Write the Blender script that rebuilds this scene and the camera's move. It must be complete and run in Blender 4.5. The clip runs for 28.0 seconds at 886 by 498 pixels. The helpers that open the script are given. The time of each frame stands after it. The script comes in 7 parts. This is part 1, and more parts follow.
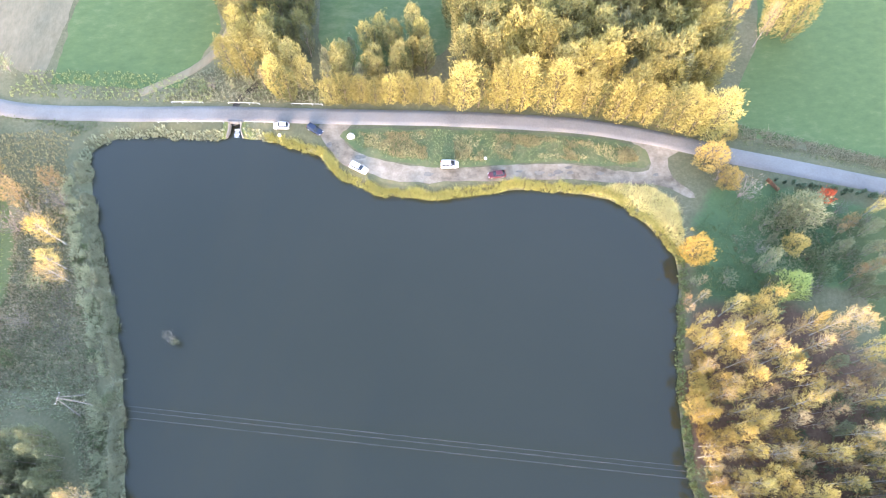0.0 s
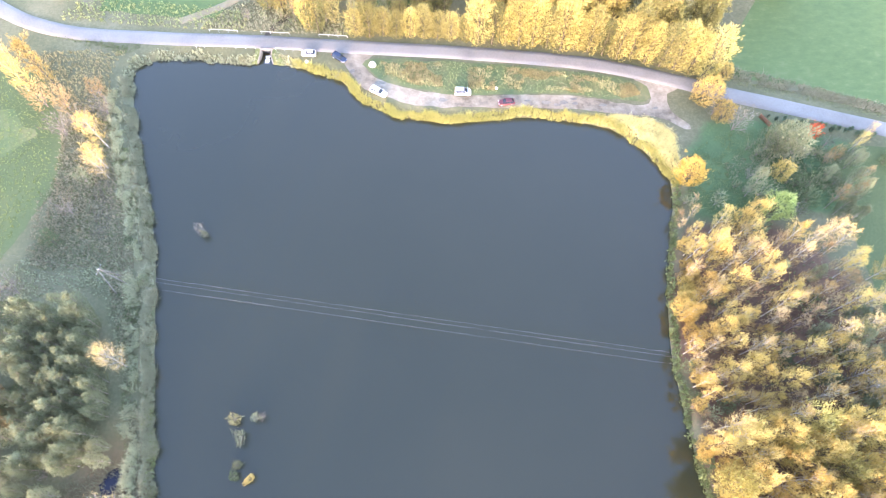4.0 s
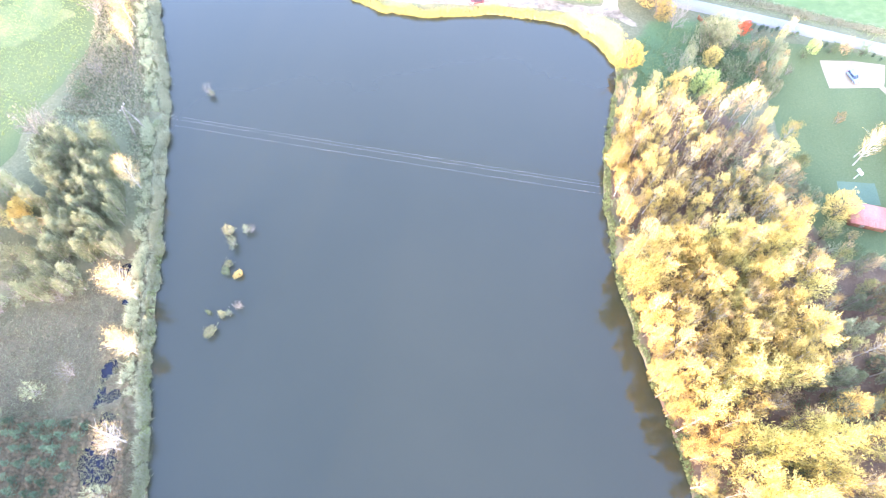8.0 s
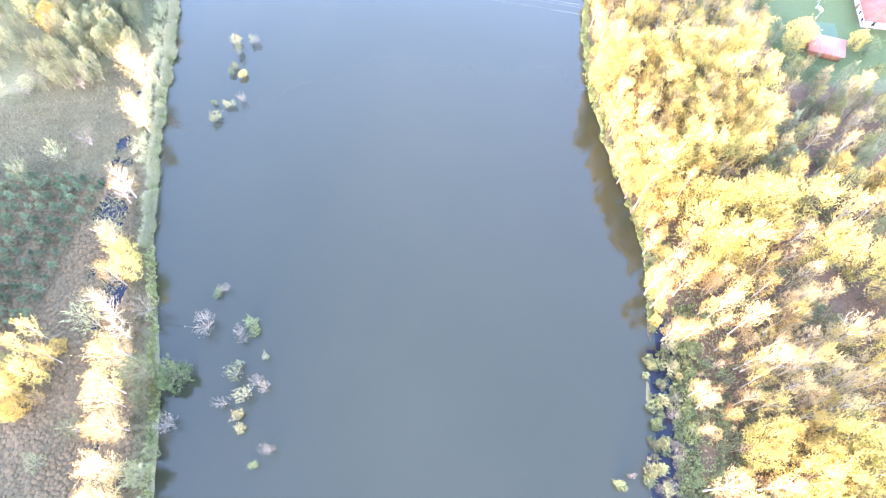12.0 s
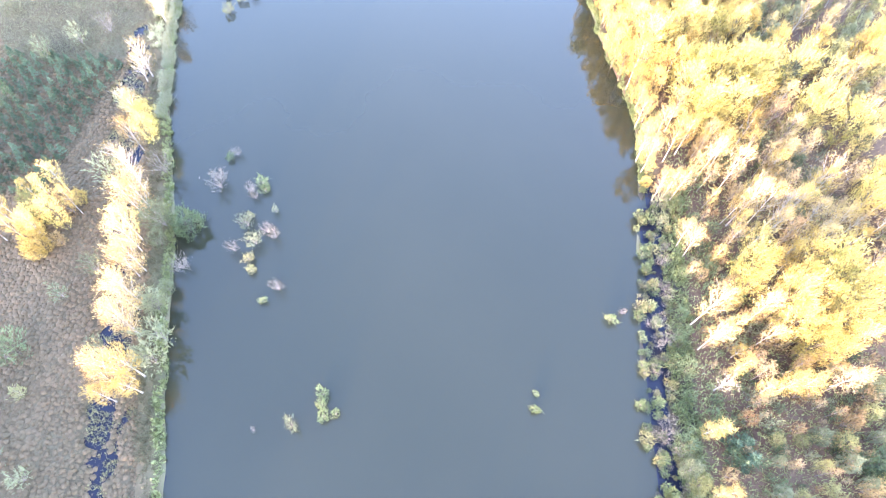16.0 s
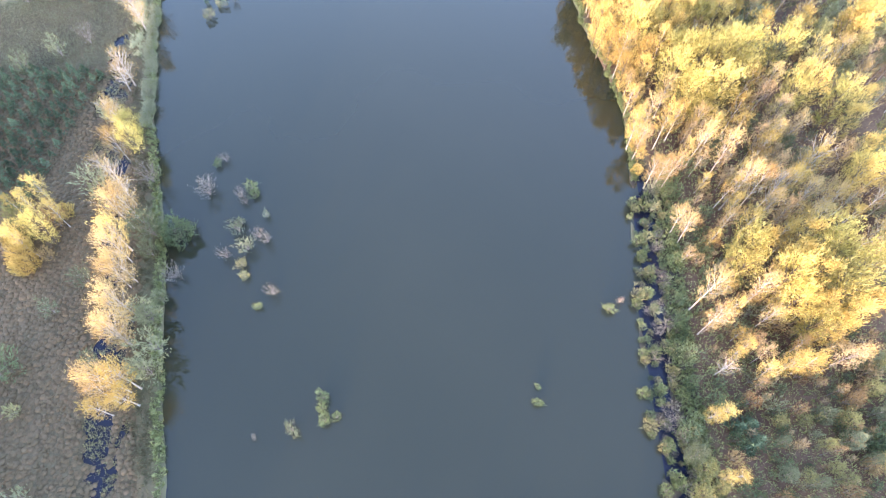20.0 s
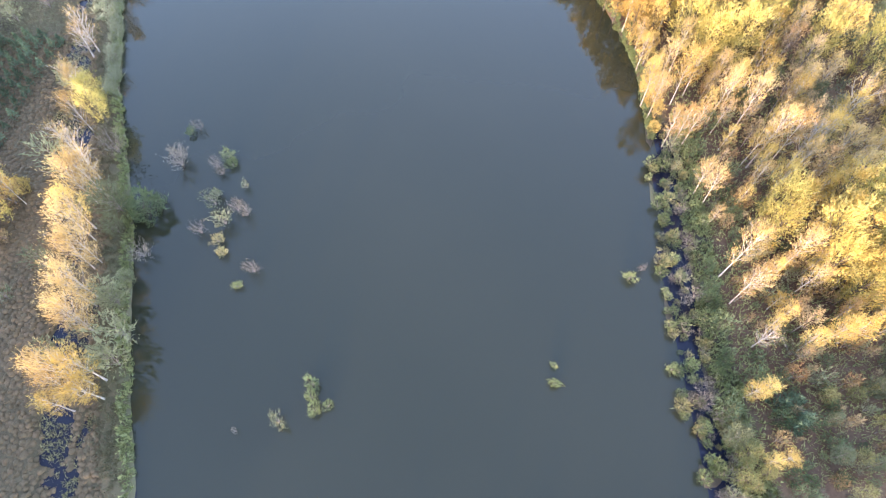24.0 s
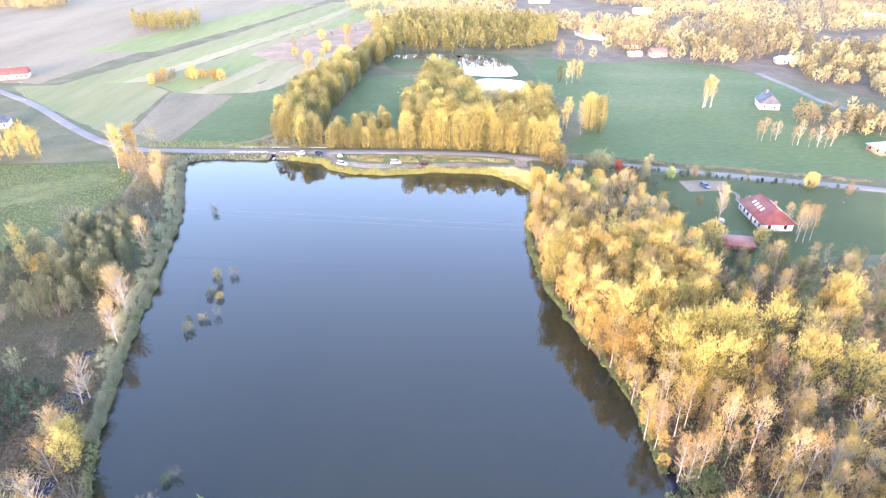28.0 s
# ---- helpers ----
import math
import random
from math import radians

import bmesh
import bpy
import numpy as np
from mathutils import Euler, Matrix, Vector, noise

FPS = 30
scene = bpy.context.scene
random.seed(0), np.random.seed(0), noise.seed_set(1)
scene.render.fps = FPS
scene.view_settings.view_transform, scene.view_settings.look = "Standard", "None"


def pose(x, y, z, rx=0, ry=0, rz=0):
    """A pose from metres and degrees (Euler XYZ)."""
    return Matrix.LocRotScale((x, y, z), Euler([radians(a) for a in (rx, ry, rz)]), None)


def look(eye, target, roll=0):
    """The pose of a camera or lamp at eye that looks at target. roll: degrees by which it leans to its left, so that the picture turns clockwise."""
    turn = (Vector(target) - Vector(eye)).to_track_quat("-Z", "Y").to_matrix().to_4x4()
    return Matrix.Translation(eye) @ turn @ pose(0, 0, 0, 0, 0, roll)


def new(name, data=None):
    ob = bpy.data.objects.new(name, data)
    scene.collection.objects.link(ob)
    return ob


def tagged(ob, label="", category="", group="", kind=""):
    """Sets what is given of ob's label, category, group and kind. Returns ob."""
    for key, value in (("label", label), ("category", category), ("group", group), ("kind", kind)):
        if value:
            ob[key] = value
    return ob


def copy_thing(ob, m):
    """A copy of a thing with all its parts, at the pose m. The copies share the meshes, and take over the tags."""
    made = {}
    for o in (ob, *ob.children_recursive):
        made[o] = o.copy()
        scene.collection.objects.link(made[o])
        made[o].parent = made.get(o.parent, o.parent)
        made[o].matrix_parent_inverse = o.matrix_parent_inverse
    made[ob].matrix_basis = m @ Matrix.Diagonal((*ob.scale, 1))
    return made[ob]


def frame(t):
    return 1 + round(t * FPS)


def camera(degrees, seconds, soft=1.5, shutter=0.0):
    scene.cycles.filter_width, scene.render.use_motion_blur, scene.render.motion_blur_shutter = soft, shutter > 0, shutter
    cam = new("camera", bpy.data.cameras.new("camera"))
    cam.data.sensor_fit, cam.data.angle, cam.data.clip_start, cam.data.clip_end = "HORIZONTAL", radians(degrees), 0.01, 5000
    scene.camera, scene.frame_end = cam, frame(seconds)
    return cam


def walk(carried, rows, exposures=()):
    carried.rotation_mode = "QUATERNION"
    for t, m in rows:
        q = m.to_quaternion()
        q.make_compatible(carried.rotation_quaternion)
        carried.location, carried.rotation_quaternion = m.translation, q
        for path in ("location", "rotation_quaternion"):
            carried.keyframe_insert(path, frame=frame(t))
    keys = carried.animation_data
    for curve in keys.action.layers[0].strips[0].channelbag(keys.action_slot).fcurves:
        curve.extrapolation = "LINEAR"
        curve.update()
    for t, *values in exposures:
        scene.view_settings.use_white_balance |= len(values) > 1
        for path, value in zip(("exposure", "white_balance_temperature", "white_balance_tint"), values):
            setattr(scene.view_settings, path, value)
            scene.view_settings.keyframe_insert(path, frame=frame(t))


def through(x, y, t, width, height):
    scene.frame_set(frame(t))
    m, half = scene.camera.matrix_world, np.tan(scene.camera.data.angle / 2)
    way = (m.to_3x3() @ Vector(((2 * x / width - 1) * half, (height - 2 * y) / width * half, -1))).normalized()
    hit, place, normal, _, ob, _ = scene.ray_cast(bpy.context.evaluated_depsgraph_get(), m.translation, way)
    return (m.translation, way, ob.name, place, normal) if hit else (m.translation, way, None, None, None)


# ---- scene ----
cam = camera(74.1, 28.0, soft=1.1, shutter=0.2)
SUN_STRENGTH, SKY_STRENGTH = 0.5, 0.15
PATH = [
    (0, (-1.533, 5.859, 124.327), (-1.450, 6.650, 122.491), 1.70),
    (0.5, (-2.230, 4.166, 124.277), (-2.143, 4.968, 122.448), 1.80),
    (1, (-2.953, 2.245, 124.319), (-2.866, 3.054, 122.492), 1.83),
    (1.5, (-3.571, -0.048, 124.490), (-3.489, 0.761, 122.663), 1.73),
    (2, (-4.074, -2.928, 124.595), (-4.003, -2.116, 122.769), 1.40),
    (2.5, (-4.410, -6.715, 124.363), (-4.345, -5.896, 122.539), 1.73),
    (4.5, (-1.681, -25.002, 124.051), (-1.638, -24.160, 122.237), 1.11),
    (5, (-0.564, -30.225, 124.329), (-0.528, -29.372, 122.521), 0.71),
    (5.5, (0.598, -35.978, 124.495), (0.628, -35.122, 122.688), 0.73),
    (6, (1.808, -42.229, 124.524), (1.833, -41.361, 122.723), 0.57),
    (6.5, (3.294, -48.635, 124.744), (3.311, -47.761, 122.945), 0.61),
    (7, (4.915, -54.835, 125.192), (4.925, -53.952, 123.397), 0.55),
    (7.5, (6.696, -60.943, 125.795), (6.706, -60.062, 124.000), 0.76),
    (8, (8.411, -66.962, 126.244), (8.416, -66.076, 124.451), 0.73),
    (8.5, (9.932, -73.028, 126.247), (9.937, -72.144, 124.453), 0.96),
    (9, (11.188, -78.985, 125.647), (11.191, -78.094, 123.856), 1.05),
    (9.5, (12.376, -84.798, 124.739), (12.377, -83.914, 122.944), 1.00),
    (10, (13.607, -90.083, 123.976), (13.599, -89.208, 122.178), 0.74),
    (10.5, (14.659, -95.248, 123.101), (14.649, -94.392, 121.294), 1.15),
    (11, (15.056, -101.639, 121.160), (15.044, -100.779, 119.354), 1.26),
    (11.5, (15.315, -108.754, 118.676), (15.300, -107.882, 116.876), 1.32),
    (12, (15.892, -115.994, 116.092), (15.870, -115.109, 114.298), 1.33),
    (12.5, (16.962, -123.039, 113.455), (16.928, -122.148, 111.665), 1.04),
    (13, (18.445, -129.617, 110.949), (18.395, -128.727, 109.159), 0.10),
    (13.5, (19.567, -135.751, 108.772), (19.517, -134.853, 106.986), 0.17),
    (15.5, (17.908, -146.922, 107.404), (17.877, -146.008, 105.626), 1.36),
    (16, (17.723, -147.252, 107.359), (17.693, -146.334, 105.582), 1.20),
    (16.5, (17.597, -147.389, 107.255), (17.570, -146.469, 105.480), 1.13),
    (17, (17.556, -147.430, 107.152), (17.532, -146.510, 105.377), 0.89),
    (17.5, (17.523, -147.422, 107.108), (17.502, -146.501, 105.333), 0.75),
    (18, (17.410, -147.527, 106.986), (17.393, -146.606, 105.211), 0.64),
    (18.5, (17.350, -147.583, 106.877), (17.338, -146.663, 105.102), 0.58),
    (19, (17.391, -147.565, 106.756), (17.381, -146.647, 104.979), 0.33),
    (19.5, (17.411, -147.548, 106.562), (17.402, -146.631, 104.785), 0.05),
    (20, (17.327, -147.595, 106.229), (17.323, -146.674, 104.454), -0.02),
    (20.5, (17.274, -147.595, 105.638), (17.269, -146.670, 103.865), -0.14),
    (21, (17.209, -147.518, 104.623), (17.206, -146.595, 102.849), -0.37),
    (21.5, (17.180, -147.389, 103.225), (17.175, -146.471, 101.448), -0.66),
    (23.5, (16.544, -147.339, 94.458), (16.551, -146.412, 92.686), -0.68),
    (24, (16.410, -146.886, 93.103), (16.421, -145.970, 91.325), -0.67),
    (24.5, (16.315, -146.261, 92.317), (16.328, -145.353, 90.535), -0.67),
    (25, (16.074, -145.747, 92.068), (16.098, -144.632, 90.408), -0.31),
    (25.5, (15.664, -146.002, 91.857), (15.710, -144.635, 90.398), -0.07),
    (26, (15.238, -146.337, 91.429), (15.292, -144.943, 89.996), 0.05),
    (26.5, (14.758, -146.473, 90.589), (14.824, -144.978, 89.262), -0.34),
    (27, (14.537, -146.670, 89.783), (14.614, -145.056, 88.606), -0.34),
    (27.5, (14.513, -146.744, 89.358), (14.598, -145.038, 88.316), -0.45),
    (28, (14.476, -146.865, 89.170), (14.567, -145.125, 88.188), -0.40),
]
EXPOSURES = [(0, 4.32, 6600, 27), (2, 4.41, 6600, 29), (5, 4.79, 6610, 33), (8, 5.36, 6550, 34), (13, 5.59, 6600, 32), (15.5, 5.59, 6400, 32), (16, 5.38, 6400, 33), (17, 4.96, 6400, 32), (18, 4.54, 6450, 30), (20, 4.41, 6480, 29), (23.5, 4.28, 6740, 29), (25, 4.15, 6850, 30), (26, 4.39, 6560, 31), (28, 4.09, 6380, 36)]
walk(cam, [(t, look(eye, target, roll)) for t, eye, target, roll in PATH], EXPOSURES)

# ---- light: a very low autumn sun behind the camera, a clear evening sky ----
SUN_ELEV, SUN_AZ = 7.0, 16.3          # degrees above the horizon; degrees east of +y towards which the light travels
world = bpy.data.worlds.new("evening_sky")
scene.world = world
world.use_nodes = True
wn = world.node_tree
sky = wn.nodes.new("ShaderNodeTexSky")
sky.sky_type, sky.sun_disc = "NISHITA", False
sky.sun_elevation, sky.sun_rotation = radians(SUN_ELEV), radians(180 + SUN_AZ)
sky.air_density, sky.dust_density, sky.ozone_density = 1.0, 1.2, 1.5
bg = wn.nodes["Background"]
bg.inputs["Strength"].default_value = SKY_STRENGTH
wn.links.new(sky.outputs["Color"], bg.inputs["Color"])
sun_data = bpy.data.lights.new("sun", "SUN")
sun_data.energy, sun_data.angle, sun_data.color = SUN_STRENGTH, radians(0.6), (1.0, 0.87, 0.72)
sun = new("sun", sun_data)
e, a = radians(SUN_ELEV), radians(SUN_AZ)
sun.matrix_world = look((0, 0, 0), (math.sin(a) * math.cos(e), math.cos(a) * math.cos(e), -math.sin(e)))
sun.location = (-120, -400, 120)

# ---- materials ----
def nodes_of(name):
    m = bpy.data.materials.new(name)
    m.use_nodes = True
    n, l = m.node_tree.nodes, m.node_tree.links
    return m, n, l, n["Principled BSDF"]


def ramp(n, stops):
    r = n.new("ShaderNodeValToRGB")
    r.color_ramp.elements[0].position, r.color_ramp.elements[0].color = stops[0][0], (*stops[0][1], 1)
    r.color_ramp.elements[1].position, r.color_ramp.elements[1].color = stops[-1][0], (*stops[-1][1], 1)
    for at, c in stops[1:-1]:
        r.color_ramp.elements.new(at).color = (*c, 1)
    return r


def surface(name, low, mid, high, coarse=0.05, fine=1.2, rough=0.9, bump=0.3, metal=0.0, stretch=(1, 1, 1), cells=0.0, turn=0.0):
    """A weathered surface: blotches at one scale, grain at another, and fine relief."""
    m, n, l, b = nodes_of(name)
    tc, mp = n.new("ShaderNodeTexCoord"), n.new("ShaderNodeMapping")
    mp.inputs["Scale"].default_value = stretch
    mp.inputs["Rotation"].default_value = (0, 0, radians(turn))
    l.new(tc.outputs["Object"], mp.inputs["Vector"])
    t1, t2 = n.new("ShaderNodeTexNoise"), n.new("ShaderNodeTexNoise")
    t1.inputs["Scale"].default_value, t2.inputs["Scale"].default_value = coarse, fine
    t1.inputs["Detail"].default_value, t2.inputs["Detail"].default_value = 6, 8
    t2.inputs["Roughness"].default_value = 0.7
    for t in (t1, t2):
        l.new(mp.outputs["Vector"], t.inputs["Vector"])
    mix = n.new("ShaderNodeMath")
    mix.operation = "MULTIPLY_ADD"
    mix.inputs[1].default_value, mix.inputs[2].default_value = 0.55, -0.02
    add = n.new("ShaderNodeMath")
    add.operation = "MULTIPLY_ADD"
    add.inputs[1].default_value = 0.5
    l.new(t1.outputs["Fac"], mix.inputs[0])
    l.new(t2.outputs["Fac"], add.inputs[0])
    l.new(mix.outputs[0], add.inputs[2])
    r = ramp(n, [(0.36, low), (0.5, mid), (0.66, high)])
    l.new(add.outputs[0], r.inputs["Fac"])
    if cells:
        vo = n.new("ShaderNodeTexVoronoi")
        vo.feature, vo.inputs["Scale"].default_value = "DISTANCE_TO_EDGE", cells
        l.new(mp.outputs["Vector"], vo.inputs["Vector"])
        gap = ramp(n, [(0.0, (0.42, 0.40, 0.40)), (0.4, (1, 1, 1))])
        l.new(vo.outputs["Distance"], gap.inputs["Fac"])
        mul = n.new("ShaderNodeMix")
        mul.data_type, mul.blend_type = "RGBA", "MULTIPLY"
        mul.inputs["Factor"].default_value = 0.7
        l.new(r.outputs["Color"], mul.inputs["A"])
        l.new(gap.outputs["Color"], mul.inputs["B"])
        l.new(mul.outputs["Result"], b.inputs["Base Color"])
    else:
        l.new(r.outputs["Color"], b.inputs["Base Color"])
    b.inputs["Roughness"].default_value, b.inputs["Metallic"].default_value = rough, metal
    b.inputs["Specular IOR Level"].default_value = 0.25
    if bump:
        bp = n.new("ShaderNodeBump")
        bp.inputs["Strength"].default_value, bp.inputs["Distance"].default_value = bump, 0.15
        l.new(t2.outputs["Fac"], bp.inputs["Height"])
        l.new(bp.outputs["Normal"], b.inputs["Normal"])
    return m


def plain(name, c, rough=0.5, metal=0.0, vary=0.12):
    m, n, l, b = nodes_of(name)
    t = n.new("ShaderNodeTexNoise")
    t.inputs["Scale"].default_value, t.inputs["Detail"].default_value = 2.5, 6
    tc = n.new("ShaderNodeTexCoord")
    l.new(tc.outputs["Object"], t.inputs["Vector"])
    r = ramp(n, [(0.3, tuple(v * (1 - vary) for v in c)), (0.7, tuple(min(1, v * (1 + vary)) for v in c))])
    l.new(t.outputs["Fac"], r.inputs["Fac"])
    l.new(r.outputs["Color"], b.inputs["Base Color"])
    b.inputs["Roughness"].default_value, b.inputs["Metallic"].default_value = rough, metal
    return m


def foliage(name, stops, through=0.4, bright=(0.75, 1.25), rough=0.6):
    """Leaves: each leaf takes a colour of its own, each plant a tone of its own, and light passes through."""
    m, n, l, b = nodes_of(name)
    geo, ob = n.new("ShaderNodeNewGeometry"), n.new("ShaderNodeObjectInfo")
    r = ramp(n, [(k / (len(stops) - 1), c) for k, c in enumerate(stops)])
    mixf = n.new("ShaderNodeMath")
    mixf.operation = "MULTIPLY_ADD"
    mixf.inputs[1].default_value = 0.3
    l.new(geo.outputs["Random Per Island"], mixf.inputs[0])
    half = n.new("ShaderNodeMath")
    half.operation = "MULTIPLY"
    half.inputs[1].default_value = 0.7
    l.new(ob.outputs["Random"], half.inputs[0])
    l.new(half.outputs[0], mixf.inputs[2])
    l.new(mixf.outputs[0], r.inputs["Fac"])
    hsv = n.new("ShaderNodeHueSaturation")
    val = n.new("ShaderNodeMapRange")
    val.inputs["To Min"].default_value, val.inputs["To Max"].default_value = bright
    l.new(ob.outputs["Random"], val.inputs["Value"])
    l.new(val.outputs["Result"], hsv.inputs["Value"])
    l.new(r.outputs["Color"], hsv.inputs["Color"])
    l.new(hsv.outputs["Color"], b.inputs["Base Color"])
    b.inputs["Roughness"].default_value = rough
    b.inputs["Specular IOR Level"].default_value = 0.2
    tr = n.new("ShaderNodeBsdfTranslucent")
    l.new(hsv.outputs["Color"], tr.inputs["Color"])
    mx = n.new("ShaderNodeMixShader")
    mx.inputs["Fac"].default_value = through
    l.new(b.outputs["BSDF"], mx.inputs[1])
    l.new(tr.outputs["BSDF"], mx.inputs[2])
    l.new(mx.outputs["Shader"], n["Material Output"].inputs["Surface"])
    return m


def water_material(name, low, high, rough=0.06, ripple=0.05, ior=1.33):
    m, n, l, b = nodes_of(name)
    tc = n.new("ShaderNodeTexCoord")
    t = n.new("ShaderNodeTexNoise")
    t.inputs["Scale"].default_value, t.inputs["Detail"].default_value = 0.02, 4
    l.new(tc.outputs["Object"], t.inputs["Vector"])
    r = ramp(n, [(0.35, low), (0.65, high)])
    l.new(t.outputs["Fac"], r.inputs["Fac"])
    l.new(r.outputs["Color"], b.inputs["Base Color"])
    b.inputs["Roughness"].default_value, b.inputs["IOR"].default_value = rough, ior
    w = n.new("ShaderNodeTexNoise")
    w.inputs["Scale"].default_value, w.inputs["Detail"].default_value = 1.6, 5
    l.new(tc.outputs["Object"], w.inputs["Vector"])
    bp = n.new("ShaderNodeBump")
    bp.inputs["Strength"].default_value, bp.inputs["Distance"].default_value = ripple, 0.05
    l.new(w.outputs["Fac"], bp.inputs["Height"])
    l.new(bp.outputs["Normal"], b.inputs["Normal"])
    return m


def ground_material(zones):
    """Open land with softly bordered zones; each zone has a mask on the ground's points and three tones."""
    m, n, l, b = nodes_of("open_ground")
    tc = n.new("ShaderNodeTexCoord")
    t1, t2 = n.new("ShaderNodeTexNoise"), n.new("ShaderNodeTexNoise")
    for t, scale, detail in ((t1, 0.06, 6), (t2, 1.5, 8)):
        t.inputs["Scale"].default_value, t.inputs["Detail"].default_value = scale, detail
        l.new(tc.outputs["Object"], t.inputs["Vector"])
    t2.inputs["Roughness"].default_value = 0.7
    tone = n.new("ShaderNodeMix")
    tone.inputs["Factor"].default_value = 0.5
    l.new(t1.outputs["Fac"], tone.inputs["A"])
    l.new(t2.outputs["Fac"], tone.inputs["B"])
    last = None
    for mask, tones in zones:
        r = ramp(n, [(0.36, tones[0]), (0.5, tones[1]), (0.64, tones[2])])
        l.new(tone.outputs["Result"], r.inputs["Fac"])
        if last is None:
            last = r.outputs["Color"]
            continue
        at = n.new("ShaderNodeAttribute")
        at.attribute_name = mask
        rough = n.new("ShaderNodeMath")
        rough.operation = "MULTIPLY_ADD"
        rough.inputs[1].default_value = 0.9
        l.new(t2.outputs["Fac"], rough.inputs[0])
        l.new(at.outputs["Fac"], rough.inputs[2])
        edge = n.new("ShaderNodeMapRange")
        edge.inputs["From Min"].default_value, edge.inputs["From Max"].default_value = 0.75, 1.15
        l.new(rough.outputs[0], edge.inputs["Value"])
        mx = n.new("ShaderNodeMix")
        mx.data_type = "RGBA"
        l.new(edge.outputs["Result"], mx.inputs["Factor"])
        l.new(last, mx.inputs["A"])
        l.new(r.outputs["Color"], mx.inputs["B"])
        last = mx.outputs["Result"]
    l.new(last, b.inputs["Base Color"])
    b.inputs["Roughness"].default_value = 0.92
    b.inputs["Specular IOR Level"].default_value = 0.2
    bp = n.new("ShaderNodeBump")
    bp.inputs["Strength"].default_value, bp.inputs["Distance"].default_value = 0.35, 0.15
    l.new(t2.outputs["Fac"], bp.inputs["Height"])
    l.new(bp.outputs["Normal"], b.inputs["Normal"])
    return m


M = {}
M["land"] = ground_material([("", ((0.066, 0.07, 0.037), (0.10, 0.099, 0.054), (0.15, 0.136, 0.083))), ("litter", ((0.068, 0.04, 0.027), (0.112, 0.069, 0.046), (0.165, 0.112, 0.074))),
                             ("marsh", ((0.05, 0.039, 0.023), (0.084, 0.067, 0.04), (0.122, 0.098, 0.06))), ("lawn", ((0.045, 0.078, 0.034), (0.062, 0.102, 0.043), (0.09, 0.128, 0.056))),
                             ("mud", ((0.025, 0.022, 0.018), (0.045, 0.04, 0.03), (0.075, 0.062, 0.045)))])
M["grass"] = surface("mown_grass", (0.045, 0.062, 0.024), (0.06, 0.08, 0.031), (0.083, 0.098, 0.042), 0.03, 1.8, bump=0.2)
M["field"] = surface("winter_crop", (0.0528, 0.086, 0.03096), (0.0704, 0.1066, 0.0387), (0.12, 0.1376, 0.0688), 0.014, 0.5, bump=0.2, stretch=(0.6, 1, 1))
M["plough"] = surface("bare_field", (0.14, 0.118, 0.072), (0.182, 0.15, 0.095), (0.225, 0.186, 0.122), 0.03, 0.6, stretch=(1, 0.2, 1), turn=-20)
M["fallow"] = surface("grey_brown_fallow", (0.11, 0.10, 0.062), (0.15, 0.128, 0.082), (0.20, 0.165, 0.11), 0.04, 0.9, stretch=(1, 0.4, 1), turn=-15)
M["verge"] = surface("weedy_verge", (0.06, 0.09, 0.036), (0.09, 0.11, 0.046), (0.15, 0.135, 0.065), 0.12, 0.9)
M["mud"] = surface("dark_swamp_mud", (0.025, 0.022, 0.018), (0.045, 0.04, 0.03), (0.075, 0.062, 0.045), 0.3, 2.0)
M["wetmud"] = surface("wet_gravel_mud", (0.095, 0.083, 0.068), (0.14, 0.122, 0.10), (0.20, 0.175, 0.142), 0.3, 2.0, rough=0.6)
M["scrub"] = surface("grey_brown_scrub", (0.085, 0.072, 0.05), (0.125, 0.102, 0.072), (0.175, 0.145, 0.10), 0.04, 0.4)
M["heath"] = surface("russet_fallow", (0.145, 0.12, 0.073), (0.22, 0.158, 0.107), (0.29, 0.205, 0.15), 0.05, 0.4)
M["pasture"] = surface("pale_pasture", (0.125, 0.138, 0.058), (0.165, 0.166, 0.074), (0.215, 0.195, 0.10), 0.014, 0.16, stretch=(1, 0.1, 1), turn=-17)
M["meadow_green"] = surface("fresh_meadow_grass", (0.115, 0.145, 0.05), (0.15, 0.175, 0.062), (0.19, 0.20, 0.08), 0.02, 0.25, stretch=(1, 0.12, 1), turn=-17)
M["pale_grass"] = surface("bleached_grass", (0.185, 0.17, 0.09), (0.225, 0.20, 0.11), (0.27, 0.235, 0.14), 0.02, 0.25, stretch=(1, 0.15, 1), turn=-17)
M["asphalt"] = surface("worn_asphalt", (0.125, 0.115, 0.106), (0.163, 0.151, 0.139), (0.202, 0.188, 0.174), 0.1, 3.0, rough=0.8, bump=0.1)
M["gravel"] = surface("pale_gravel", (0.088, 0.071, 0.049), (0.19, 0.153, 0.112), (0.315, 0.262, 0.198), 0.12, 0.5)
M["sand"] = surface("yellow_paving", (0.16, 0.125, 0.085), (0.20, 0.16, 0.11), (0.245, 0.195, 0.14), 0.1, 3.0)
M["concrete"] = surface("stained_concrete", (0.08, 0.077, 0.07), (0.14, 0.134, 0.123), (0.21, 0.20, 0.187), 0.4, 4.0)
M["water"] = water_material("turbid_pond_water", (0.0150, 0.0170, 0.0100), (0.0176, 0.0192, 0.0113), 0.03, 0.02, 1.46)
# Dark pool water; the blue in its base colour imitates mirrored sky.
M["pool"] = water_material("marsh_water_sky_tint", (0.005, 0.006, 0.014), (0.008, 0.010, 0.022), 0.02, 0.02)
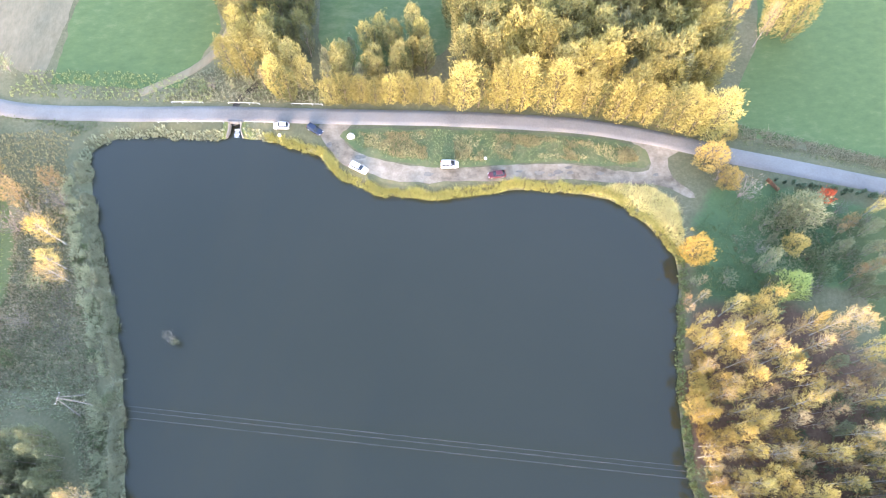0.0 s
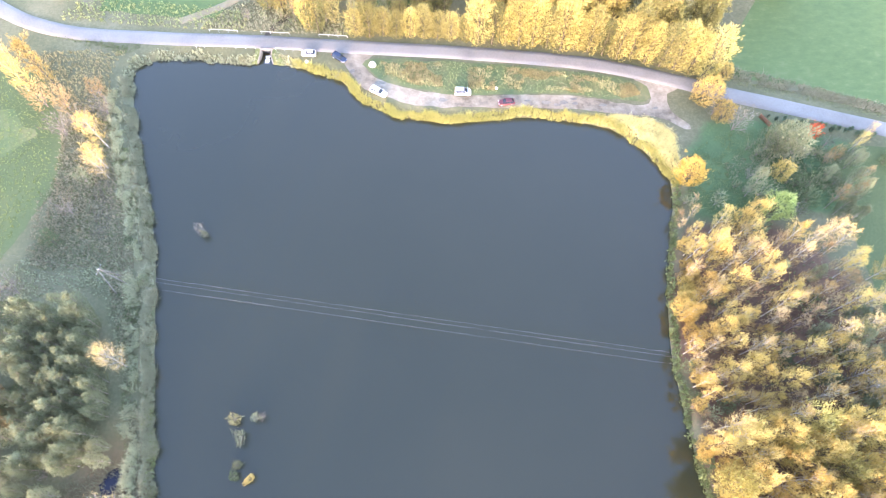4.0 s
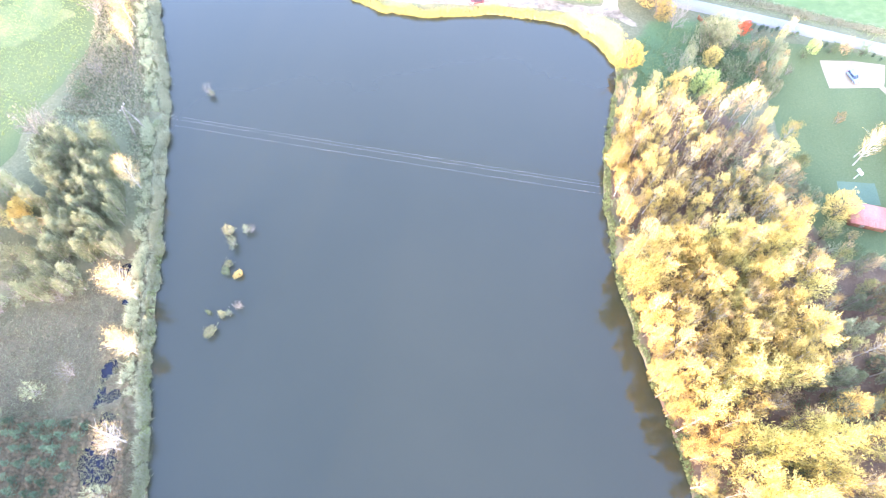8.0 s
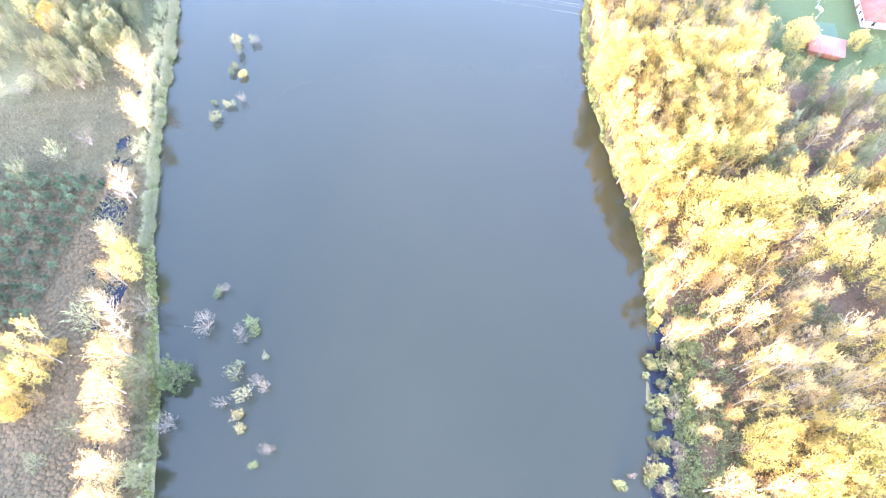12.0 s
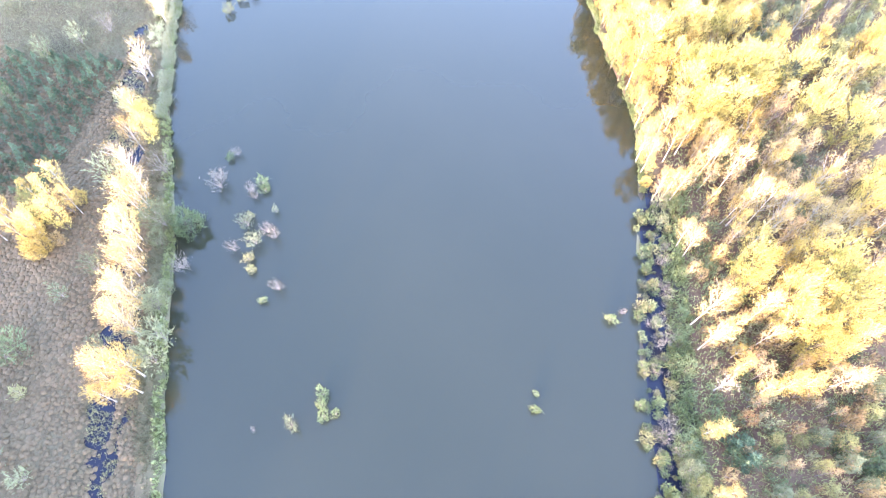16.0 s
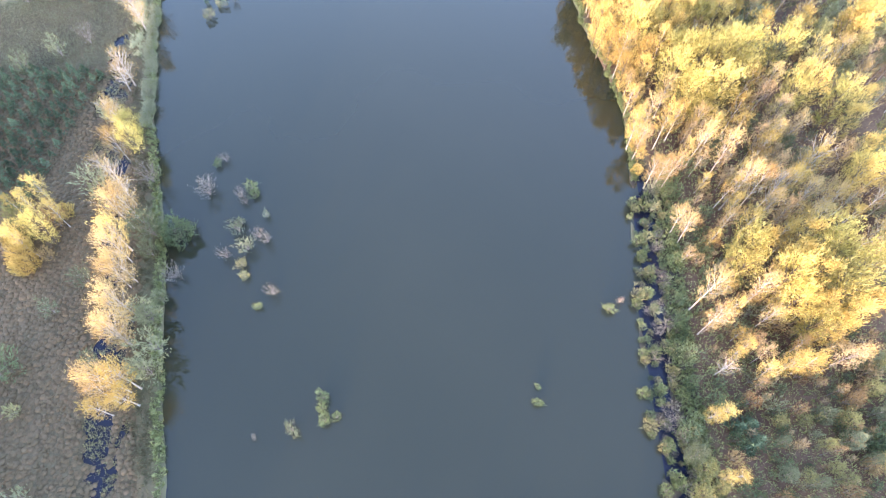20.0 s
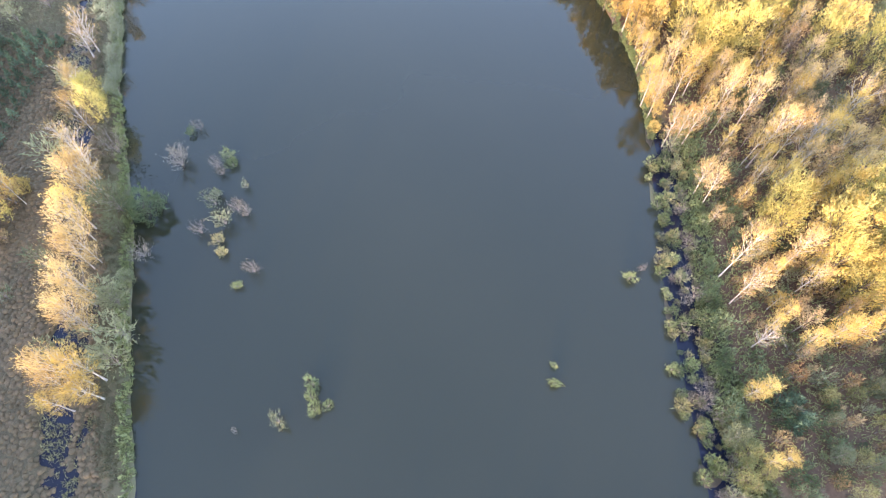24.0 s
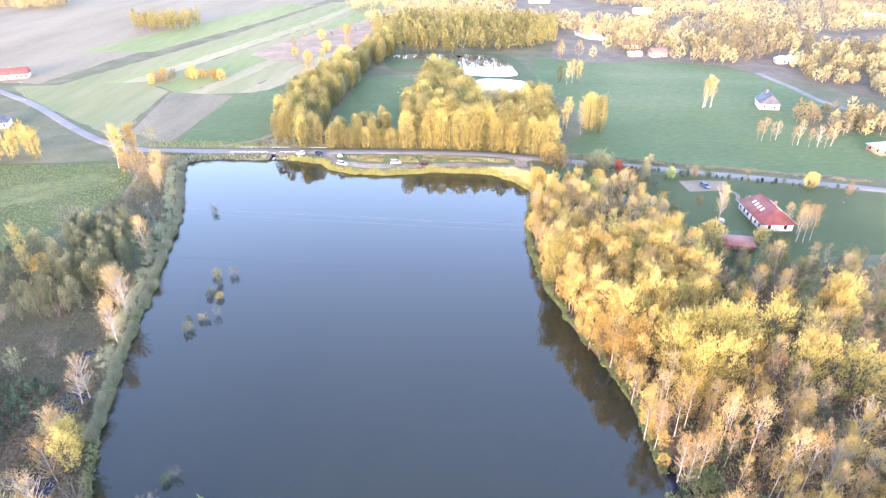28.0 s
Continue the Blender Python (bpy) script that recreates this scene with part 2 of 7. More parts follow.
M["fishpond"] = water_material("far_pond_water", (0.05, 0.045, 0.035), (0.07, 0.06, 0.045), 0.05)
M["foam"] = surface("white_water", (0.10, 0.11, 0.105), (0.3, 0.315, 0.32), (0.66, 0.68, 0.69), 0.8, 3.0, rough=0.4)
M["birch_bark"] = surface("birch_bark", (0.20, 0.175, 0.15), (0.37, 0.335, 0.30), (0.48, 0.445, 0.40), 0.6, 5.0, rough=0.8)
M["bark"] = surface("grey_bark", (0.055, 0.045, 0.034), (0.11, 0.09, 0.07), (0.17, 0.14, 0.11), 0.8, 6.0)
M["twig"] = surface("grey_twigs", (0.15, 0.12, 0.11), (0.24, 0.20, 0.18), (0.34, 0.29, 0.26), 0.8, 6.0)
M["gold"] = foliage("golden_leaves", [(0.438, 0.293, 0.093), (0.496, 0.355, 0.113), (0.507, 0.387, 0.138), (0.472, 0.366, 0.129)], 0.48)
M["ochre"] = foliage("ochre_leaves", [(0.38, 0.25, 0.06), (0.44, 0.31, 0.08), (0.42, 0.28, 0.07)])
M["lime"] = foliage("lime_green_leaves", [(0.312, 0.362, 0.12), (0.375, 0.425, 0.144), (0.35, 0.388, 0.144)])
M["dryweed"] = foliage("faded_bank_weeds", [(0.21, 0.19, 0.12), (0.27, 0.23, 0.155), (0.24, 0.25, 0.155), (0.20, 0.23, 0.135)], 0.3)
M["palereed"] = foliage("pale_dry_reeds", [(0.4956, 0.432, 0.21), (0.59, 0.516, 0.273), (0.5192, 0.48, 0.231), (0.472, 0.396, 0.1995)], 0.3)
M["marshgrass"] = foliage("faded_marsh_sedge", [(0.119, 0.116, 0.068), (0.157, 0.153, 0.09), (0.138, 0.146, 0.08), (0.18, 0.163, 0.102)], 0.25)
M["marshleaf"] = foliage("olive_yellow_leaves", [(0.17, 0.17, 0.075), (0.22, 0.205, 0.095), (0.27, 0.24, 0.11), (0.16, 0.17, 0.085)], 0.3)
M["yellow"] = foliage("yellow_green_leaves", [(0.311, 0.276, 0.093), (0.392, 0.338, 0.109), (0.461, 0.382, 0.123), (0.496, 0.404, 0.138)], 0.48)
M["yellow_n"] = foliage("olive_yellow_poplar_leaves", [(0.217, 0.203, 0.075), (0.277, 0.247, 0.089), (0.346, 0.302, 0.108), (0.386, 0.332, 0.117)])
M["amber"] = foliage("amber_birch_leaves", [(0.388, 0.248, 0.099), (0.434, 0.302, 0.126), (0.44, 0.329, 0.148), (0.394, 0.282, 0.132)], 0.48)
M["tan"] = foliage("thin_tan_leaves", [(0.316, 0.203, 0.102), (0.373, 0.254, 0.13), (0.373, 0.282, 0.158), (0.294, 0.226, 0.13)])
M["olive"] = foliage("olive_leaves", [(0.1464, 0.156, 0.066), (0.2013, 0.198, 0.0825), (0.2684, 0.24, 0.0935), (0.1952, 0.192, 0.088)])
M["green"] = foliage("dull_green_leaves", [(0.06, 0.095, 0.045), (0.085, 0.125, 0.06), (0.125, 0.155, 0.08), (0.085, 0.11, 0.058)])
M["silver"] = foliage("grey_willow_leaves", [(0.1353, 0.154, 0.088), (0.1771, 0.1925, 0.1111), (0.2112, 0.22, 0.1287), (0.165, 0.1782, 0.1045)])
M["orange"] = foliage("orange_leaves", [(0.28, 0.17, 0.08), (0.34, 0.215, 0.10), (0.33, 0.245, 0.115), (0.26, 0.175, 0.09)])
M["red"] = foliage("scarlet_leaves", [(0.5, 0.07, 0.03), (0.6, 0.12, 0.05), (0.55, 0.16, 0.06)])
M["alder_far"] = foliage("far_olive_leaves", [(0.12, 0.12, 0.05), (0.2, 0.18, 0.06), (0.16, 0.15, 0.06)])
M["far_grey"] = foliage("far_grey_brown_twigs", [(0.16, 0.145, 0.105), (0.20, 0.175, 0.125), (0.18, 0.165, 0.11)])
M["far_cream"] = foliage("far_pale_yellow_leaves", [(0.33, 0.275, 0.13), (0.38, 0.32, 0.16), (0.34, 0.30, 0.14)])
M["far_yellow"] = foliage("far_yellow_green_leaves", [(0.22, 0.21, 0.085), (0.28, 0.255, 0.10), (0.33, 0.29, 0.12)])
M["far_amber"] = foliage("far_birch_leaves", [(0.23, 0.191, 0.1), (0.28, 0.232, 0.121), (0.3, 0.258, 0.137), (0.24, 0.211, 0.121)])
M["needle"] = foliage("blue_green_needles", [(0.055, 0.088, 0.05), (0.08, 0.12, 0.07), (0.10, 0.14, 0.085)], 0.1)
M["dead"] = foliage("bare_brushwood", [(0.12, 0.105, 0.08), (0.165, 0.145, 0.115), (0.14, 0.125, 0.098)], 0.1)
M["reed"] = foliage("reed_blades", [(0.25, 0.255, 0.165), (0.34, 0.34, 0.225), (0.31, 0.325, 0.20), (0.40, 0.37, 0.255)], 0.3)
M["sunreed"] = foliage("yellowed_reed_blades", [(0.33, 0.34, 0.11), (0.42, 0.41, 0.155), (0.37, 0.39, 0.14), (0.47, 0.42, 0.20)], 0.3)
M["tussock"] = foliage("brown_sedge_tussock", [(0.063, 0.045, 0.025), (0.088, 0.061, 0.035), (0.075, 0.056, 0.031), (0.105, 0.073, 0.042)], 0.1)
M["weed"] = foliage("green_weeds", [(0.10, 0.13, 0.055), (0.14, 0.175, 0.075), (0.19, 0.20, 0.09)], 0.3)
M["grassblade"] = foliage("meadow_grass_blades", [(0.176, 0.221, 0.072), (0.23, 0.273, 0.09), (0.297, 0.305, 0.108), (0.203, 0.247, 0.084)], 0.3)
M["lawnblade"] = foliage("lawn_grass_blades", [(0.085, 0.125, 0.05), (0.11, 0.15, 0.06), (0.13, 0.165, 0.065)], 0.3)
M["straw"] = foliage("rusty_weeds", [(0.24, 0.245, 0.10), (0.37, 0.33, 0.155), (0.30, 0.235, 0.125), (0.20, 0.235, 0.092), (0.29, 0.29, 0.12)], 0.3)
M["white"] = plain("white_paint", (0.78, 0.78, 0.76), 0.45, vary=0.05)
M["render_white"] = surface("white_render", (0.62, 0.60, 0.57), (0.74, 0.73, 0.70), (0.80, 0.79, 0.77), 0.3, 3.0, bump=0.1)
M["render_cream"] = surface("cream_render", (0.40, 0.36, 0.29), (0.50, 0.45, 0.37), (0.57, 0.52, 0.44), 0.3, 3.0, bump=0.1)
M["roof_brown"] = surface("brown_roof_tiles", (0.13, 0.085, 0.065), (0.18, 0.12, 0.095), (0.23, 0.16, 0.13), 0.4, 3.0, rough=0.7)
M["yard"] = surface("pale_concrete_yard", (0.38, 0.36, 0.33), (0.48, 0.46, 0.43), (0.56, 0.54, 0.51), 0.1, 1.0)
M["wood"] = surface("weathered_wood", (0.12, 0.105, 0.085), (0.18, 0.155, 0.13), (0.25, 0.215, 0.18), 0.5, 5.0)
M["steel"] = plain("galvanised_steel", (0.55, 0.56, 0.57), 0.45, 0.7)
M["wire"] = plain("aluminium_wire", (0.16, 0.145, 0.145), 0.6, 0.2)
M["glass"] = plain("dark_glass", (0.02, 0.025, 0.03), 0.06, 0.0)
M["tyre"] = plain("tyre_rubber", (0.02, 0.02, 0.02), 0.85)
M["rim"] = plain("alloy_rim", (0.5, 0.5, 0.52), 0.3, 0.9)
M["lamp_red"] = plain("red_lamp", (0.35, 0.02, 0.02), 0.25)
M["lamp_white"] = plain("clear_lamp", (0.75, 0.76, 0.78), 0.15)
M["roof_red"] = surface("red_roof_tiles", (0.17, 0.05, 0.042), (0.23, 0.072, 0.06), (0.29, 0.10, 0.082), 0.4, 3.0, rough=0.7)
M["roof_pink"] = surface("faded_red_roof_sheet", (0.25, 0.095, 0.075), (0.32, 0.13, 0.105), (0.38, 0.17, 0.14), 0.3, 2.0, rough=0.6)
M["roof_dark"] = surface("slate_grey_roof", (0.045, 0.05, 0.065), (0.075, 0.08, 0.10), (0.11, 0.115, 0.13), 0.4, 3.0, rough=0.6)
M["roof_grey"] = surface("pale_grey_roof", (0.40, 0.40, 0.40), (0.52, 0.52, 0.52), (0.62, 0.62, 0.61), 0.3, 2.0, rough=0.6)
M["brick"] = surface("raw_hollow_brick", (0.30, 0.12, 0.07), (0.42, 0.19, 0.12), (0.52, 0.28, 0.19), 0.4, 4.0)
M["plank"] = surface("brown_boards", (0.14, 0.06, 0.035), (0.22, 0.10, 0.06), (0.28, 0.14, 0.09), 0.5, 4.0, stretch=(1, 1, 0.2))
M["court"] = surface("green_court", (0.05, 0.08, 0.05), (0.065, 0.10, 0.065), (0.08, 0.115, 0.075), 0.1, 3.0)
M["tent"] = surface("pale_tent_cloth", (0.48, 0.48, 0.46), (0.56, 0.56, 0.54), (0.62, 0.62, 0.60), 0.6, 3.0, rough=0.8)


# ---- builders ----
class Geo:
    """Collects quads and triangles of one part."""

    def __init__(self):
        self.v, self.f, self.n = [], [], 0

    def add(self, v, f):
        v, f = np.asarray(v, float), np.asarray(f, int)
        if f.shape[1] == 3:
            f = np.c_[f, np.full(len(f), -1 - self.n)]
        self.v.append(v)
        self.f.append(f + self.n)
        self.n += len(v)
        return self

    def box(self, x, y, z, sx, sy, sz, turn=0.0, taper=1.0):
        """A box that stands on z, its middle at x, y; taper: the top's size against the foot's."""
        c, s = math.cos(radians(turn)), math.sin(radians(turn))
        pts = []
        for h, k in ((0, 1.0), (sz, taper)):
            for i, j in ((-1, -1), (1, -1), (1, 1), (-1, 1)):
                px, py = i * sx / 2 * k, j * sy / 2 * k
                pts.append((x + c * px - s * py, y + s * px + c * py, z + h))
        return self.add(pts, [(3, 2, 1, 0), (4, 5, 6, 7), (0, 1, 5, 4), (1, 2, 6, 5), (2, 3, 7, 6), (3, 0, 4, 7)])

    def tube(self, pts, radii, sides=6, cap=True):
        pts, radii = np.asarray(pts, float), np.broadcast_to(radii, len(pts))
        way = np.gradient(pts, axis=0)
        way /= np.linalg.norm(way, axis=1, keepdims=True) + 1e-9
        ref = np.where(np.abs(way[:, 2:3]) > 0.9, [[1.0, 0, 0]], [[0, 0, 1.0]])
        a = np.cross(way, ref)
        a /= np.linalg.norm(a, axis=1, keepdims=True) + 1e-9
        b = np.cross(way, a)
        ang = np.arange(sides) * 2 * np.pi / sides
        ring = np.cos(ang)[None, :, None] * a[:, None] + np.sin(ang)[None, :, None] * b[:, None]
        v = (pts[:, None] + ring * radii[:, None, None]).reshape(-1, 3)
        k = len(pts)
        i, j = np.meshgrid(np.arange(k - 1), np.arange(sides), indexing="ij")
        j2 = (j + 1) % sides
        f = np.stack([i * sides + j, i * sides + j2, (i + 1) * sides + j2, (i + 1) * sides + j], -1).reshape(-1, 4)
        self.add(v, f)
        if cap:
            for base in (0, (k - 1) * sides):
                o = self.n - len(v)
                fan = [(base, base + q, base + q + 1) for q in range(1, sides - 1)]
                self.f.append(np.array([(p[0] + o, p[1] + o, p[2] + o, -1) for p in fan]))
        return self

    def loft(self, rings, closed=True, cap=True):
        """Skin over rings of the same number of points."""
        k, s = len(rings), len(rings[0])
        v = np.array(rings, float).reshape(-1, 3)
        f = [(i * s + j, i * s + (j + 1) % s, (i + 1) * s + (j + 1) % s, (i + 1) * s + j) for i in range(k - 1) for j in range(s if closed else s - 1)]
        self.add(v, f)
        if cap:
            o = self.n - len(v)
            for base in (0, (k - 1) * s):
                self.f.append(np.array([(o + base, o + base + q, o + base + q + 1, -1) for q in range(1, s - 1)]))
        return self

    def sprays(self, at, along, out, size, rng, slim=0.2):
        """Slender leafy sprays that follow the twigs and face outwards."""
        n = len(at)
        a = along / (np.linalg.norm(along, axis=1, keepdims=True) + 1e-9) + rng.normal(0, 0.33, (n, 3))
        a /= np.linalg.norm(a, axis=1, keepdims=True) + 1e-9
        b = np.cross(a, out + rng.normal(0, 0.5, (n, 3)))
        b /= np.linalg.norm(b, axis=1, keepdims=True) + 1e-9
        s = size * rng.uniform(0.6, 1.4, (n, 1))
        a, b = a * s, b * s * slim * rng.uniform(0.7, 1.3, (n, 1))
        v = np.stack([at - a * 0.5 - b, at - a * 0.7 + b, at + a], 1).reshape(-1, 3)
        return self.add(v, np.arange(3 * n).reshape(-1, 3))

    def leaves(self, at, size, rng, out=None):
        """A small leafy spray at each place, turned outwards where out tells the way."""
        n = len(at)
        face = rng.normal(size=(n, 3)) if out is None else out + rng.normal(0, 0.5, (n, 3))
        face /= np.linalg.norm(face, axis=1, keepdims=True) + 1e-9
        up = rng.normal(0, 0.45 if out is not None else 1.0, (n, 3)) + [0, 0, 1]
        a = up - (up * face).sum(1, keepdims=True) * face
        a /= np.linalg.norm(a, axis=1, keepdims=True) + 1e-9
        b = np.cross(face, a)
        s = size * rng.uniform(0.65, 1.35, (n, 1))
        a, b = a * s * 0.62, b * s * rng.uniform(0.3, 0.5, (n, 1))
        v = np.stack([at - a * 0.7 - b, at - a * 0.7 + b, at + a], 1).reshape(-1, 3)
        return self.add(v, np.arange(3 * n).reshape(-1, 3))

    def blades(self, at, height, spread, per, width, rng):
        """Tufts of upright blades at each place."""
        n = len(at)
        root = np.repeat(at, per, 0) + np.c_[rng.normal(0, spread * 0.35, (n * per, 2)), np.zeros(n * per)]
        h = np.repeat(height, per)[:, None] * rng.uniform(0.6, 1.1, (n * per, 1)) if np.ndim(height) else height * rng.uniform(0.6, 1.1, (n * per, 1))
        lean = np.c_[rng.normal(0, spread, (n * per, 2)), np.zeros(n * per)] * h
        top = root + lean + np.c_[np.zeros((n * per, 2)), h]
        ang = rng.uniform(0, 6.283, n * per)
        w = np.c_[np.cos(ang), np.sin(ang), np.zeros(n * per)] * width / 2
        v = np.stack([root - w, root + w, top], 1).reshape(-1, 3)
        return self.add(v, np.arange(3 * n * per).reshape(-1, 3))

    def mesh(self, name, material, smooth=False):
        v, f = np.concatenate(self.v), np.concatenate(self.f)
        tri = f[:, 3] < 0
        loops = f.ravel()
        keep = np.ones(len(loops), bool)
        keep[3::4][tri] = False
        sizes = np.where(tri, 3, 4)
        me = bpy.data.meshes.new(name)
        me.vertices.add(len(v))
        me.vertices.foreach_set("co", v.ravel().astype(np.float32))
        me.loops.add(int(sizes.sum()))
        me.loops.foreach_set("vertex_index", loops[keep].astype(np.int32))
        me.polygons.add(len(f))
        me.polygons.foreach_set("loop_start", np.r_[0, np.cumsum(sizes)[:-1]].astype(np.int32))
        me.materials.append(material)
        if smooth:
            me.polygons.foreach_set("use_smooth", np.ones(len(f), bool))
        me.update(calc_edges=True)
        return me


def part(name, g, material, parent=None, label="", smooth=False):
    """Links what g holds as one mesh, under its thing or part."""
    ob = new(name, g.mesh(name, material, smooth))
    ob.parent = parent
    if label:
        tagged(ob, label)
    return ob


def thing(name, label, category, group="", at=None):
    ob = new(name)
    ob.empty_display_size = 0.5
    if at is not None:
        ob.matrix_basis = at
    return tagged(ob, label, category, group)


def set_structure(name, g, material, label="", smooth=False):
    ob = part(name, g, material, None, label, smooth)
    return tagged(ob, kind="structure")


def vnoise(x, y, scale, seed=0):
    """Smooth value noise between 0 and 1 on the plan."""
    x, y = np.asarray(x, float) / scale, np.asarray(y, float) / scale
    x, y = 0.82 * x + 0.57 * y + 0.35 * np.sin(1.7 * y), 0.82 * y - 0.57 * x + 0.35 * np.sin(1.9 * x)
    xi, yi = np.floor(x), np.floor(y)
    u, w = x - xi, y - yi
    u, w = u * u * (3 - 2 * u), w * w * (3 - 2 * w)

    def h(a, b):
        q = np.sin(a * 127.1 + b * 311.7 + seed * 74.7) * 43758.5453
        return q - np.floor(q)

    return (h(xi, yi) * (1 - u) + h(xi + 1, yi) * u) * (1 - w) + (h(xi, yi + 1) * (1 - u) + h(xi + 1, yi + 1) * u) * w


def smooth01(t):
    t = np.clip(t, 0, 1)
    return t * t * (3 - 2 * t)


def curve_through(pts, step=2.0, closed=False):
    """A smooth line through the given plan points, resampled."""
    p = np.array(pts, float)
    p = np.r_[p[-1:], p, p[:2]] if closed else np.r_[2 * p[:1] - p[1:2], p, 2 * p[-1:] - p[-2:-1]]
    out = []
    for k in range(1, len(p) - 2):
        n = max(2, int(np.linalg.norm(p[k + 1] - p[k]) / step))
        t = np.arange(n)[:, None] / n
        out.append(0.5 * (2 * p[k] + (p[k + 1] - p[k - 1]) * t + (2 * p[k - 1] - 5 * p[k] + 4 * p[k + 1] - p[k + 2]) * t**2 + (3 * p[k] - p[k - 1] - 3 * p[k + 1] + p[k + 2]) * t**3))
    if not closed:
        out.append(p[-2:-1])
    return np.concatenate(out)


def inside(x, y, poly):
    r = np.zeros(np.shape(x), bool)
    for (ax, ay), (bx, by) in zip(poly, np.roll(poly, -1, 0)):
        if ay != by:
            r ^= ((ay > y) != (by > y)) & (x < (bx - ax) * (y - ay) / (by - ay) + ax)
    return r


def line_distance(x, y, line, closed=False):
    x, y = np.asarray(x, float), np.asarray(y, float)
    best = np.full(x.shape, 1e9)
    ends = np.roll(line, -1, 0) if closed else line[1:]
    for (ax, ay), (bx, by) in zip(line, ends):
        dx, dy = bx - ax, by - ay
        t = np.clip(((x - ax) * dx + (y - ay) * dy) / (dx * dx + dy * dy + 1e-9), 0, 1)
        best = np.minimum(best, np.hypot(x - ax - t * dx, y - ay - t * dy))
    return best


def scatter(poly, spacing, rng, jitter=0.42):
    """Plan points on a shaken grid inside an outline."""
    p = np.array(poly, float)
    xs, ys = np.meshgrid(np.arange(p[:, 0].min(), p[:, 0].max(), spacing), np.arange(p[:, 1].min(), p[:, 1].max(), spacing))
    x, y = xs.ravel() + rng.uniform(-jitter, jitter, xs.size) * spacing, ys.ravel() + rng.uniform(-jitter, jitter, xs.size) * spacing
    k = inside(x, y, p)
    return np.c_[x[k], y[k]]


# ---- the ground, the pond, the roads ----
SHORE = curve_through([
    (-80, 92), (-70, 95.6), (-57, 94), (-49, 92.8), (-44, 93.6), (-36, 91.6), (-29, 89), (-23.5, 86), (-20, 81), (-14, 77), (-6, 74), (5, 73),
    (16, 73.6), (27, 73.6), (36, 71.8), (45, 69.5), (51, 64.6), (54, 59.6), (57, 55.5), (57.2, 49.5), (54, 37), (51.3, 25), (49.3, 13), (49.2, 3),
    (49.8, -10), (52, -27), (56, -43), (58.6, -56), (58.3, -66), (57.5, -76), (56, -88), (55.2, -100), (54, -115), (53.2, -128), (54.6, -140),
    (58, -170), (62, -205), (52, -232), (20, -240), (-8, -225), (-20, -190), (-28.5, -142), (-32.6, -126), (-36, -110), (-39.6, -92), (-45, -74),
    (-51, -54), (-54.5, -36), (-57, -18), (-60.3, 4), (-62.8, 20), (-65, 34), (-68.4, 48), (-73.5, 64), (-78, 79)], 2.0, True)
ROAD = curve_through([(-330, 300), (-228, 215), (-190, 182), (-150, 140), (-124, 116), (-103, 105.2), (-76, 101.6), (-47.5, 99.6), (-19, 96.8), (9, 94.2),
                      (37, 90.5), (51, 87.3), (64.5, 83.1), (77.5, 78.3), (90.4, 74.3), (112, 67.3), (137, 58.5), (160, 50.5), (181, 43), (260, 15), (420, -40)], 3.0)
LAND = 1.6
# open pools behind the west dyke: place and half widths
POOLS = [(-49.9, -99.6, 1.6, 2.6), (-48.4, -106.7, 2.0, 2.2), (-47.3, -114.6, 2.8, 2.8), (-44.6, -127.6, 1.9, 2.6), (-43.2, -131.6, 1.6, 1.8), (-39.4, -129.4, 0.9, 2.6), (-38.4, -134.5, 0.9, 2.4), (-43.6, -137.2, 1.8, 1.7), (-46.6, -134, 1.3, 1.2), (-43.6, -108.6, 1.0, 1.6), (-42.6, -116, 1.5, 2.2), (-49.6, -88.6, 2.0, 1.4),
         (-61.6, -54.5, 4.8, 3.0), (-64, -35, 1.3, 1.8), (-63.7, -41, 1.5, 2.6), (-65.2, -46.8, 1.6, 2.2), (-60.2, -40.3, 1.2, 1.6), (-54.6, -72.5, 3.0, 2.6), (-60.4, -67.9, 1.2, 2.2), (-56.6, -80, 1.8, 3.0), (-61, -46.5, 1.3, 2.0), (-52.4, -93, 1.4, 2.0)]


def shore_distance(x, y):
    """Metres outside the pond; negative over the water."""
    d = line_distance(x, y, SHORE[::2], True)
    return np.where(inside(x, y, SHORE[::2]), -d, d)


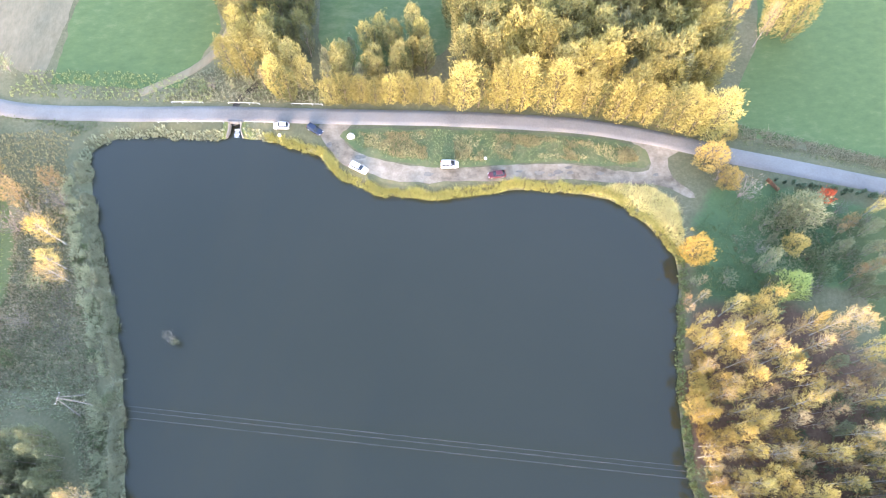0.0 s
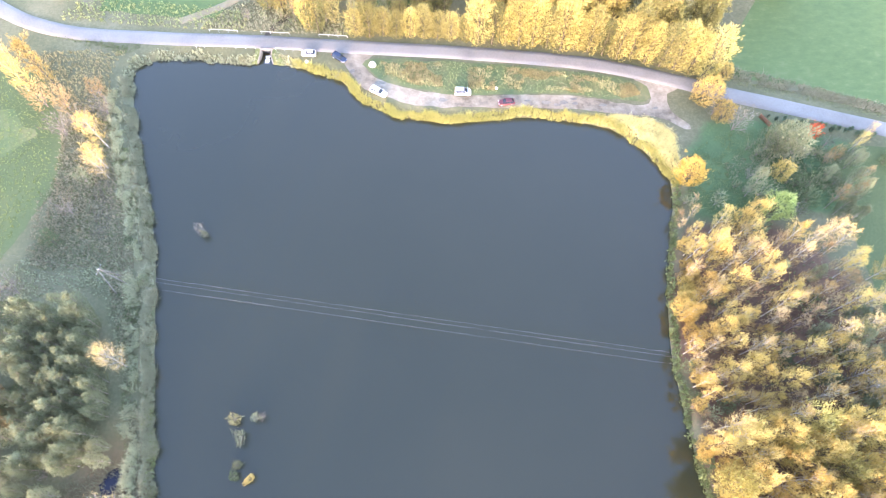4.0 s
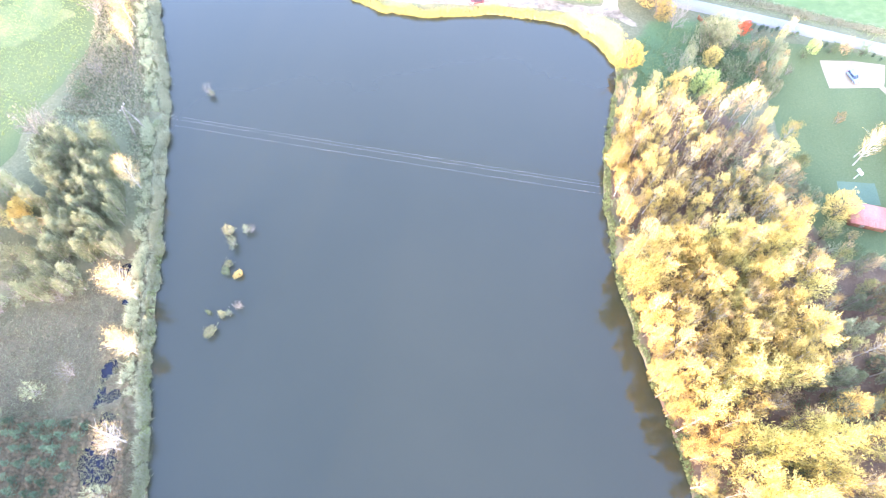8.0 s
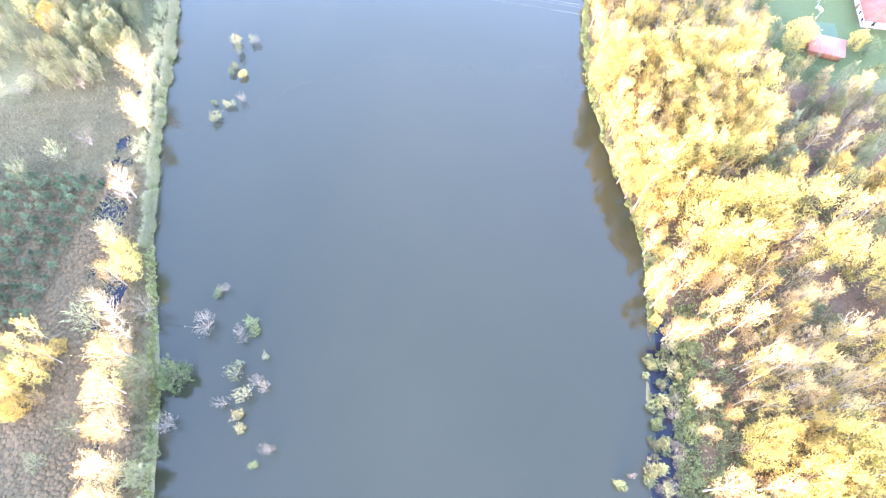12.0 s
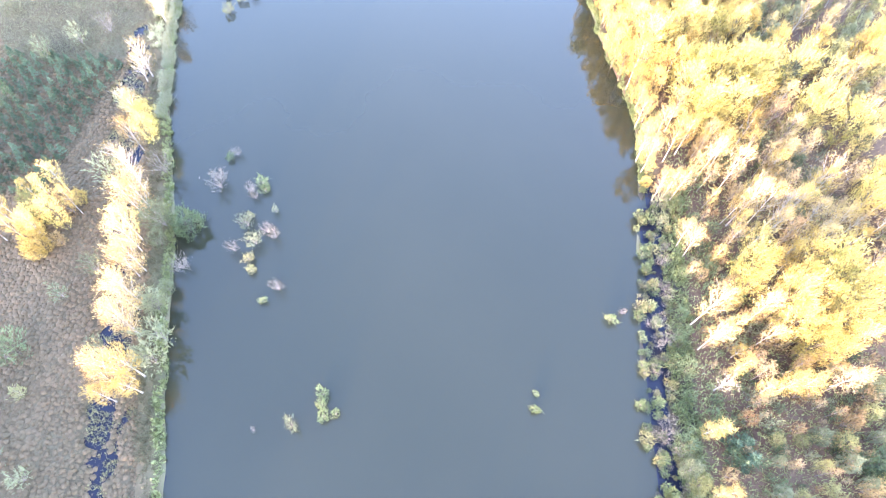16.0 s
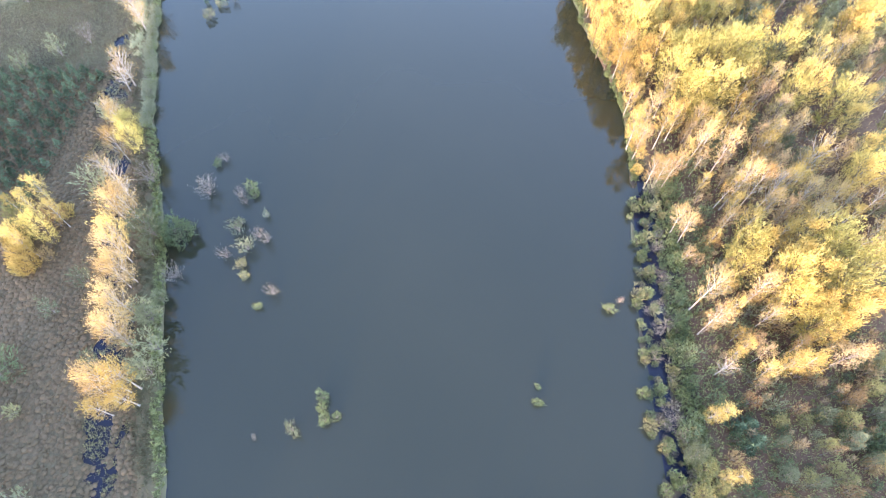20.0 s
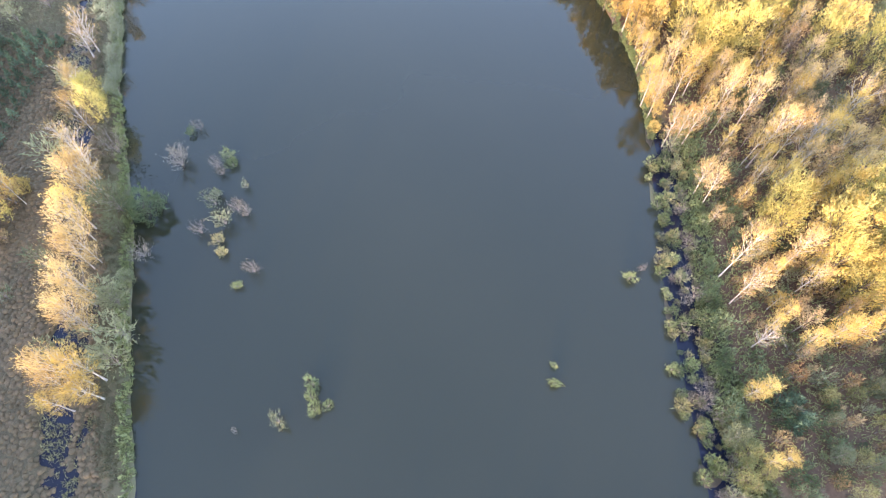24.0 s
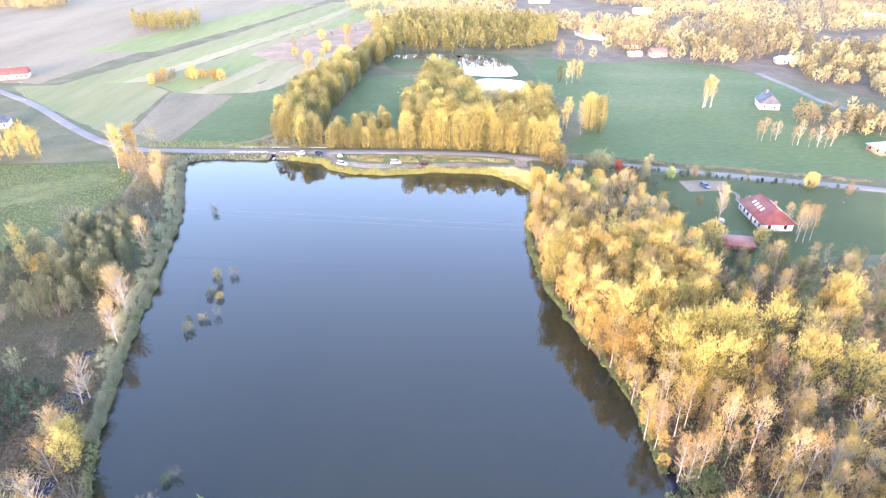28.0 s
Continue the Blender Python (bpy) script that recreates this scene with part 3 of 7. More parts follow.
def ground_z(x, y):
    x, y = np.asarray(x, float), np.asarray(y, float)
    z = np.full(x.shape, LAND)
    near = (x > -135) & (x < 125) & (y > -260) & (y < 112)
    if not near.any():
        return z
    gx, gy = x[near], y[near]
    d = shore_distance(gx, gy)
    high = np.maximum(smooth01((gy - 40) / 20), np.maximum(smooth01((gx - 72) / 12), smooth01((-86 - gx) / 10) * smooth01((gy + 2) / 10)))
    land = 0.75 + (LAND - 0.75) * high + (1 - high) * 0.5 * (vnoise(gx, gy, 6, 3) - 0.4)
    # soaked ground with open pools behind the west bank, and a fringe of swamp on the east side
    west = smooth01((d - 3.6) / 1.5) * smooth01((16.5 - d) / 5) * smooth01((2 - gy) / 8) * (gx < 0)
    line = np.where(gy < -78, 10.5, np.where(gy < -40, 9.5, 7.5)) + 2.4 * (vnoise(gx, gy, 9, 14) - 0.5)
    pools = 0.5 - 0.4 * np.exp(-(((d - line) / 1.9) ** 2)) + 1.1 * (vnoise(gx, gy, 4.2, 8) - 0.5) + 0.5 * (vnoise(gx, gy, 1.9, 5) - 0.5)
    bend_x, bend_y = gx + 3.0 * (vnoise(gx, gy, 3.1, 81) - 0.5), gy + 3.6 * (vnoise(gx, gy, 2.7, 82) - 0.5)
    for px, py, rx, ry in POOLS:
        pools = pools - 1.15 * np.exp(-(((bend_x - px) / rx) ** 2 + ((bend_y - py) / ry) ** 2) ** 1.5)
    land = land * (1 - west) + west * np.minimum(pools, 0.6)
    east = smooth01((d - 0.2) / 0.5) * smooth01((7.5 - d) / 2.5) * smooth01((-70 - gy) / 6) * (gx > 20)
    land = land * (1 - east) + east * (-0.75 + 0.75 * vnoise(gx, gy, 3.2, 11) + 0.3 * vnoise(gx, gy, 1.3, 2))
    z[near] = np.where(d < 0, np.maximum(-1.6, -0.06 + 0.5 * d), np.minimum(land, -0.06 + 0.8 * d))
    z[(np.abs(x + 45.3) < 2.6) & (y > 90) & (y < 97.2)] = -0.45
    return z


def spread_out(a, b, step, far):
    mid = np.arange(a, b + 0.1, step)
    out = np.cumsum(step * 1.22 ** np.arange(1, 60))
    out = out[out < far]
    return np.r_[(a - out)[::-1], mid, b + out]


fine_x, fine_y = spread_out(-112, 92, 1.7, 4600), spread_out(-172, 106, 1.7, 4600)
fine_x = np.sort(np.r_[fine_x, [(a + b) / 2 for a, b in zip(fine_x, fine_x[1:]) if -69 < a < -33]])
fine_y = np.sort(np.r_[fine_y, [(a + b) / 2 for a, b in zip(fine_y, fine_y[1:]) if -143 < a < -30]])
gx, gy = np.meshgrid(fine_x, fine_y)
gz = ground_z(gx, gy)
rows_n, cols_n = gx.shape
i, j = np.meshgrid(np.arange(rows_n - 1), np.arange(cols_n - 1), indexing="ij")
g = Geo().add(np.stack([gx, gy, gz], -1).reshape(-1, 3), np.stack([i * cols_n + j, i * cols_n + j + 1, (i + 1) * cols_n + j + 1, (i + 1) * cols_n + j], -1).reshape(-1, 4))
land = set_structure("ground", g, M["land"], "rough autumn grassland around a pond", smooth=True)
FOREST_EAST = [(58, 40), (52.5, 25), (50, 5), (50.5, -15), (54.5, -40), (59, -60), (63, -80), (63.5, -100), (62.5, -130), (68, -170), (190, -180), (190, -14), (150, -10), (102, -8), (96, 12), (92, 30), (80, 42)]
MARSH_WEST = [(-54, -4), (-64, -4), (-84, -22), (-104, -32), (-130, -40), (-140, -170), (-30, -170), (-30, -140), (-44, -80)]
SWAMP_EAST = [(58, -70), (63.5, -72), (63.5, -100), (62, -130), (64, -160), (50, -160), (52, -110)]
GRASS_EAST = [(70, 70), (62, 62), (60, 50), (62, 43), (74, 42), (92, 43), (104, 48), (104, 61), (84, 69)]
zx, zy = gx.ravel(), gy.ravel()
wob = 7 * (vnoise(zx, zy, 9, 21) - 0.5) + 3 * (vnoise(zx, zy, 3, 22) - 0.5)
for mask, poly, soft in (("litter", FOREST_EAST, 5), ("marsh", MARSH_WEST, 14), ("lawn", GRASS_EAST, 4), ("mud", SWAMP_EAST, 3)):
    poly = np.array(poly, float)
    off = line_distance(zx, zy, poly, True)
    off = np.where(inside(zx, zy, poly), off, -off) + wob * (0.4 + 0.04 * soft)
    land.data.attributes.new(mask, "FLOAT", "POINT").data.foreach_set("value", smooth01(0.5 + off / (2 * soft)).astype(np.float32))

g = Geo()
wx, wy = np.meshgrid(np.linspace(-125, 75, 101), np.linspace(-255, 98, 176))
i, j = np.meshgrid(np.arange(175), np.arange(100), indexing="ij")
g.add(np.stack([wx, wy, 0 * wx], -1).reshape(-1, 3), np.stack([i * 101 + j, i * 101 + j + 1, (i + 1) * 101 + j + 1, (i + 1) * 101 + j], -1).reshape(-1, 4))
water = set_structure("water", g, M["water"], "calm grey-green turbid pond water", smooth=True)
water.data.materials.append(M["pool"])
cx, cy = ((wx[:-1, :-1] + wx[1:, 1:]) / 2).ravel(), ((wy[:-1, :-1] + wy[1:, 1:]) / 2).ravel()
water.data.polygons.foreach_set("material_index", ((shore_distance(cx, cy) > 0.8) & (cy < 20)).astype(np.int32))


def patch(name, pts, material, label, z=0.02, wobble=0.8, step=2.0, round_=True):
    """A flat piece of ground with an uneven edge, just above the land."""
    p = curve_through(pts, step, True) if round_ else np.concatenate([np.linspace(a, b, max(2, int(np.hypot(*np.subtract(b, a)) / step)), endpoint=False) for a, b in zip(pts, pts[1:] + pts[:1])])
    n = np.roll(p, -1, 0) - np.roll(p, 1, 0)
    n = np.c_[n[:, 1], -n[:, 0]] / (np.linalg.norm(n, axis=1, keepdims=True) + 1e-9)
    p = p + n * ((vnoise(p[:, 0], p[:, 1], 4, 6) - 0.5) * 2 + (vnoise(p[:, 0], p[:, 1], 1.2, 9) - 0.5))[:, None] * wobble
    me = bpy.data.meshes.new(name)
    me.from_pydata([(x, y, LAND + z) for x, y in p], [], [list(range(len(p)))])
    me.materials.append(material)
    if me.polygons[0].normal.z < 0:
        me.flip_normals()
    return tagged(new(name, me), label, kind="structure")


def ribbon(name, line, width, material, label, z, edge=0.12, wobble=0.15):
    """A road: a cambered strip with skirts down into the ground."""
    way = np.gradient(line, axis=0)
    way /= np.linalg.norm(way, axis=1, keepdims=True)
    side = np.c_[way[:, 1], -way[:, 0]]
    half = width / 2 + wobble * (vnoise(line[:, 0], line[:, 1], 5, 4) - 0.5)
    rings = []
    for (px, py), (sx, sy), h in zip(line, side, half):
        rings.append([(px + sx * o * h, py + sy * o * h, LAND + z + dz) for o, dz in ((-1.12, -z - 0.1), (-1, 0), (-0.5, 0.04), (0, 0.06), (0.5, 0.04), (1, 0), (1.12, -z - 0.1))])
    return set_structure(name, Geo().loft(rings, closed=False, cap=False), material, label, smooth=True)


ribbon("road", ROAD, 4.3, M["asphalt"], "narrow worn grey asphalt road on the dam", 0.16)
ribbon("road_far", curve_through([(236, 224), (237, 190), (238, 147), (262, 110), (330, 60)], 4), 4.0, M["asphalt"], "far grey lane between meadows", 0.12)
ribbon("farm_track", curve_through([(-70, 107.5), (-64.3, 110.2), (-57.4, 114), (-51.5, 120), (-48.3, 128), (-46.6, 138), (-48, 160), (-56, 190)], 3), 2.4, M["plough"], "bare earth farm track along a crop field", 0.06)
patch("gravel_lane", [(-24, 94.5), (-22, 88), (-18, 83), (-9, 78.2), (2, 76.2), (18, 75.6), (35, 75), (48, 73), (57, 71.6), (63.5, 67.4), (65, 69), (61, 73.5), (61, 79),
                      (65, 82), (53, 85.5), (56.6, 80), (55.5, 76.2), (49, 76.6), (35, 79.2), (21, 79.8), (6, 80), (-8, 83), (-15.8, 86.6), (-18.3, 92), (-16, 95)],
      M["gravel"], "pale gravel lay-by with puddles along the pond", 0.03, 0.5)
for k, (x, y, a, b) in enumerate(((25.9, 80.4, 1.2, 0.5), (28.9, 77.1, 1.5, 0.6), (31.5, 76.3, 1.1, 0.5), (33.4, 77.0, 1.5, 0.6), (36.3, 76.6, 0.9, 0.5), (36.2, 78.1, 1.2, 0.5), (24.1, 77.8, 1.0, 0.4), (-14.2, 84.6, 1.6, 0.6), (2.0, 78.6, 1.4, 0.5), (43.5, 75.9, 1.3, 0.5), (-21.6, 88.6, 0.9, 0.9), (56.8, 74.5, 1.2, 0.6))):
    patch("puddle_%d" % (k + 1), [(x + 0.75 * a * math.cos(q) * (1 + 0.25 * math.sin(3 * q + k)), y + 0.75 * b * math.sin(q) * (1 + 0.25 * math.cos(2 * q + k))) for q in np.linspace(0, 5.6, 9)], M["wetmud"], "dark wet hollow in the gravel", 0.036, 0.25, 0.5)
patch("grass_strip", [(-18.2, 92.4), (-15.6, 86.9), (-8, 83.2), (6, 80.2), (21, 80), (35, 79.5), (49, 77), (55, 76.6), (56.2, 80), (54, 83), (44, 86), (23, 89.4), (2, 91.8)],
      M["verge"], "weedy grass island between road and lay-by", 0.045, 0.5)
patch("crop_field_north_west", [(-60, 108), (-93, 112), (-86, 193), (-64, 212), (-34, 300), (-22, 300), (-46, 215), (-55, 150), (-51, 128)], M["field"], "bright green winter crop field", 0.032, 0.6, 2.0, False)
patch("bare_field_north_west", [(-95, 112), (-119, 130), (-126, 205), (-87, 194)], M["fallow"], "grey-brown fallow field strip", 0.028, 0.6, 2.0, False)
# long parcels running away from the western road
PARCELS = [("pasture", 26), ("meadow_green", 12), ("pale_grass", 15), ("pasture", 17), ("meadow_green", 22), ("pale_grass", 13), ("pasture", 20), ("pale_grass", 16)]
u = 0.0
for k, (mat, w) in enumerate(PARCELS):
    pts = []
    for uu, ends in ((u, (0, 190 + 30 * (k % 3), 430)), (u + w, (430, 190 + 30 * (k % 3), 0))):
        for q in ends:
            pts.append((-206 + uu + 0.30 * q + 8 * math.sin(q / 130), 214 + 0.10 * uu + 0.95 * q - (26 if uu > 70 and q == 0 else 0)))
    patch("meadow_parcel_%d" % (k + 1), pts, M[mat], "long narrow meadow parcel among far fields", 0.012 + 0.0012 * k, 1.2, 6.0, False)
    u += w - 0.6
patch("stubble_north_west", [(-215, 232), (-200, 300), (-150, 470), (-86, 640), (-260, 1300), (-1500, 900), (-700, 420), (-300, 250)], M["plough"], "pale far stubble fields", 0.010, 1.6, 10.0, False)
patch("green_strip_far", [(-240, 330), (-182, 330), (-130, 470), (-92, 600), (-130, 610), (-190, 470)], M["meadow_green"], "far green strip between stubble fields", 0.024, 1.6, 8.0, False)
patch("grass_field_west", [(-128, 207), (-150, 232), (-228, 226), (-196, 190), (-150, 148), (-124, 124)], M["pasture"], "rough pale grass by the western road", 0.02, 0.8, 4.0, False)
patch("fallow_north", [(-104, 316), (-67, 282), (-52, 308), (-19, 331), (-4, 458), (-50, 432), (-82, 374)], M["heath"], "russet fallow land with dry weeds", 0.035, 2.5, 6.0)
patch("scrub_land_north", [(112, 270), (150, 262), (190, 264), (225, 244), (250, 200), (300, 100), (460, 130), (760, 420), (760, 800), (-60, 800), (-60, 470), (60, 462), (150, 420)], M["scrub"], "grey-brown scrubland under the far woods", 0.006, 2.0, 8.0, False)
patch("clearing_north", [(-21, 116), (9, 116), (14, 150), (18, 185), (24, 222), (-12, 232), (-20, 190), (-24, 150)], M["field"], "deep green meadow inside the wood", 0.024, 0.6)
patch("meadow_north", [(79, 88), (97, 80.8), (116, 74), (150, 63), (215, 47), (300, 30), (330, 90), (200, 110), (235, 150), (230, 225), (190, 262), (135, 262), (108, 285), (96, 250), (84, 220), (98, 170), (96, 120)],
      M["field"], "wide green meadow beyond the road", 0.02, 0.8, 4.0)
patch("crop_field_west", [(-97, 78), (-110, 92), (-150, 92), (-260, 96), (-300, 20), (-200, 2), (-112, 12), (-100, 36), (-92, 56)], M["grass"], "green meadow on the west side", 0.02, 0.8)
patch("stubble_west", [(-101, 72), (-114, 77), (-140, 66), (-190, 54), (-190, 36), (-140, 44), (-116, 58)], M["verge"], "yellowish mown swathe in the meadow", 0.03, 3.5)
patch("garden_lawn", [(100, 60), (118, 60), (140, 54), (175, 41), (215, 25), (215, -10), (160, -4), (118, -6), (102, -6), (98, 12), (97, 40)], M["grass"], "mown garden lawn round a house", 0.02, 0.5)
patch("driveway", [(115, 55), (114.8, 44.8), (130, 45.2), (133, 53.5), (124, 55)], M["sand"], "sand-coloured paved driveway", 0.04, 0.1, 2.0, False)
patch("garden_path", [(128.6, 45.5), (130, 41), (128, 36), (130.6, 30.5), (131.8, 31), (129.6, 36), (131.6, 41), (130.2, 45.5)], M["sand"], "narrow curved paved garden path", 0.05, 0.05, 1.0)
patch("play_court", [(108, 14.5), (107.2, 8), (117, 7.6), (117.4, 14)], M["court"], "faded green play court", 0.04, 0.1, 2.0, False)
for name, pts in (("fish_pond_west", [(6, 303), (47, 298), (46, 286), (8, 288)]), ("fish_pond_north", [(52, 298), (77, 283), (82, 231), (53, 233), (48, 252)]), ("fish_pond_south", [(56, 220), (82, 216), (81, 196), (70, 184), (57, 178)])):
    patch(name, pts, M["fishpond"], "bright still fish pond among meadows", 0.06, 0.6)
patch("fish_pond_dyke", [(0, 312), (56, 306), (86, 288), (93, 228), (88, 190), (68, 172), (48, 176), (46, 226), (44, 250), (4, 250)], M["grass"], "grassy dykes around the fish ponds", 0.035, 1.0)
patch("ditch_water", [(82, 120), (85, 130), (84, 150), (81, 165), (78.5, 164), (81, 148), (81, 130)], M["fishpond"], "small bright ditch by the wood", 0.05, 0.3)

patch("ditch_bed", [(-46.4, 101.4), (-44.6, 101.2), (-43.2, 104), (-40, 107), (-36.5, 112), (-35, 118), (-36.2, 118), (-38, 112.6), (-41.4, 108), (-44.8, 105)], M["mud"], "dark muddy ditch leading to the culvert", 0.05, 0.25, 1.0)
# ---- plants ----
def grow(seed, height, base, radius, limbs, trunk_r, profile="oval", up=45, stems=1, lean=0.0, subs=3):
    """Trunk, branches and the places where leaf clumps hang."""
    rng = np.random.default_rng(seed)
    trunk, tips, ways, ends = Geo(), [], [], []
    roots = []
    for s in range(stems):
        az0 = 6.283 * s / stems + rng.uniform(0, 1)
        tilt = lean + (0.22 if stems > 1 else 0.0) * rng.uniform(0.6, 1.4)
        top = height * rng.uniform(0.85, 1.0)
        hs = np.linspace(0, 1, 7)
        bend = rng.normal(0, 0.02, (7, 2)).cumsum(0) * height * 0.35
        axis = np.c_[np.cos(az0) * tilt * top * hs**1.2 + bend[:, 0] * hs, np.sin(az0) * tilt * top * hs**1.2 + bend[:, 1] * hs, top * hs]
        r = trunk_r * (1 - hs * 0.9)
        r[0] *= 1.35
        first = trunk.n
        roots.append(first)
        trunk.tube(np.r_[axis[:1] - [[0, 0, 0.5]], axis], np.r_[r[0], r], 6)
        n = max(3, limbs // stems)
        for k in range(n):
            f = (k + rng.uniform(0.1, 0.9)) / n
            h = base + f * (top - base) * 0.95
            p0 = np.array([np.interp(h, axis[:, 2], axis[:, c]) for c in range(3)])
            wide = {"oval": math.sin(math.pi * (0.14 + 0.82 * f)) ** 0.8, "round": math.sqrt(max(0.02, 1 - (1.9 * f - 0.9) ** 2)),
                    "cone": 1.05 - 0.95 * f, "vase": 0.35 + 0.75 * math.sin(math.pi * min(1, 0.25 + 0.62 * f))}[profile]
            length = radius * wide * rng.uniform(0.75, 1.15)
            az = k * 2.4 + rng.uniform(-0.5, 0.5) + s
            pitch = radians(up + 25 * (f - 0.4) + rng.uniform(-12, 12))
            d = np.array([math.cos(az) * math.cos(pitch), math.sin(az) * math.cos(pitch), math.sin(pitch)])
            length /= max(0.45, math.cos(pitch))
            p1, p2 = p0 + d * length * 0.55, p0 + d * length + np.array([0, 0, 0.10 * length])
            rr = max(0.025, trunk_r * 0.46 * (1 - 0.5 * f))
            limb = trunk.n
            trunk.tube([p0, p1, p2] if subs > 2 else [p0, p2], [rr, rr * 0.6, rr * 0.2] if subs > 2 else [rr, rr * 0.25], 3, False)
            near = first + 6 * (1 + int(np.argmin(np.abs(axis[:, 2] - h))))
            trunk.f.append(np.array([(limb, limb + 1, near, -1)]))
            tips += [p0 + d * length * q for q in (0.5, 0.7, 0.85)] + [p2]
            ways += [d] * 4
            ends += [0.2, 0.3, 0.4, 1.0]
            for _ in range(subs):
                q = rng.uniform(0.35, 0.85)
                s0 = p0 + (p2 - p0) * q
                e2 = d + rng.normal(0, 0.55, 3) + [0, 0, 0.25]
                s1 = s0 + e2 / np.linalg.norm(e2) * length * rng.uniform(0.25, 0.5)
                twig = trunk.n
                if subs > 2:
                    trunk.tube([s0, s1], [rr * 0.45, rr * 0.15], 3, False)
                else:
                    trunk.add([s0 - [0, 0, rr * 0.4], s0 + [0, 0, rr * 0.4], s1], [(0, 1, 2)])
                fork = limb + 3 * min((twig - limb) // 3 - 1, int(round(q * (2 if subs > 2 else 1))), 2 if subs > 2 else 1)
                trunk.f.append(np.array([(twig, twig + 1, fork, -1)]))
                tips += [(s0 + s1) / 2, s1]
                ways += [e2 / np.linalg.norm(e2)] * 2
                ends += [0.3, 0.9]
        tips.append(axis[-1])
        ways.append(np.array([0.0, 0.0, 1.0]))
        ends.append(1.4)
    for k in roots[1:]:
        trunk.f.append(np.array([(roots[0], k, k + 1, -1)]))
    return trunk, np.array(tips), np.array(ways), np.array(ends), rng


PLANTS = {}


def plant_kind(key, name, label, category, bark, leaf, variants, count, size, clump, fill=0.6, slim=0.2, **shape):
    """Builds the first plants of a kind; later ones share their meshes."""
    made = []
    for v in range(variants):
        trunk, tips, ways, ends, rng = grow(hash_key(key) + v, **shape)
        crown = Geo()
        # some leaves lie on the crown's lobed skin, most in flame-shaped tufts at the branch ends
        skin = int(count * fill)
        low, top = shape["base"] * 0.75, tips[:, 2].max() + 0.3
        f = rng.beta(1.25, 1.15, skin)
        az = rng.uniform(0, 6.283, skin)
        prof = {"oval": np.sin(np.pi * (0.10 + 0.86 * f)) ** 0.75, "round": np.sqrt(np.maximum(0.03, 1 - (1.9 * f - 0.92) ** 2)), "cone": 1.02 - 0.98 * f, "vase": 0.45 + 0.65 * np.sin(np.pi * np.minimum(1, 0.2 + 0.7 * f))}[shape.get("profile", "oval")]
        n1, n2, p1, p2 = rng.integers(3, 5), rng.integers(6, 9), rng.uniform(0, 6), rng.uniform(0, 6)
        lobe = 1 + 0.18 * np.sin(n1 * az + p1 + 3 * f) + 0.17 * np.sin(n2 * az + p2 - 5 * f) + 0.13 * np.sin(9 * f + 2 * az + p1)
        rad = shape["radius"] * prof * lobe * rng.uniform(0.45, 1.0, skin) ** 0.4
        mid = np.array([np.median(tips[:, 0]), np.median(tips[:, 1])])
        side = np.c_[np.cos(az), np.sin(az)]
        shell = np.c_[mid * f[:, None] + side * rad[:, None], low + f * (top - low) + rng.normal(0, clump * 0.5, skin)]
        shell_out = np.c_[side, 0.9 * (f - 0.3)]
        rest = count - skin
        share = ends * rng.uniform(0.3, 1.7, len(ends))
        pick = rng.choice(len(tips), rest, p=share / share.sum())
        axis = ways[pick] + [0, 0, 0.5]
        axis /= np.linalg.norm(axis, axis=1, keepdims=True)
        u = rng.beta(1.3, 1.5, (rest, 1))
        hang = tips[pick] + axis * (2.6 * u - 0.9) * clump + rng.normal(0, 1, (rest, 3)) * clump * (0.62 - 0.38 * u)
        hang_out = (hang - tips[pick]) / clump * 0.5 + ways[pick] * 0.7
        at, out = np.r_[shell, hang], np.r_[shell_out, hang_out]
        at[:, 2] = np.maximum(at[:, 2], 0.12)
        along = np.r_[np.c_[side * 0.8, 0.45 + 0.5 * f], axis]
        crown.sprays(at, along, out, size * 1.08, rng, slim)
        if category == "tree" and name != "sapling" and "pine" not in name:
            ob = thing(name, label, category)
            part("trunk", trunk, M[bark], ob, smooth=True)
            part("crown", crown, M[leaf], ob)
        else:
            ob = part(name, trunk, M[bark], smooth=True)
            tagged(ob, label, category)
            part("crown", crown, M[leaf], ob)
        made.append([ob, False])
    PLANTS[key] = made


def hash_key(key):
    return sum((k + 1) * ord(c) for k, c in enumerate(key)) % 99991


def put(key, x, y, rng, scale=1.0, group="", z=None, wide=1.0, skew=1.0):
    slot = PLANTS[key][int(rng.integers(len(PLANTS[key])))]
    if z is None:
        z = float(ground_z(np.array([x]), np.array([y]))[0])
    m = Matrix.LocRotScale((x, y, z), Euler((rng.normal(0, 0.03), rng.normal(0, 0.03), rng.uniform(0, 6.283))), (scale * wide * skew, scale * wide / skew, scale))
    if not slot[1]:
        slot[0].matrix_basis, slot[1] = m, True
        ob = slot[0]
    else:
        s = slot[0].scale
        ob = copy_thing(slot[0], m @ Matrix.Diagonal((1 / s[0], 1 / s[1], 1 / s[2], 1)))
    return tagged(ob, group=group)


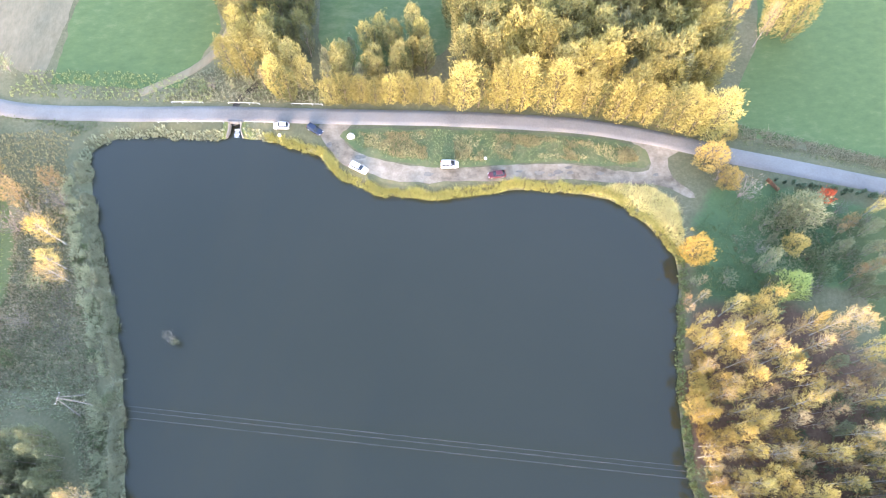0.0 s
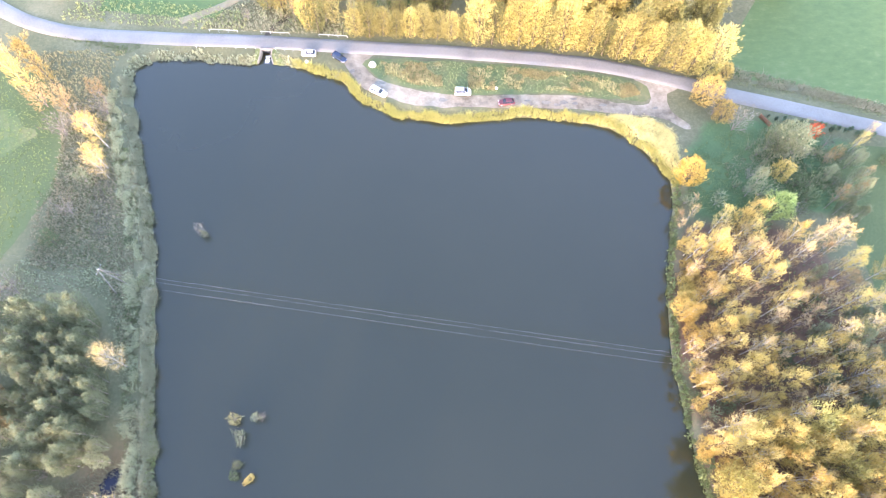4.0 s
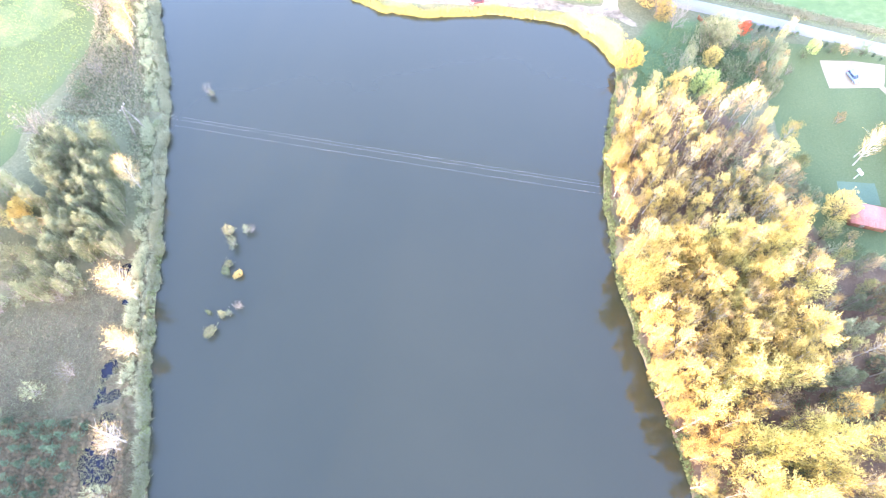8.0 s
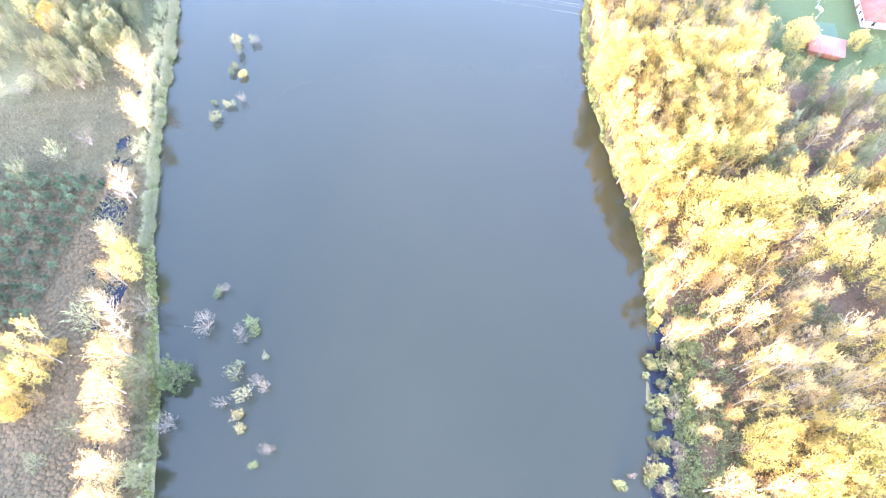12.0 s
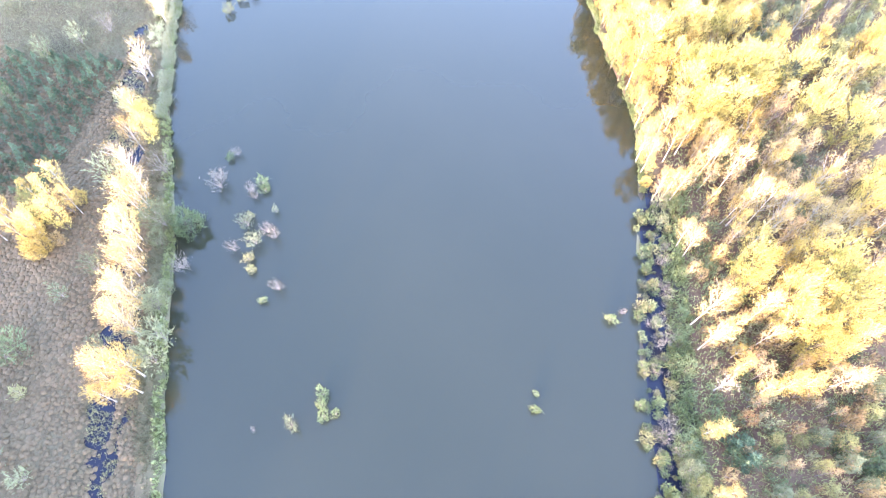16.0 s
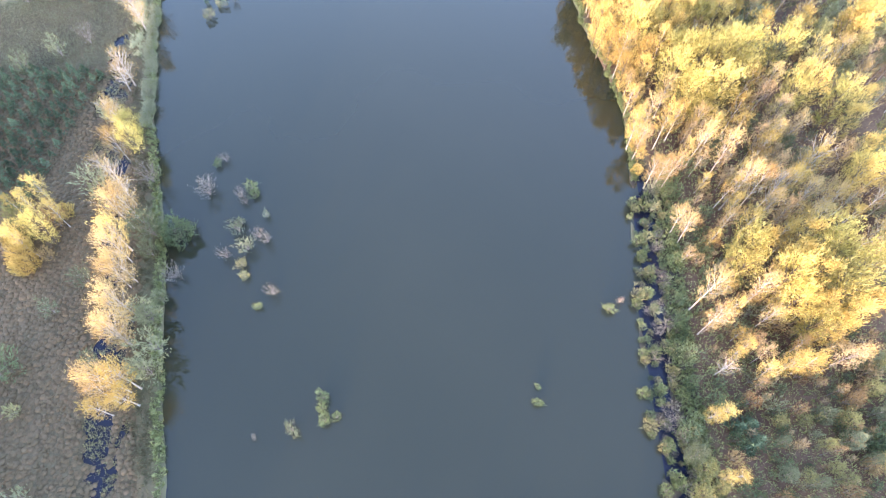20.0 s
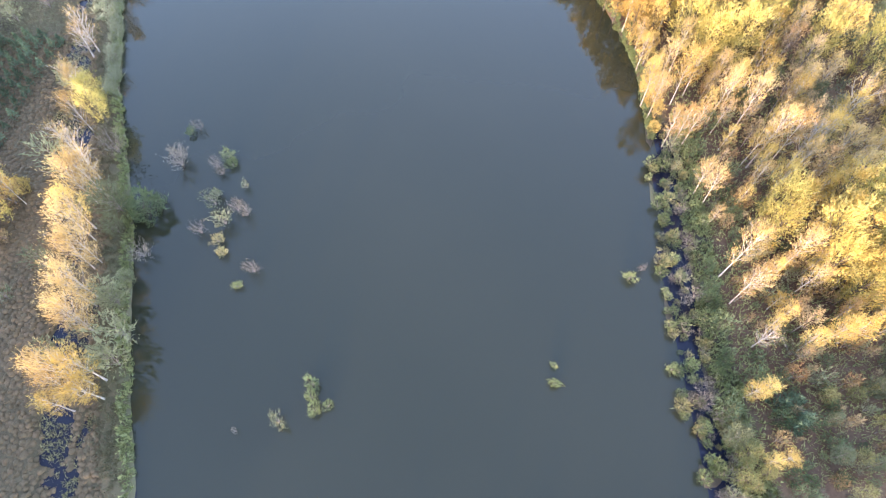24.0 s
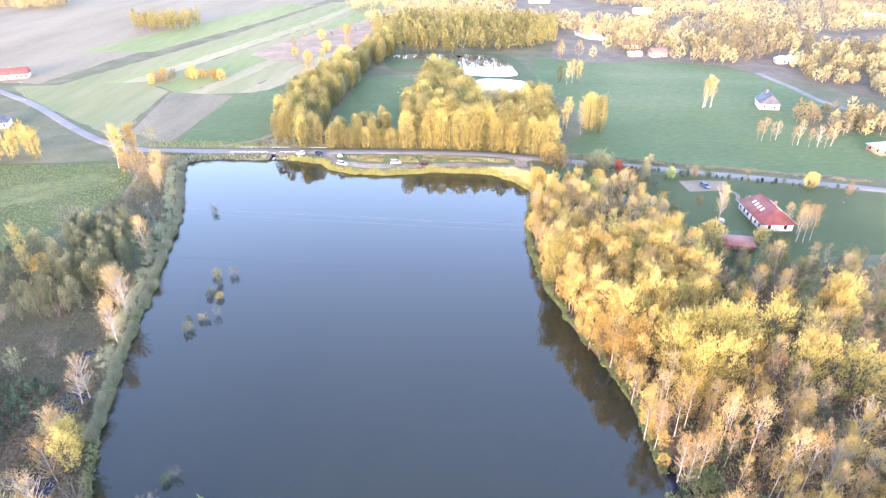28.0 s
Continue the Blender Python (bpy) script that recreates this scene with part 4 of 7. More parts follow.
plant_kind("birch", "birch_tree", "tall birch with white trunk and thin amber autumn leaves", "tree", "birch_bark", "amber", 5, 1500, 0.25, 0.5, height=16.5, base=5.2, radius=2.0, limbs=26, trunk_r=0.14, up=58, subs=3, fill=0.16, slim=0.17)
plant_kind("birch_gold", "golden_birch_tree", "birch with white trunk and golden yellow leaves", "tree", "birch_bark", "gold", 4, 1600, 0.28, 0.55, height=16, base=4.5, radius=2.05, limbs=26, trunk_r=0.15, up=58, subs=2, fill=0.18, slim=0.19)
plant_kind("birch_bare", "bare_birch_tree", "nearly bare birch with pale branches", "tree", "birch_bark", "amber", 4, 650, 0.22, 0.42, height=13, base=2.6, radius=2.4, limbs=34, trunk_r=0.17, up=55, subs=4, fill=0.15)
plant_kind("aspen", "aspen_tree", "dense golden aspen in autumn leaf", "tree", "bark", "gold", 5, 1850, 0.31, 0.62, height=16.5, base=4.0, radius=2.15, limbs=26, trunk_r=0.17, up=58, subs=2, fill=0.2, slim=0.21)
plant_kind("poplar", "poplar_tree", "leafy yellow-green poplar in autumn", "tree", "bark", "yellow", 5, 2500, 0.32, 0.8, height=15.5, base=2.6, radius=2.9, limbs=32, trunk_r=0.22, up=56, profile="round", subs=2, fill=0.2, slim=0.22)
plant_kind("alder", "alder_tree", "olive green alder with a dense crown", "tree", "bark", "olive", 4, 1150, 0.37, 0.66, height=14.5, base=3.0, radius=2.2, limbs=24, trunk_r=0.16, up=58, subs=2, fill=0.25, slim=0.22)
plant_kind("thin", "young_tree", "half-bare brownish young tree with thin trunk", "tree", "twig", "tan", 4, 760, 0.28, 0.5, height=14, base=4.6, radius=1.7, limbs=22, trunk_r=0.1, up=62, subs=2, fill=0.15)
plant_kind("shade", "sallow_tree", "dull grey-green sallow tree", "tree", "twig", "silver", 4, 2000, 0.29, 0.5, height=12.5, base=1.6, radius=1.95, limbs=22, trunk_r=0.12, up=64, subs=2, fill=0.68, slim=0.24)
plant_kind("poplar_n", "roadside_poplar_tree", "leafy yellow poplar in the wood beyond the road", "tree", "bark", "yellow_n", 4, 2700, 0.35, 0.8, height=14, base=0.5, radius=3.0, limbs=26, trunk_r=0.18, up=52, profile="round", subs=2, fill=0.74, slim=0.27)
plant_kind("alder_n", "alder_tree", "olive green alder with a dense crown", "tree", "bark", "olive", 3, 2300, 0.36, 0.8, height=14, base=1.0, radius=2.8, limbs=24, trunk_r=0.16, up=54, profile="round", subs=2, fill=0.7, slim=0.27)
plant_kind("sapling", "sapling", "thin tan sapling under the trees", "tree", "twig", "tan", 4, 220, 0.33, 0.4, fill=0.3, height=5.0, base=0.8, radius=1.1, limbs=14, trunk_r=0.05, up=58, subs=1)
plant_kind("birch_low", "birch_tree", "birch by the marsh, amber leaves down to its foot", "tree", "birch_bark", "amber", 5, 2300, 0.23, 0.6, height=13, base=1.6, radius=2.5, limbs=34, trunk_r=0.12, up=60, subs=3, fill=0.14, slim=0.18)
plant_kind("willow_round", "willow_bush", "dense round green willow bush by the water", "bush", "bark", "green", 1, 2600, 0.21, 0.3, height=3.6, base=0.2, radius=2.3, limbs=30, trunk_r=0.08, profile="round", stems=4, up=35, subs=1, fill=0.75, slim=0.3)
plant_kind("sallow_bush", "sallow_bush", "broad grey-green sallow bush", "bush", "twig", "silver", 2, 2000, 0.23, 0.34, height=3.8, base=0.3, radius=2.4, limbs=30, trunk_r=0.07, profile="round", stems=4, up=50, subs=1, fill=0.5, slim=0.24)
plant_kind("willow", "willow_bush", "round green willow bush by the water", "bush", "bark", "green", 3, 620, 0.33, 0.42, height=3.6, base=0.3, radius=2.2, limbs=20, trunk_r=0.08, profile="round", stems=4, up=35, subs=1)
plant_kind("golden_bush", "rounded_bush", "round golden autumn bush with dense leaves", "bush", "bark", "gold", 2, 2300, 0.25, 0.3, fill=0.85, slim=0.3, height=4.8, base=0.4, radius=2.7, limbs=28, trunk_r=0.1, profile="round", stems=3, up=35, subs=1)
plant_kind("lime_bush", "rounded_bush", "round lime green garden bush", "bush", "bark", "lime", 2, 2300, 0.25, 0.3, fill=0.85, slim=0.3, height=4.6, base=0.4, radius=2.5, limbs=28, trunk_r=0.1, profile="round", stems=3, up=35, subs=1)
plant_kind("grey_bush", "brush", "grey-leaved tangled bush near the water", "bush", "twig", "silver", 3, 360, 0.36, 0.36, height=2.8, base=0.2, radius=1.7, limbs=13, trunk_r=0.05, profile="vase", stems=5, up=50, subs=1, fill=0.3)
plant_kind("twiggy", "bare_bush", "leafless grey bush of bare twigs", "bush", "twig", "dead", 3, 320, 0.24, 0.3, height=2.6, base=0.1, radius=1.6, limbs=26, trunk_r=0.045, profile="vase", stems=6, up=50, subs=3, fill=0.2)
plant_kind("rusty_bush", "brush", "rust-coloured scrubby bush on the bank", "bush", "twig", "orange", 2, 650, 0.32, 0.36, height=3.4, base=0.4, radius=1.7, limbs=22, trunk_r=0.06, profile="vase", stems=4, up=50, subs=1)
plant_kind("red_bush", "maple_shrub", "small scarlet maple shrub", "bush", "bark", "red", 1, 700, 0.3, 0.36, height=3.0, base=0.4, radius=1.5, limbs=22, trunk_r=0.06, profile="round", stems=2, up=40, subs=1)
plant_kind("marsh_shrub", "marsh_shrub", "low green shrub standing in shallow water", "shrub", "twig", "weed", 4, 300, 0.3, 0.34, height=1.5, base=0.1, radius=1.25, limbs=12, trunk_r=0.04, profile="round", stems=3, up=35, subs=1)
plant_kind("marsh_yellow", "marsh_shrub", "low olive-yellow shrub standing in shallow water", "shrub", "twig", "marshleaf", 4, 300, 0.3, 0.34, height=1.5, base=0.1, radius=1.25, limbs=12, trunk_r=0.04, profile="round", stems=3, up=35, subs=1)
plant_kind("pine", "young_pine", "young blue-green conifer with pointed top", "tree", "bark", "needle", 3, 300, 0.42, 0.2, height=4.2, base=0.3, radius=1.3, limbs=22, trunk_r=0.08, profile="cone", up=8, subs=1)
plant_kind("thuja", "thuja", "dark clipped garden conifer", "shrub", "bark", "needle", 1, 220, 0.34, 0.2, height=2.0, base=0.1, radius=0.55, limbs=14, trunk_r=0.05, profile="oval", up=55, subs=1)

plant_kind("orange_bush", "rounded_bush", "round orange-gold bush on the pond bank", "bush", "bark", "ochre", 1, 2800, 0.24, 0.3, fill=0.85, slim=0.3, height=4.8, base=0.4, radius=2.7, limbs=28, trunk_r=0.1, profile="round", stems=3, up=35, subs=1)
# ---- planting, space by space ----
R = np.random.default_rng(7)


def wood(poly, spacing, kinds, group, scale=(0.85, 1.15), holes=(), only=None, wide=1.0):
    keys, weights = list(kinds), np.array(list(kinds.values()), float)
    for x, y in scatter(poly, spacing, R):
        if y < -50 and x > 113 + 0.33 * (y + 76):
            continue
        if any(math.hypot(x - hx, y - hy) < hr for hx, hy, hr in holes) or (only and not only(x, y)):
            continue
        put(keys[int(R.choice(len(keys), p=weights / weights.sum()))], x, y, R, R.uniform(*scale), group, wide=wide)


EAST = "wood on the east shore"
TALL = {"birch": 16.5, "birch_gold": 16.0, "birch_bare": 13.0, "aspen": 16.5, "poplar": 15.5, "alder": 14.5, "thin": 14.0, "shade": 12.5, "golden_bush": 4.8, "pine": 4.2, "birch_low": 13.0, "willow": 3.6, "grey_bush": 2.8}


def stand(kinds, group, places, wide=1.0):
    """Trees of known place and height, their kinds taken in turn."""
    for k, (x, y, h) in enumerate(places):
        key = kinds[k % len(kinds)]
        put(key, x, y, R, h / TALL[key], group, wide=wide * (TALL[key] / h) ** 0.3)


wood([(58.5, 39), (54, 28), (52, 12), (51.6, -2), (66, -4), (70, 12), (72, 34), (70, 41)], 3.5, {"birch": 4, "birch_gold": 5, "aspen": 2, "thin": 1}, EAST, (0.55, 0.88))
wood([(72, 42), (70, 12), (66, -4), (90, -6), (93, 10), (90, 30), (84, 40)], 3.9, {"thin": 3, "birch_gold": 3, "alder": 0.7, "shade": 1.5, "birch": 4.5}, EAST, (0.6, 0.9), [(78.5, 43, 9)])
wood([(50.6, -2), (51.2, -14), (53.2, -26), (55, -34), (86, -34), (88, -20), (88, -4)], 3.6, {"aspen": 5, "birch_gold": 2.5, "poplar": 1.2, "birch": 1.5}, EAST, (0.78, 1.03))
wood([(88, -4), (88, -24), (92, -30), (150, -30), (150, -12), (118, -9)], 4.8, {"shade": 4, "alder": 2, "thin": 3, "birch": 2}, EAST, (0.5, 0.75))
wood([(92, -30), (100, -50), (110, -62), (140, -60), (150, -30)], 4.8, {"shade": 3, "alder": 1.5, "thin": 3, "birch": 4, "birch_bare": 1}, EAST, (0.7, 0.98))
wood([(100, -84), (106, -66), (140, -62), (150, -150), (120, -150), (100, -118), (102, -96)], 4.6, {"thin": 3, "shade": 4, "birch": 1.5, "alder": 2, "birch_gold": 0.6}, EAST, (0.75, 1.05))
wood([(76, -122), (96, -116), (120, -150), (66, -150)], 4.0, {"shade": 3, "thin": 2, "alder": 4, "willow": 4, "poplar": 0.6}, EAST, (0.28, 0.5))
wood([(86, -62), (98, -84), (96, -100), (86, -92), (80, -76)], 4.2, {"thin": 2, "birch_gold": 2, "birch": 2, "shade": 1, "birch_bare": 1}, EAST, (0.65, 0.95))
wood([(66, -64), (65, -74), (70, -96), (68, -112), (76, -122), (92, -116), (90, -92), (80, -72)], 4.4, {"thin": 3, "birch": 3, "birch_gold": 3, "birch_bare": 0.6}, EAST, (0.4, 0.8))
stand(["poplar"], EAST, [(66.3, -55.7, 16), (70.1, -51.6, 16), (73.6, -51.1, 17), (71.7, -58.9, 16), (77.7, -52.3, 17), (80.1, -55.4, 16), (75.8, -60.6, 15), (68.9, -60.8, 14), (67.2, -50.1, 15), (72.4, -62.2, 11), (83, -49, 16), (79, -46.5, 15)])
stand(["aspen", "poplar", "aspen"], EAST, [(86.7, -43.8, 16), (90.5, -49.0, 16), (97.0, -42.0, 16), (92.4, -58.7, 17), (90.0, -61.4, 15), (94.1, -61.0, 17), (105.6, -42.7, 17), (108.7, -41.7, 18), (106.8, -47.1, 17), (113.4, -38.2, 17),
                                         (99.5, -63.7, 15), (102.2, -67.0, 13), (99.9, -75.4, 15), (98.1, -80.4, 14), (106.9, -61.1, 12)])
stand(["birch_gold", "thin", "birch"], EAST, [(82.2, -57.6, 14), (83.2, -62.2, 15), (86.2, -57.4, 15), (79.2, -64.1, 13), (81.4, -72.3, 13), (84.4, -70.6, 14), (97.8, -51.5, 16), (78.4, -45.8, 15), (73.2, -43.1, 15), (90.4, -78.9, 15),
                                       (95.3, -77.5, 15), (97.1, -95.4, 15), (94.6, -101.2, 15), (81.7, -90.6, 15), (79.6, -87.7, 14), (75.8, -91.0, 13), (86.0, -66.0, 14), (89.0, -70.0, 14), (78.5, -68.5, 12), (84.0, -79.0, 13), (87.5, -86.0, 14)])
stand(["birch_gold", "birch"], EAST, [(57.9, -67.2, 13), (58.6, -70.4, 12), (63.5, -67.7, 14), (61.1, -64.0, 14), (58.6, -57.6, 10), (58.8, -66.3, 9), (68.1, -71.7, 9), (64.9, -59.3, 14), (66.5, -65.5, 13), (70.5, -67.0, 13), (73.5, -69.0, 13)])
stand(["aspen", "aspen", "birch_gold", "aspen", "poplar"], EAST, [(53.6, -36.0, 15), (54.4, -39.5, 14), (57.4, -46.6, 16), (59.0, -38.6, 16), (60.7, -43.9, 16), (62.1, -50.0, 16), (60.7, -52.1, 13), (65.4, -46.5, 16), (68.0, -44.3, 16), (68.9, -37.0, 16),
                                                              (56.4, -35.8, 16), (55.9, -43.5, 13), (65.4, -38.5, 16), (72.0, -38.5, 16), (75.5, -37.0, 15), (79.5, -38.0, 16), (83.0, -36.0, 15), (62.5, -36.5, 15), (58.0, -50.5, 12), (63.0, -41.0, 15)])
stand(["poplar", "aspen"], EAST, [(73.1, -97.8, 15), (76.6, -96.0, 15), (72.6, -100.4, 13), (79.4, -100.2, 17), (77.5, -104.9, 16), (82.4, -104.1, 17), (78.4, -108.1, 14), (82.3, -109.2, 16), (86.0, -107.1, 18), (87.0, -111.2, 16),
                                  (81.7, -111.7, 13), (84.3, -113.3, 14), (86.5, -102.2, 18), (82.6, -96.2, 17), (85.8, -97.3, 17), (89.1, -109.1, 16), (90.5, -103.0, 17)])
stand(["birch"], EAST, [(60.2, -77.5, 12.5), (62.1, -77.5, 12.4), (63.7, -77.8, 12.9), (69.7, -72.7, 15.8), (73.8, -75.7, 17.4), (78.8, -79.6, 12.5), (74.9, -83.4, 18.5), (77.4, -84.8, 17.6), (63.7, -88.9, 11.4), (64.7, -91.3, 11.5), (64.7, -95.7, 6.5),
                        (64.2, -106.0, 18), (65.0, -110.8, 14.5), (59.2, -45.2, 12), (60.1, -56.5, 8), (74.4, -105.4, 16), (65.9, -110.5, 10.2)])
stand(["birch_bare"], EAST, [(90.4, -77.4, 16), (66.6, -118.5, 8), (82.0, -84.0, 14)])
stand(["birch_gold", "thin", "birch_gold"], EAST, [(73.8, -119.3, 9), (72.3, -121.2, 6), (77.0, -118.5, 10), (80.2, -118.4, 12), (85.6, -118.1, 13), (71.0, -112.0, 6), (69.7, -115.7, 6), (73.9, -114.6, 6), (80.8, -114.5, 8), (70.4, -103.0, 6)], 1.1)
stand(["birch_gold"], EAST, [(63.2, -126.6, 6.5), (65.8, -125.7, 6.0), (66.4, -136.0, 5.5), (63.9, -136.4, 5)], 1.3)
stand(["pine"], EAST, [(67.9, -128.2, 4), (70.0, -127.7, 4), (70.5, -130.5, 4.5), (69.1, -131.4, 4), (91.0, -132.3, 5)], 1.3)
stand(["shade", "alder", "alder"], EAST, [(59.4, -133.1, 7), (60.2, -135.2, 6), (59.0, -138.6, 6), (82.1, -126.5, 6), (85.6, -127.4, 6), (78.8, -127.2, 4), (74.1, -135.9, 5), (82.2, -134.9, 4), (91.2, -122.1, 6), (85.5, -130.6, 6), (74.9, -127.2, 4), (77.3, -135.8, 4), (93.3, -117.3, 7), (62.9, -138.0, 4)], 1.3)
for x, y in scatter([(60, 38), (55, 20), (55, 0), (58, -25), (64, -50), (66, -80), (68, -130), (110, -140), (110, 0), (90, 30)], 4.8, R):
    put(("grey_bush", "sapling", "sapling", "rusty_bush", "sapling", "willow")[int(R.integers(6))], x, y, R, R.uniform(0.5, 1.0), "undergrowth on the east shore")

for x, y in SHORE[(SHORE[:, 0] > 44) & (SHORE[:, 1] > -74) & (SHORE[:, 1] < -4)]:
    put(("birch_gold", "golden_bush", "aspen", "sapling", "birch")[int(R.integers(5))], x + R.uniform(1.0, 3.4), y + R.uniform(-0.8, 0.8), R, R.uniform(0.3, 0.6), EAST, wide=1.3)
stand(["birch"], "garden trees round the house", [(132.0, 13.2, 10), (131.4, 5.7, 12), (132.8, 4.6, 13), (108.4, -16.1, 12.5), (111.4, -16.3, 13.0), (116.0, -18.0, 9), (119.0, -19.6, 10.2), (125.6, -22.8, 12.6)])
stand(["alder", "shade"], EAST, [(86, 11.8, 9), (83.4, 8.3, 8), (96, 16, 8), (90, 8, 8), (93, 2, 8), (88, 16, 8), (99, -2, 7), (95, 9, 7)], 1.35)
stand(["birch_gold"], EAST, [(95.9, 25.6, 9), (94, 20, 9)], 1.3)
for x, y, k in ((83.0, 0.2, "birch"), (85.2, 2.6, "thin"), (82.6, 3.0, "birch_gold"), (85.6, 0.2, "shade"), (84.2, -1.2, "birch")):
    put(k, x, y, R, R.uniform(0.85, 0.95), EAST)
for k in range(330):
    x, y = SHORE[int(R.integers(len(SHORE)))]
    if x > 40 and -72 < y < 46:
        put(("sapling", "willow", "grey_bush", "sapling", "golden_bush")[int(R.integers(5))], x + R.uniform(0.8, 4.2), y + R.uniform(-1, 1), R, R.uniform(0.4, 0.9), "bushes under the eastern trees")
for x, y in scatter([(64, -78), (66, -96), (64, -128), (66, -142), (98, -142), (96, -118), (80, -96)], 2.7, R):
    if R.random() < 0.8:
        put(("sapling", "willow", "grey_bush", "rusty_bush", "sapling", "willow", "marsh_shrub")[int(R.integers(7))], x, y, R, R.uniform(0.3, 0.75), "undergrowth on the east shore")

wood([(84, -22), (94, -24), (97, -42), (90, -50), (84, -42)], 4.4, {"shade": 4, "alder": 1.5, "birch": 2}, EAST, (0.7, 0.95))

SWAMP = "shrubs in the eastern shallows"
for x, y in SHORE[(SHORE[:, 0] > 40) & (SHORE[:, 1] < -72) & (SHORE[:, 1] > -160)]:
    for k in range(2):
        if vnoise(x, y + k, 3, 61) > 0.42:
            put(("marsh_yellow", "marsh_shrub", "marsh_shrub", "marsh_shrub")[int(R.integers(4))], x + R.uniform(-0.3, 3.2), y + R.uniform(-1.8, 1.8), R, R.uniform(0.3, 0.95), SWAMP, -0.12, R.uniform(0.9, 1.3))
    if R.random() < 0.5 + 0.8 * (vnoise(x, y, 6, 63) - 0.35):
        put("twiggy", x + R.uniform(2.4, 5.4), y + R.uniform(-1, 1), R, R.uniform(0.3, 0.7), SWAMP, -0.12, 1.2)
    if R.random() < 0.25 + 1.6 * (vnoise(x, y, 7, 62) - 0.4):
        put(("marsh_yellow", "marsh_yellow", "grey_bush", "marsh_shrub")[int(R.integers(4))], x + R.uniform(2.5, 5.6), y + R.uniform(-1, 1), R, R.uniform(0.35, 0.8), SWAMP, -0.12, R.uniform(0.9, 1.3))
    for k in range(2):
        put(("marsh_yellow", "marsh_shrub", "twiggy")[int(R.integers(3))], x + R.uniform(1.6, 6.0), y + R.uniform(-1, 1), R, R.uniform(0.22, 0.48), SWAMP, -0.12, R.uniform(1.1, 1.6), R.uniform(0.75, 1.3))
    for k in range(2 if vnoise(x, y, 5, 64) > 0.4 else 1):
        put(("marsh_shrub", "willow", "marsh_yellow", "marsh_shrub")[int(R.integers(4))], x + R.uniform(5.4, 9.0), y + R.uniform(-1, 1), R, R.uniform(0.45, 0.95) * (1 if k else 0.8), SWAMP)

# the east bank by the road
for x, y, k, s in ((60.0, 52.6, "orange_bush", 1.2), (69, 76.2, "golden_bush", 1.3), (72.8, 70.4, "golden_bush", 0.95), (75, 67, "twiggy", 1.6), (71, 72, "twiggy", 1.3), (84, 60, "sallow_bush", 1.5), (86, 58, "sallow_bush", 1.4),
                   (82, 61, "sallow_bush", 1.2), (88, 61, "sallow_bush", 1.2), (94.4, 64.6, "red_bush", 1.15), (83, 53, "golden_bush", 0.85), (78.3, 43, "lime_bush", 1.3), (94, 55, "thin", 0.45), (98, 58, "rusty_bush", 0.8),
                   (103, 60, "birch_gold", 0.5), (106, 62, "thin", 0.6), (100, 50, "thin", 0.6), (97, 46, "thin", 0.65), (92, 44, "thin", 0.7), (88, 46, "willow", 0.9), (96, 40, "shade", 0.7), (110, 56, "willow", 0.6),
                   (66, 46, "grey_bush", 0.9), (70, 40, "willow", 1.0), (74, 38, "willow", 0.8), (77, 48, "grey_bush", 1.0), (86, 50, "willow", 0.8), (90, 51, "willow", 0.9)):
    put(k, x, y, R, s, "garden and bank shrubs by the road")
for x, y in scatter([(64, 46), (70, 40), (92, 40), (104, 44), (104, 60), (86, 67), (76, 62), (72, 54)], 3.6, R):
    if not (80 < x < 96 and 60 < y) and R.random() < 0.75 and math.hypot(x - 79.5, y - 43) > 4.5:
        put(("willow", "grey_bush", "twiggy", "grey_bush", "shade")[int(R.integers(5))], x, y, R, R.uniform(0.35, 0.6) if R.random() < 0.5 else R.uniform(0.5, 0.9), "shrubs on the eastern bank")
for k in range(22):
    put("thuja", 85.5 + k * 1.2 + R.normal(0, 0.3), 70.2 - k * 0.29 + R.normal(0, 0.3), R, R.uniform(0.4, 0.9), "hedge of small conifers along the road")
for k in range(26):
    put("thuja", 118 + k * 2.3 + R.normal(0, 0.6), 60.0 - k * 0.78 + R.normal(0, 0.4), R, R.uniform(0.4, 1.0), "hedge of small conifers along the road")
for x, y, k, s in ((113.6, 19.5, "birch_bare", 0.95), (114.6, 22.0, "birch_gold", 0.75), (134.4, 10.4, "birch", 0.7), (136, 6, "birch", 0.75), (133, 7.4, "birch", 0.7), (103.6, 4.6, "golden_bush", 1.25), (119.6, 5.2, "golden_bush", 0.8),
                   (122, 3, "willow", 1.0), (113, 33, "rusty_bush", 0.6), (131, 34, "lime_bush", 0.4), (134, 33, "lime_bush", 0.4), (118, 57.5, "willow", 0.7), (122, 58, "rusty_bush", 0.8), (127, 57, "willow", 0.8),
                   (113, 58, "lime_bush", 0.7), (139, 51, "alder", 0.35), (160, 45, "golden_bush", 0.9), (170, 38, "rusty_bush", 0.7), (176, 18, "birch", 0.8), (182, 20, "birch", 0.85), (186, 14, "birch", 0.8)):
    put(k, x, y, R, s, "garden trees round the house")

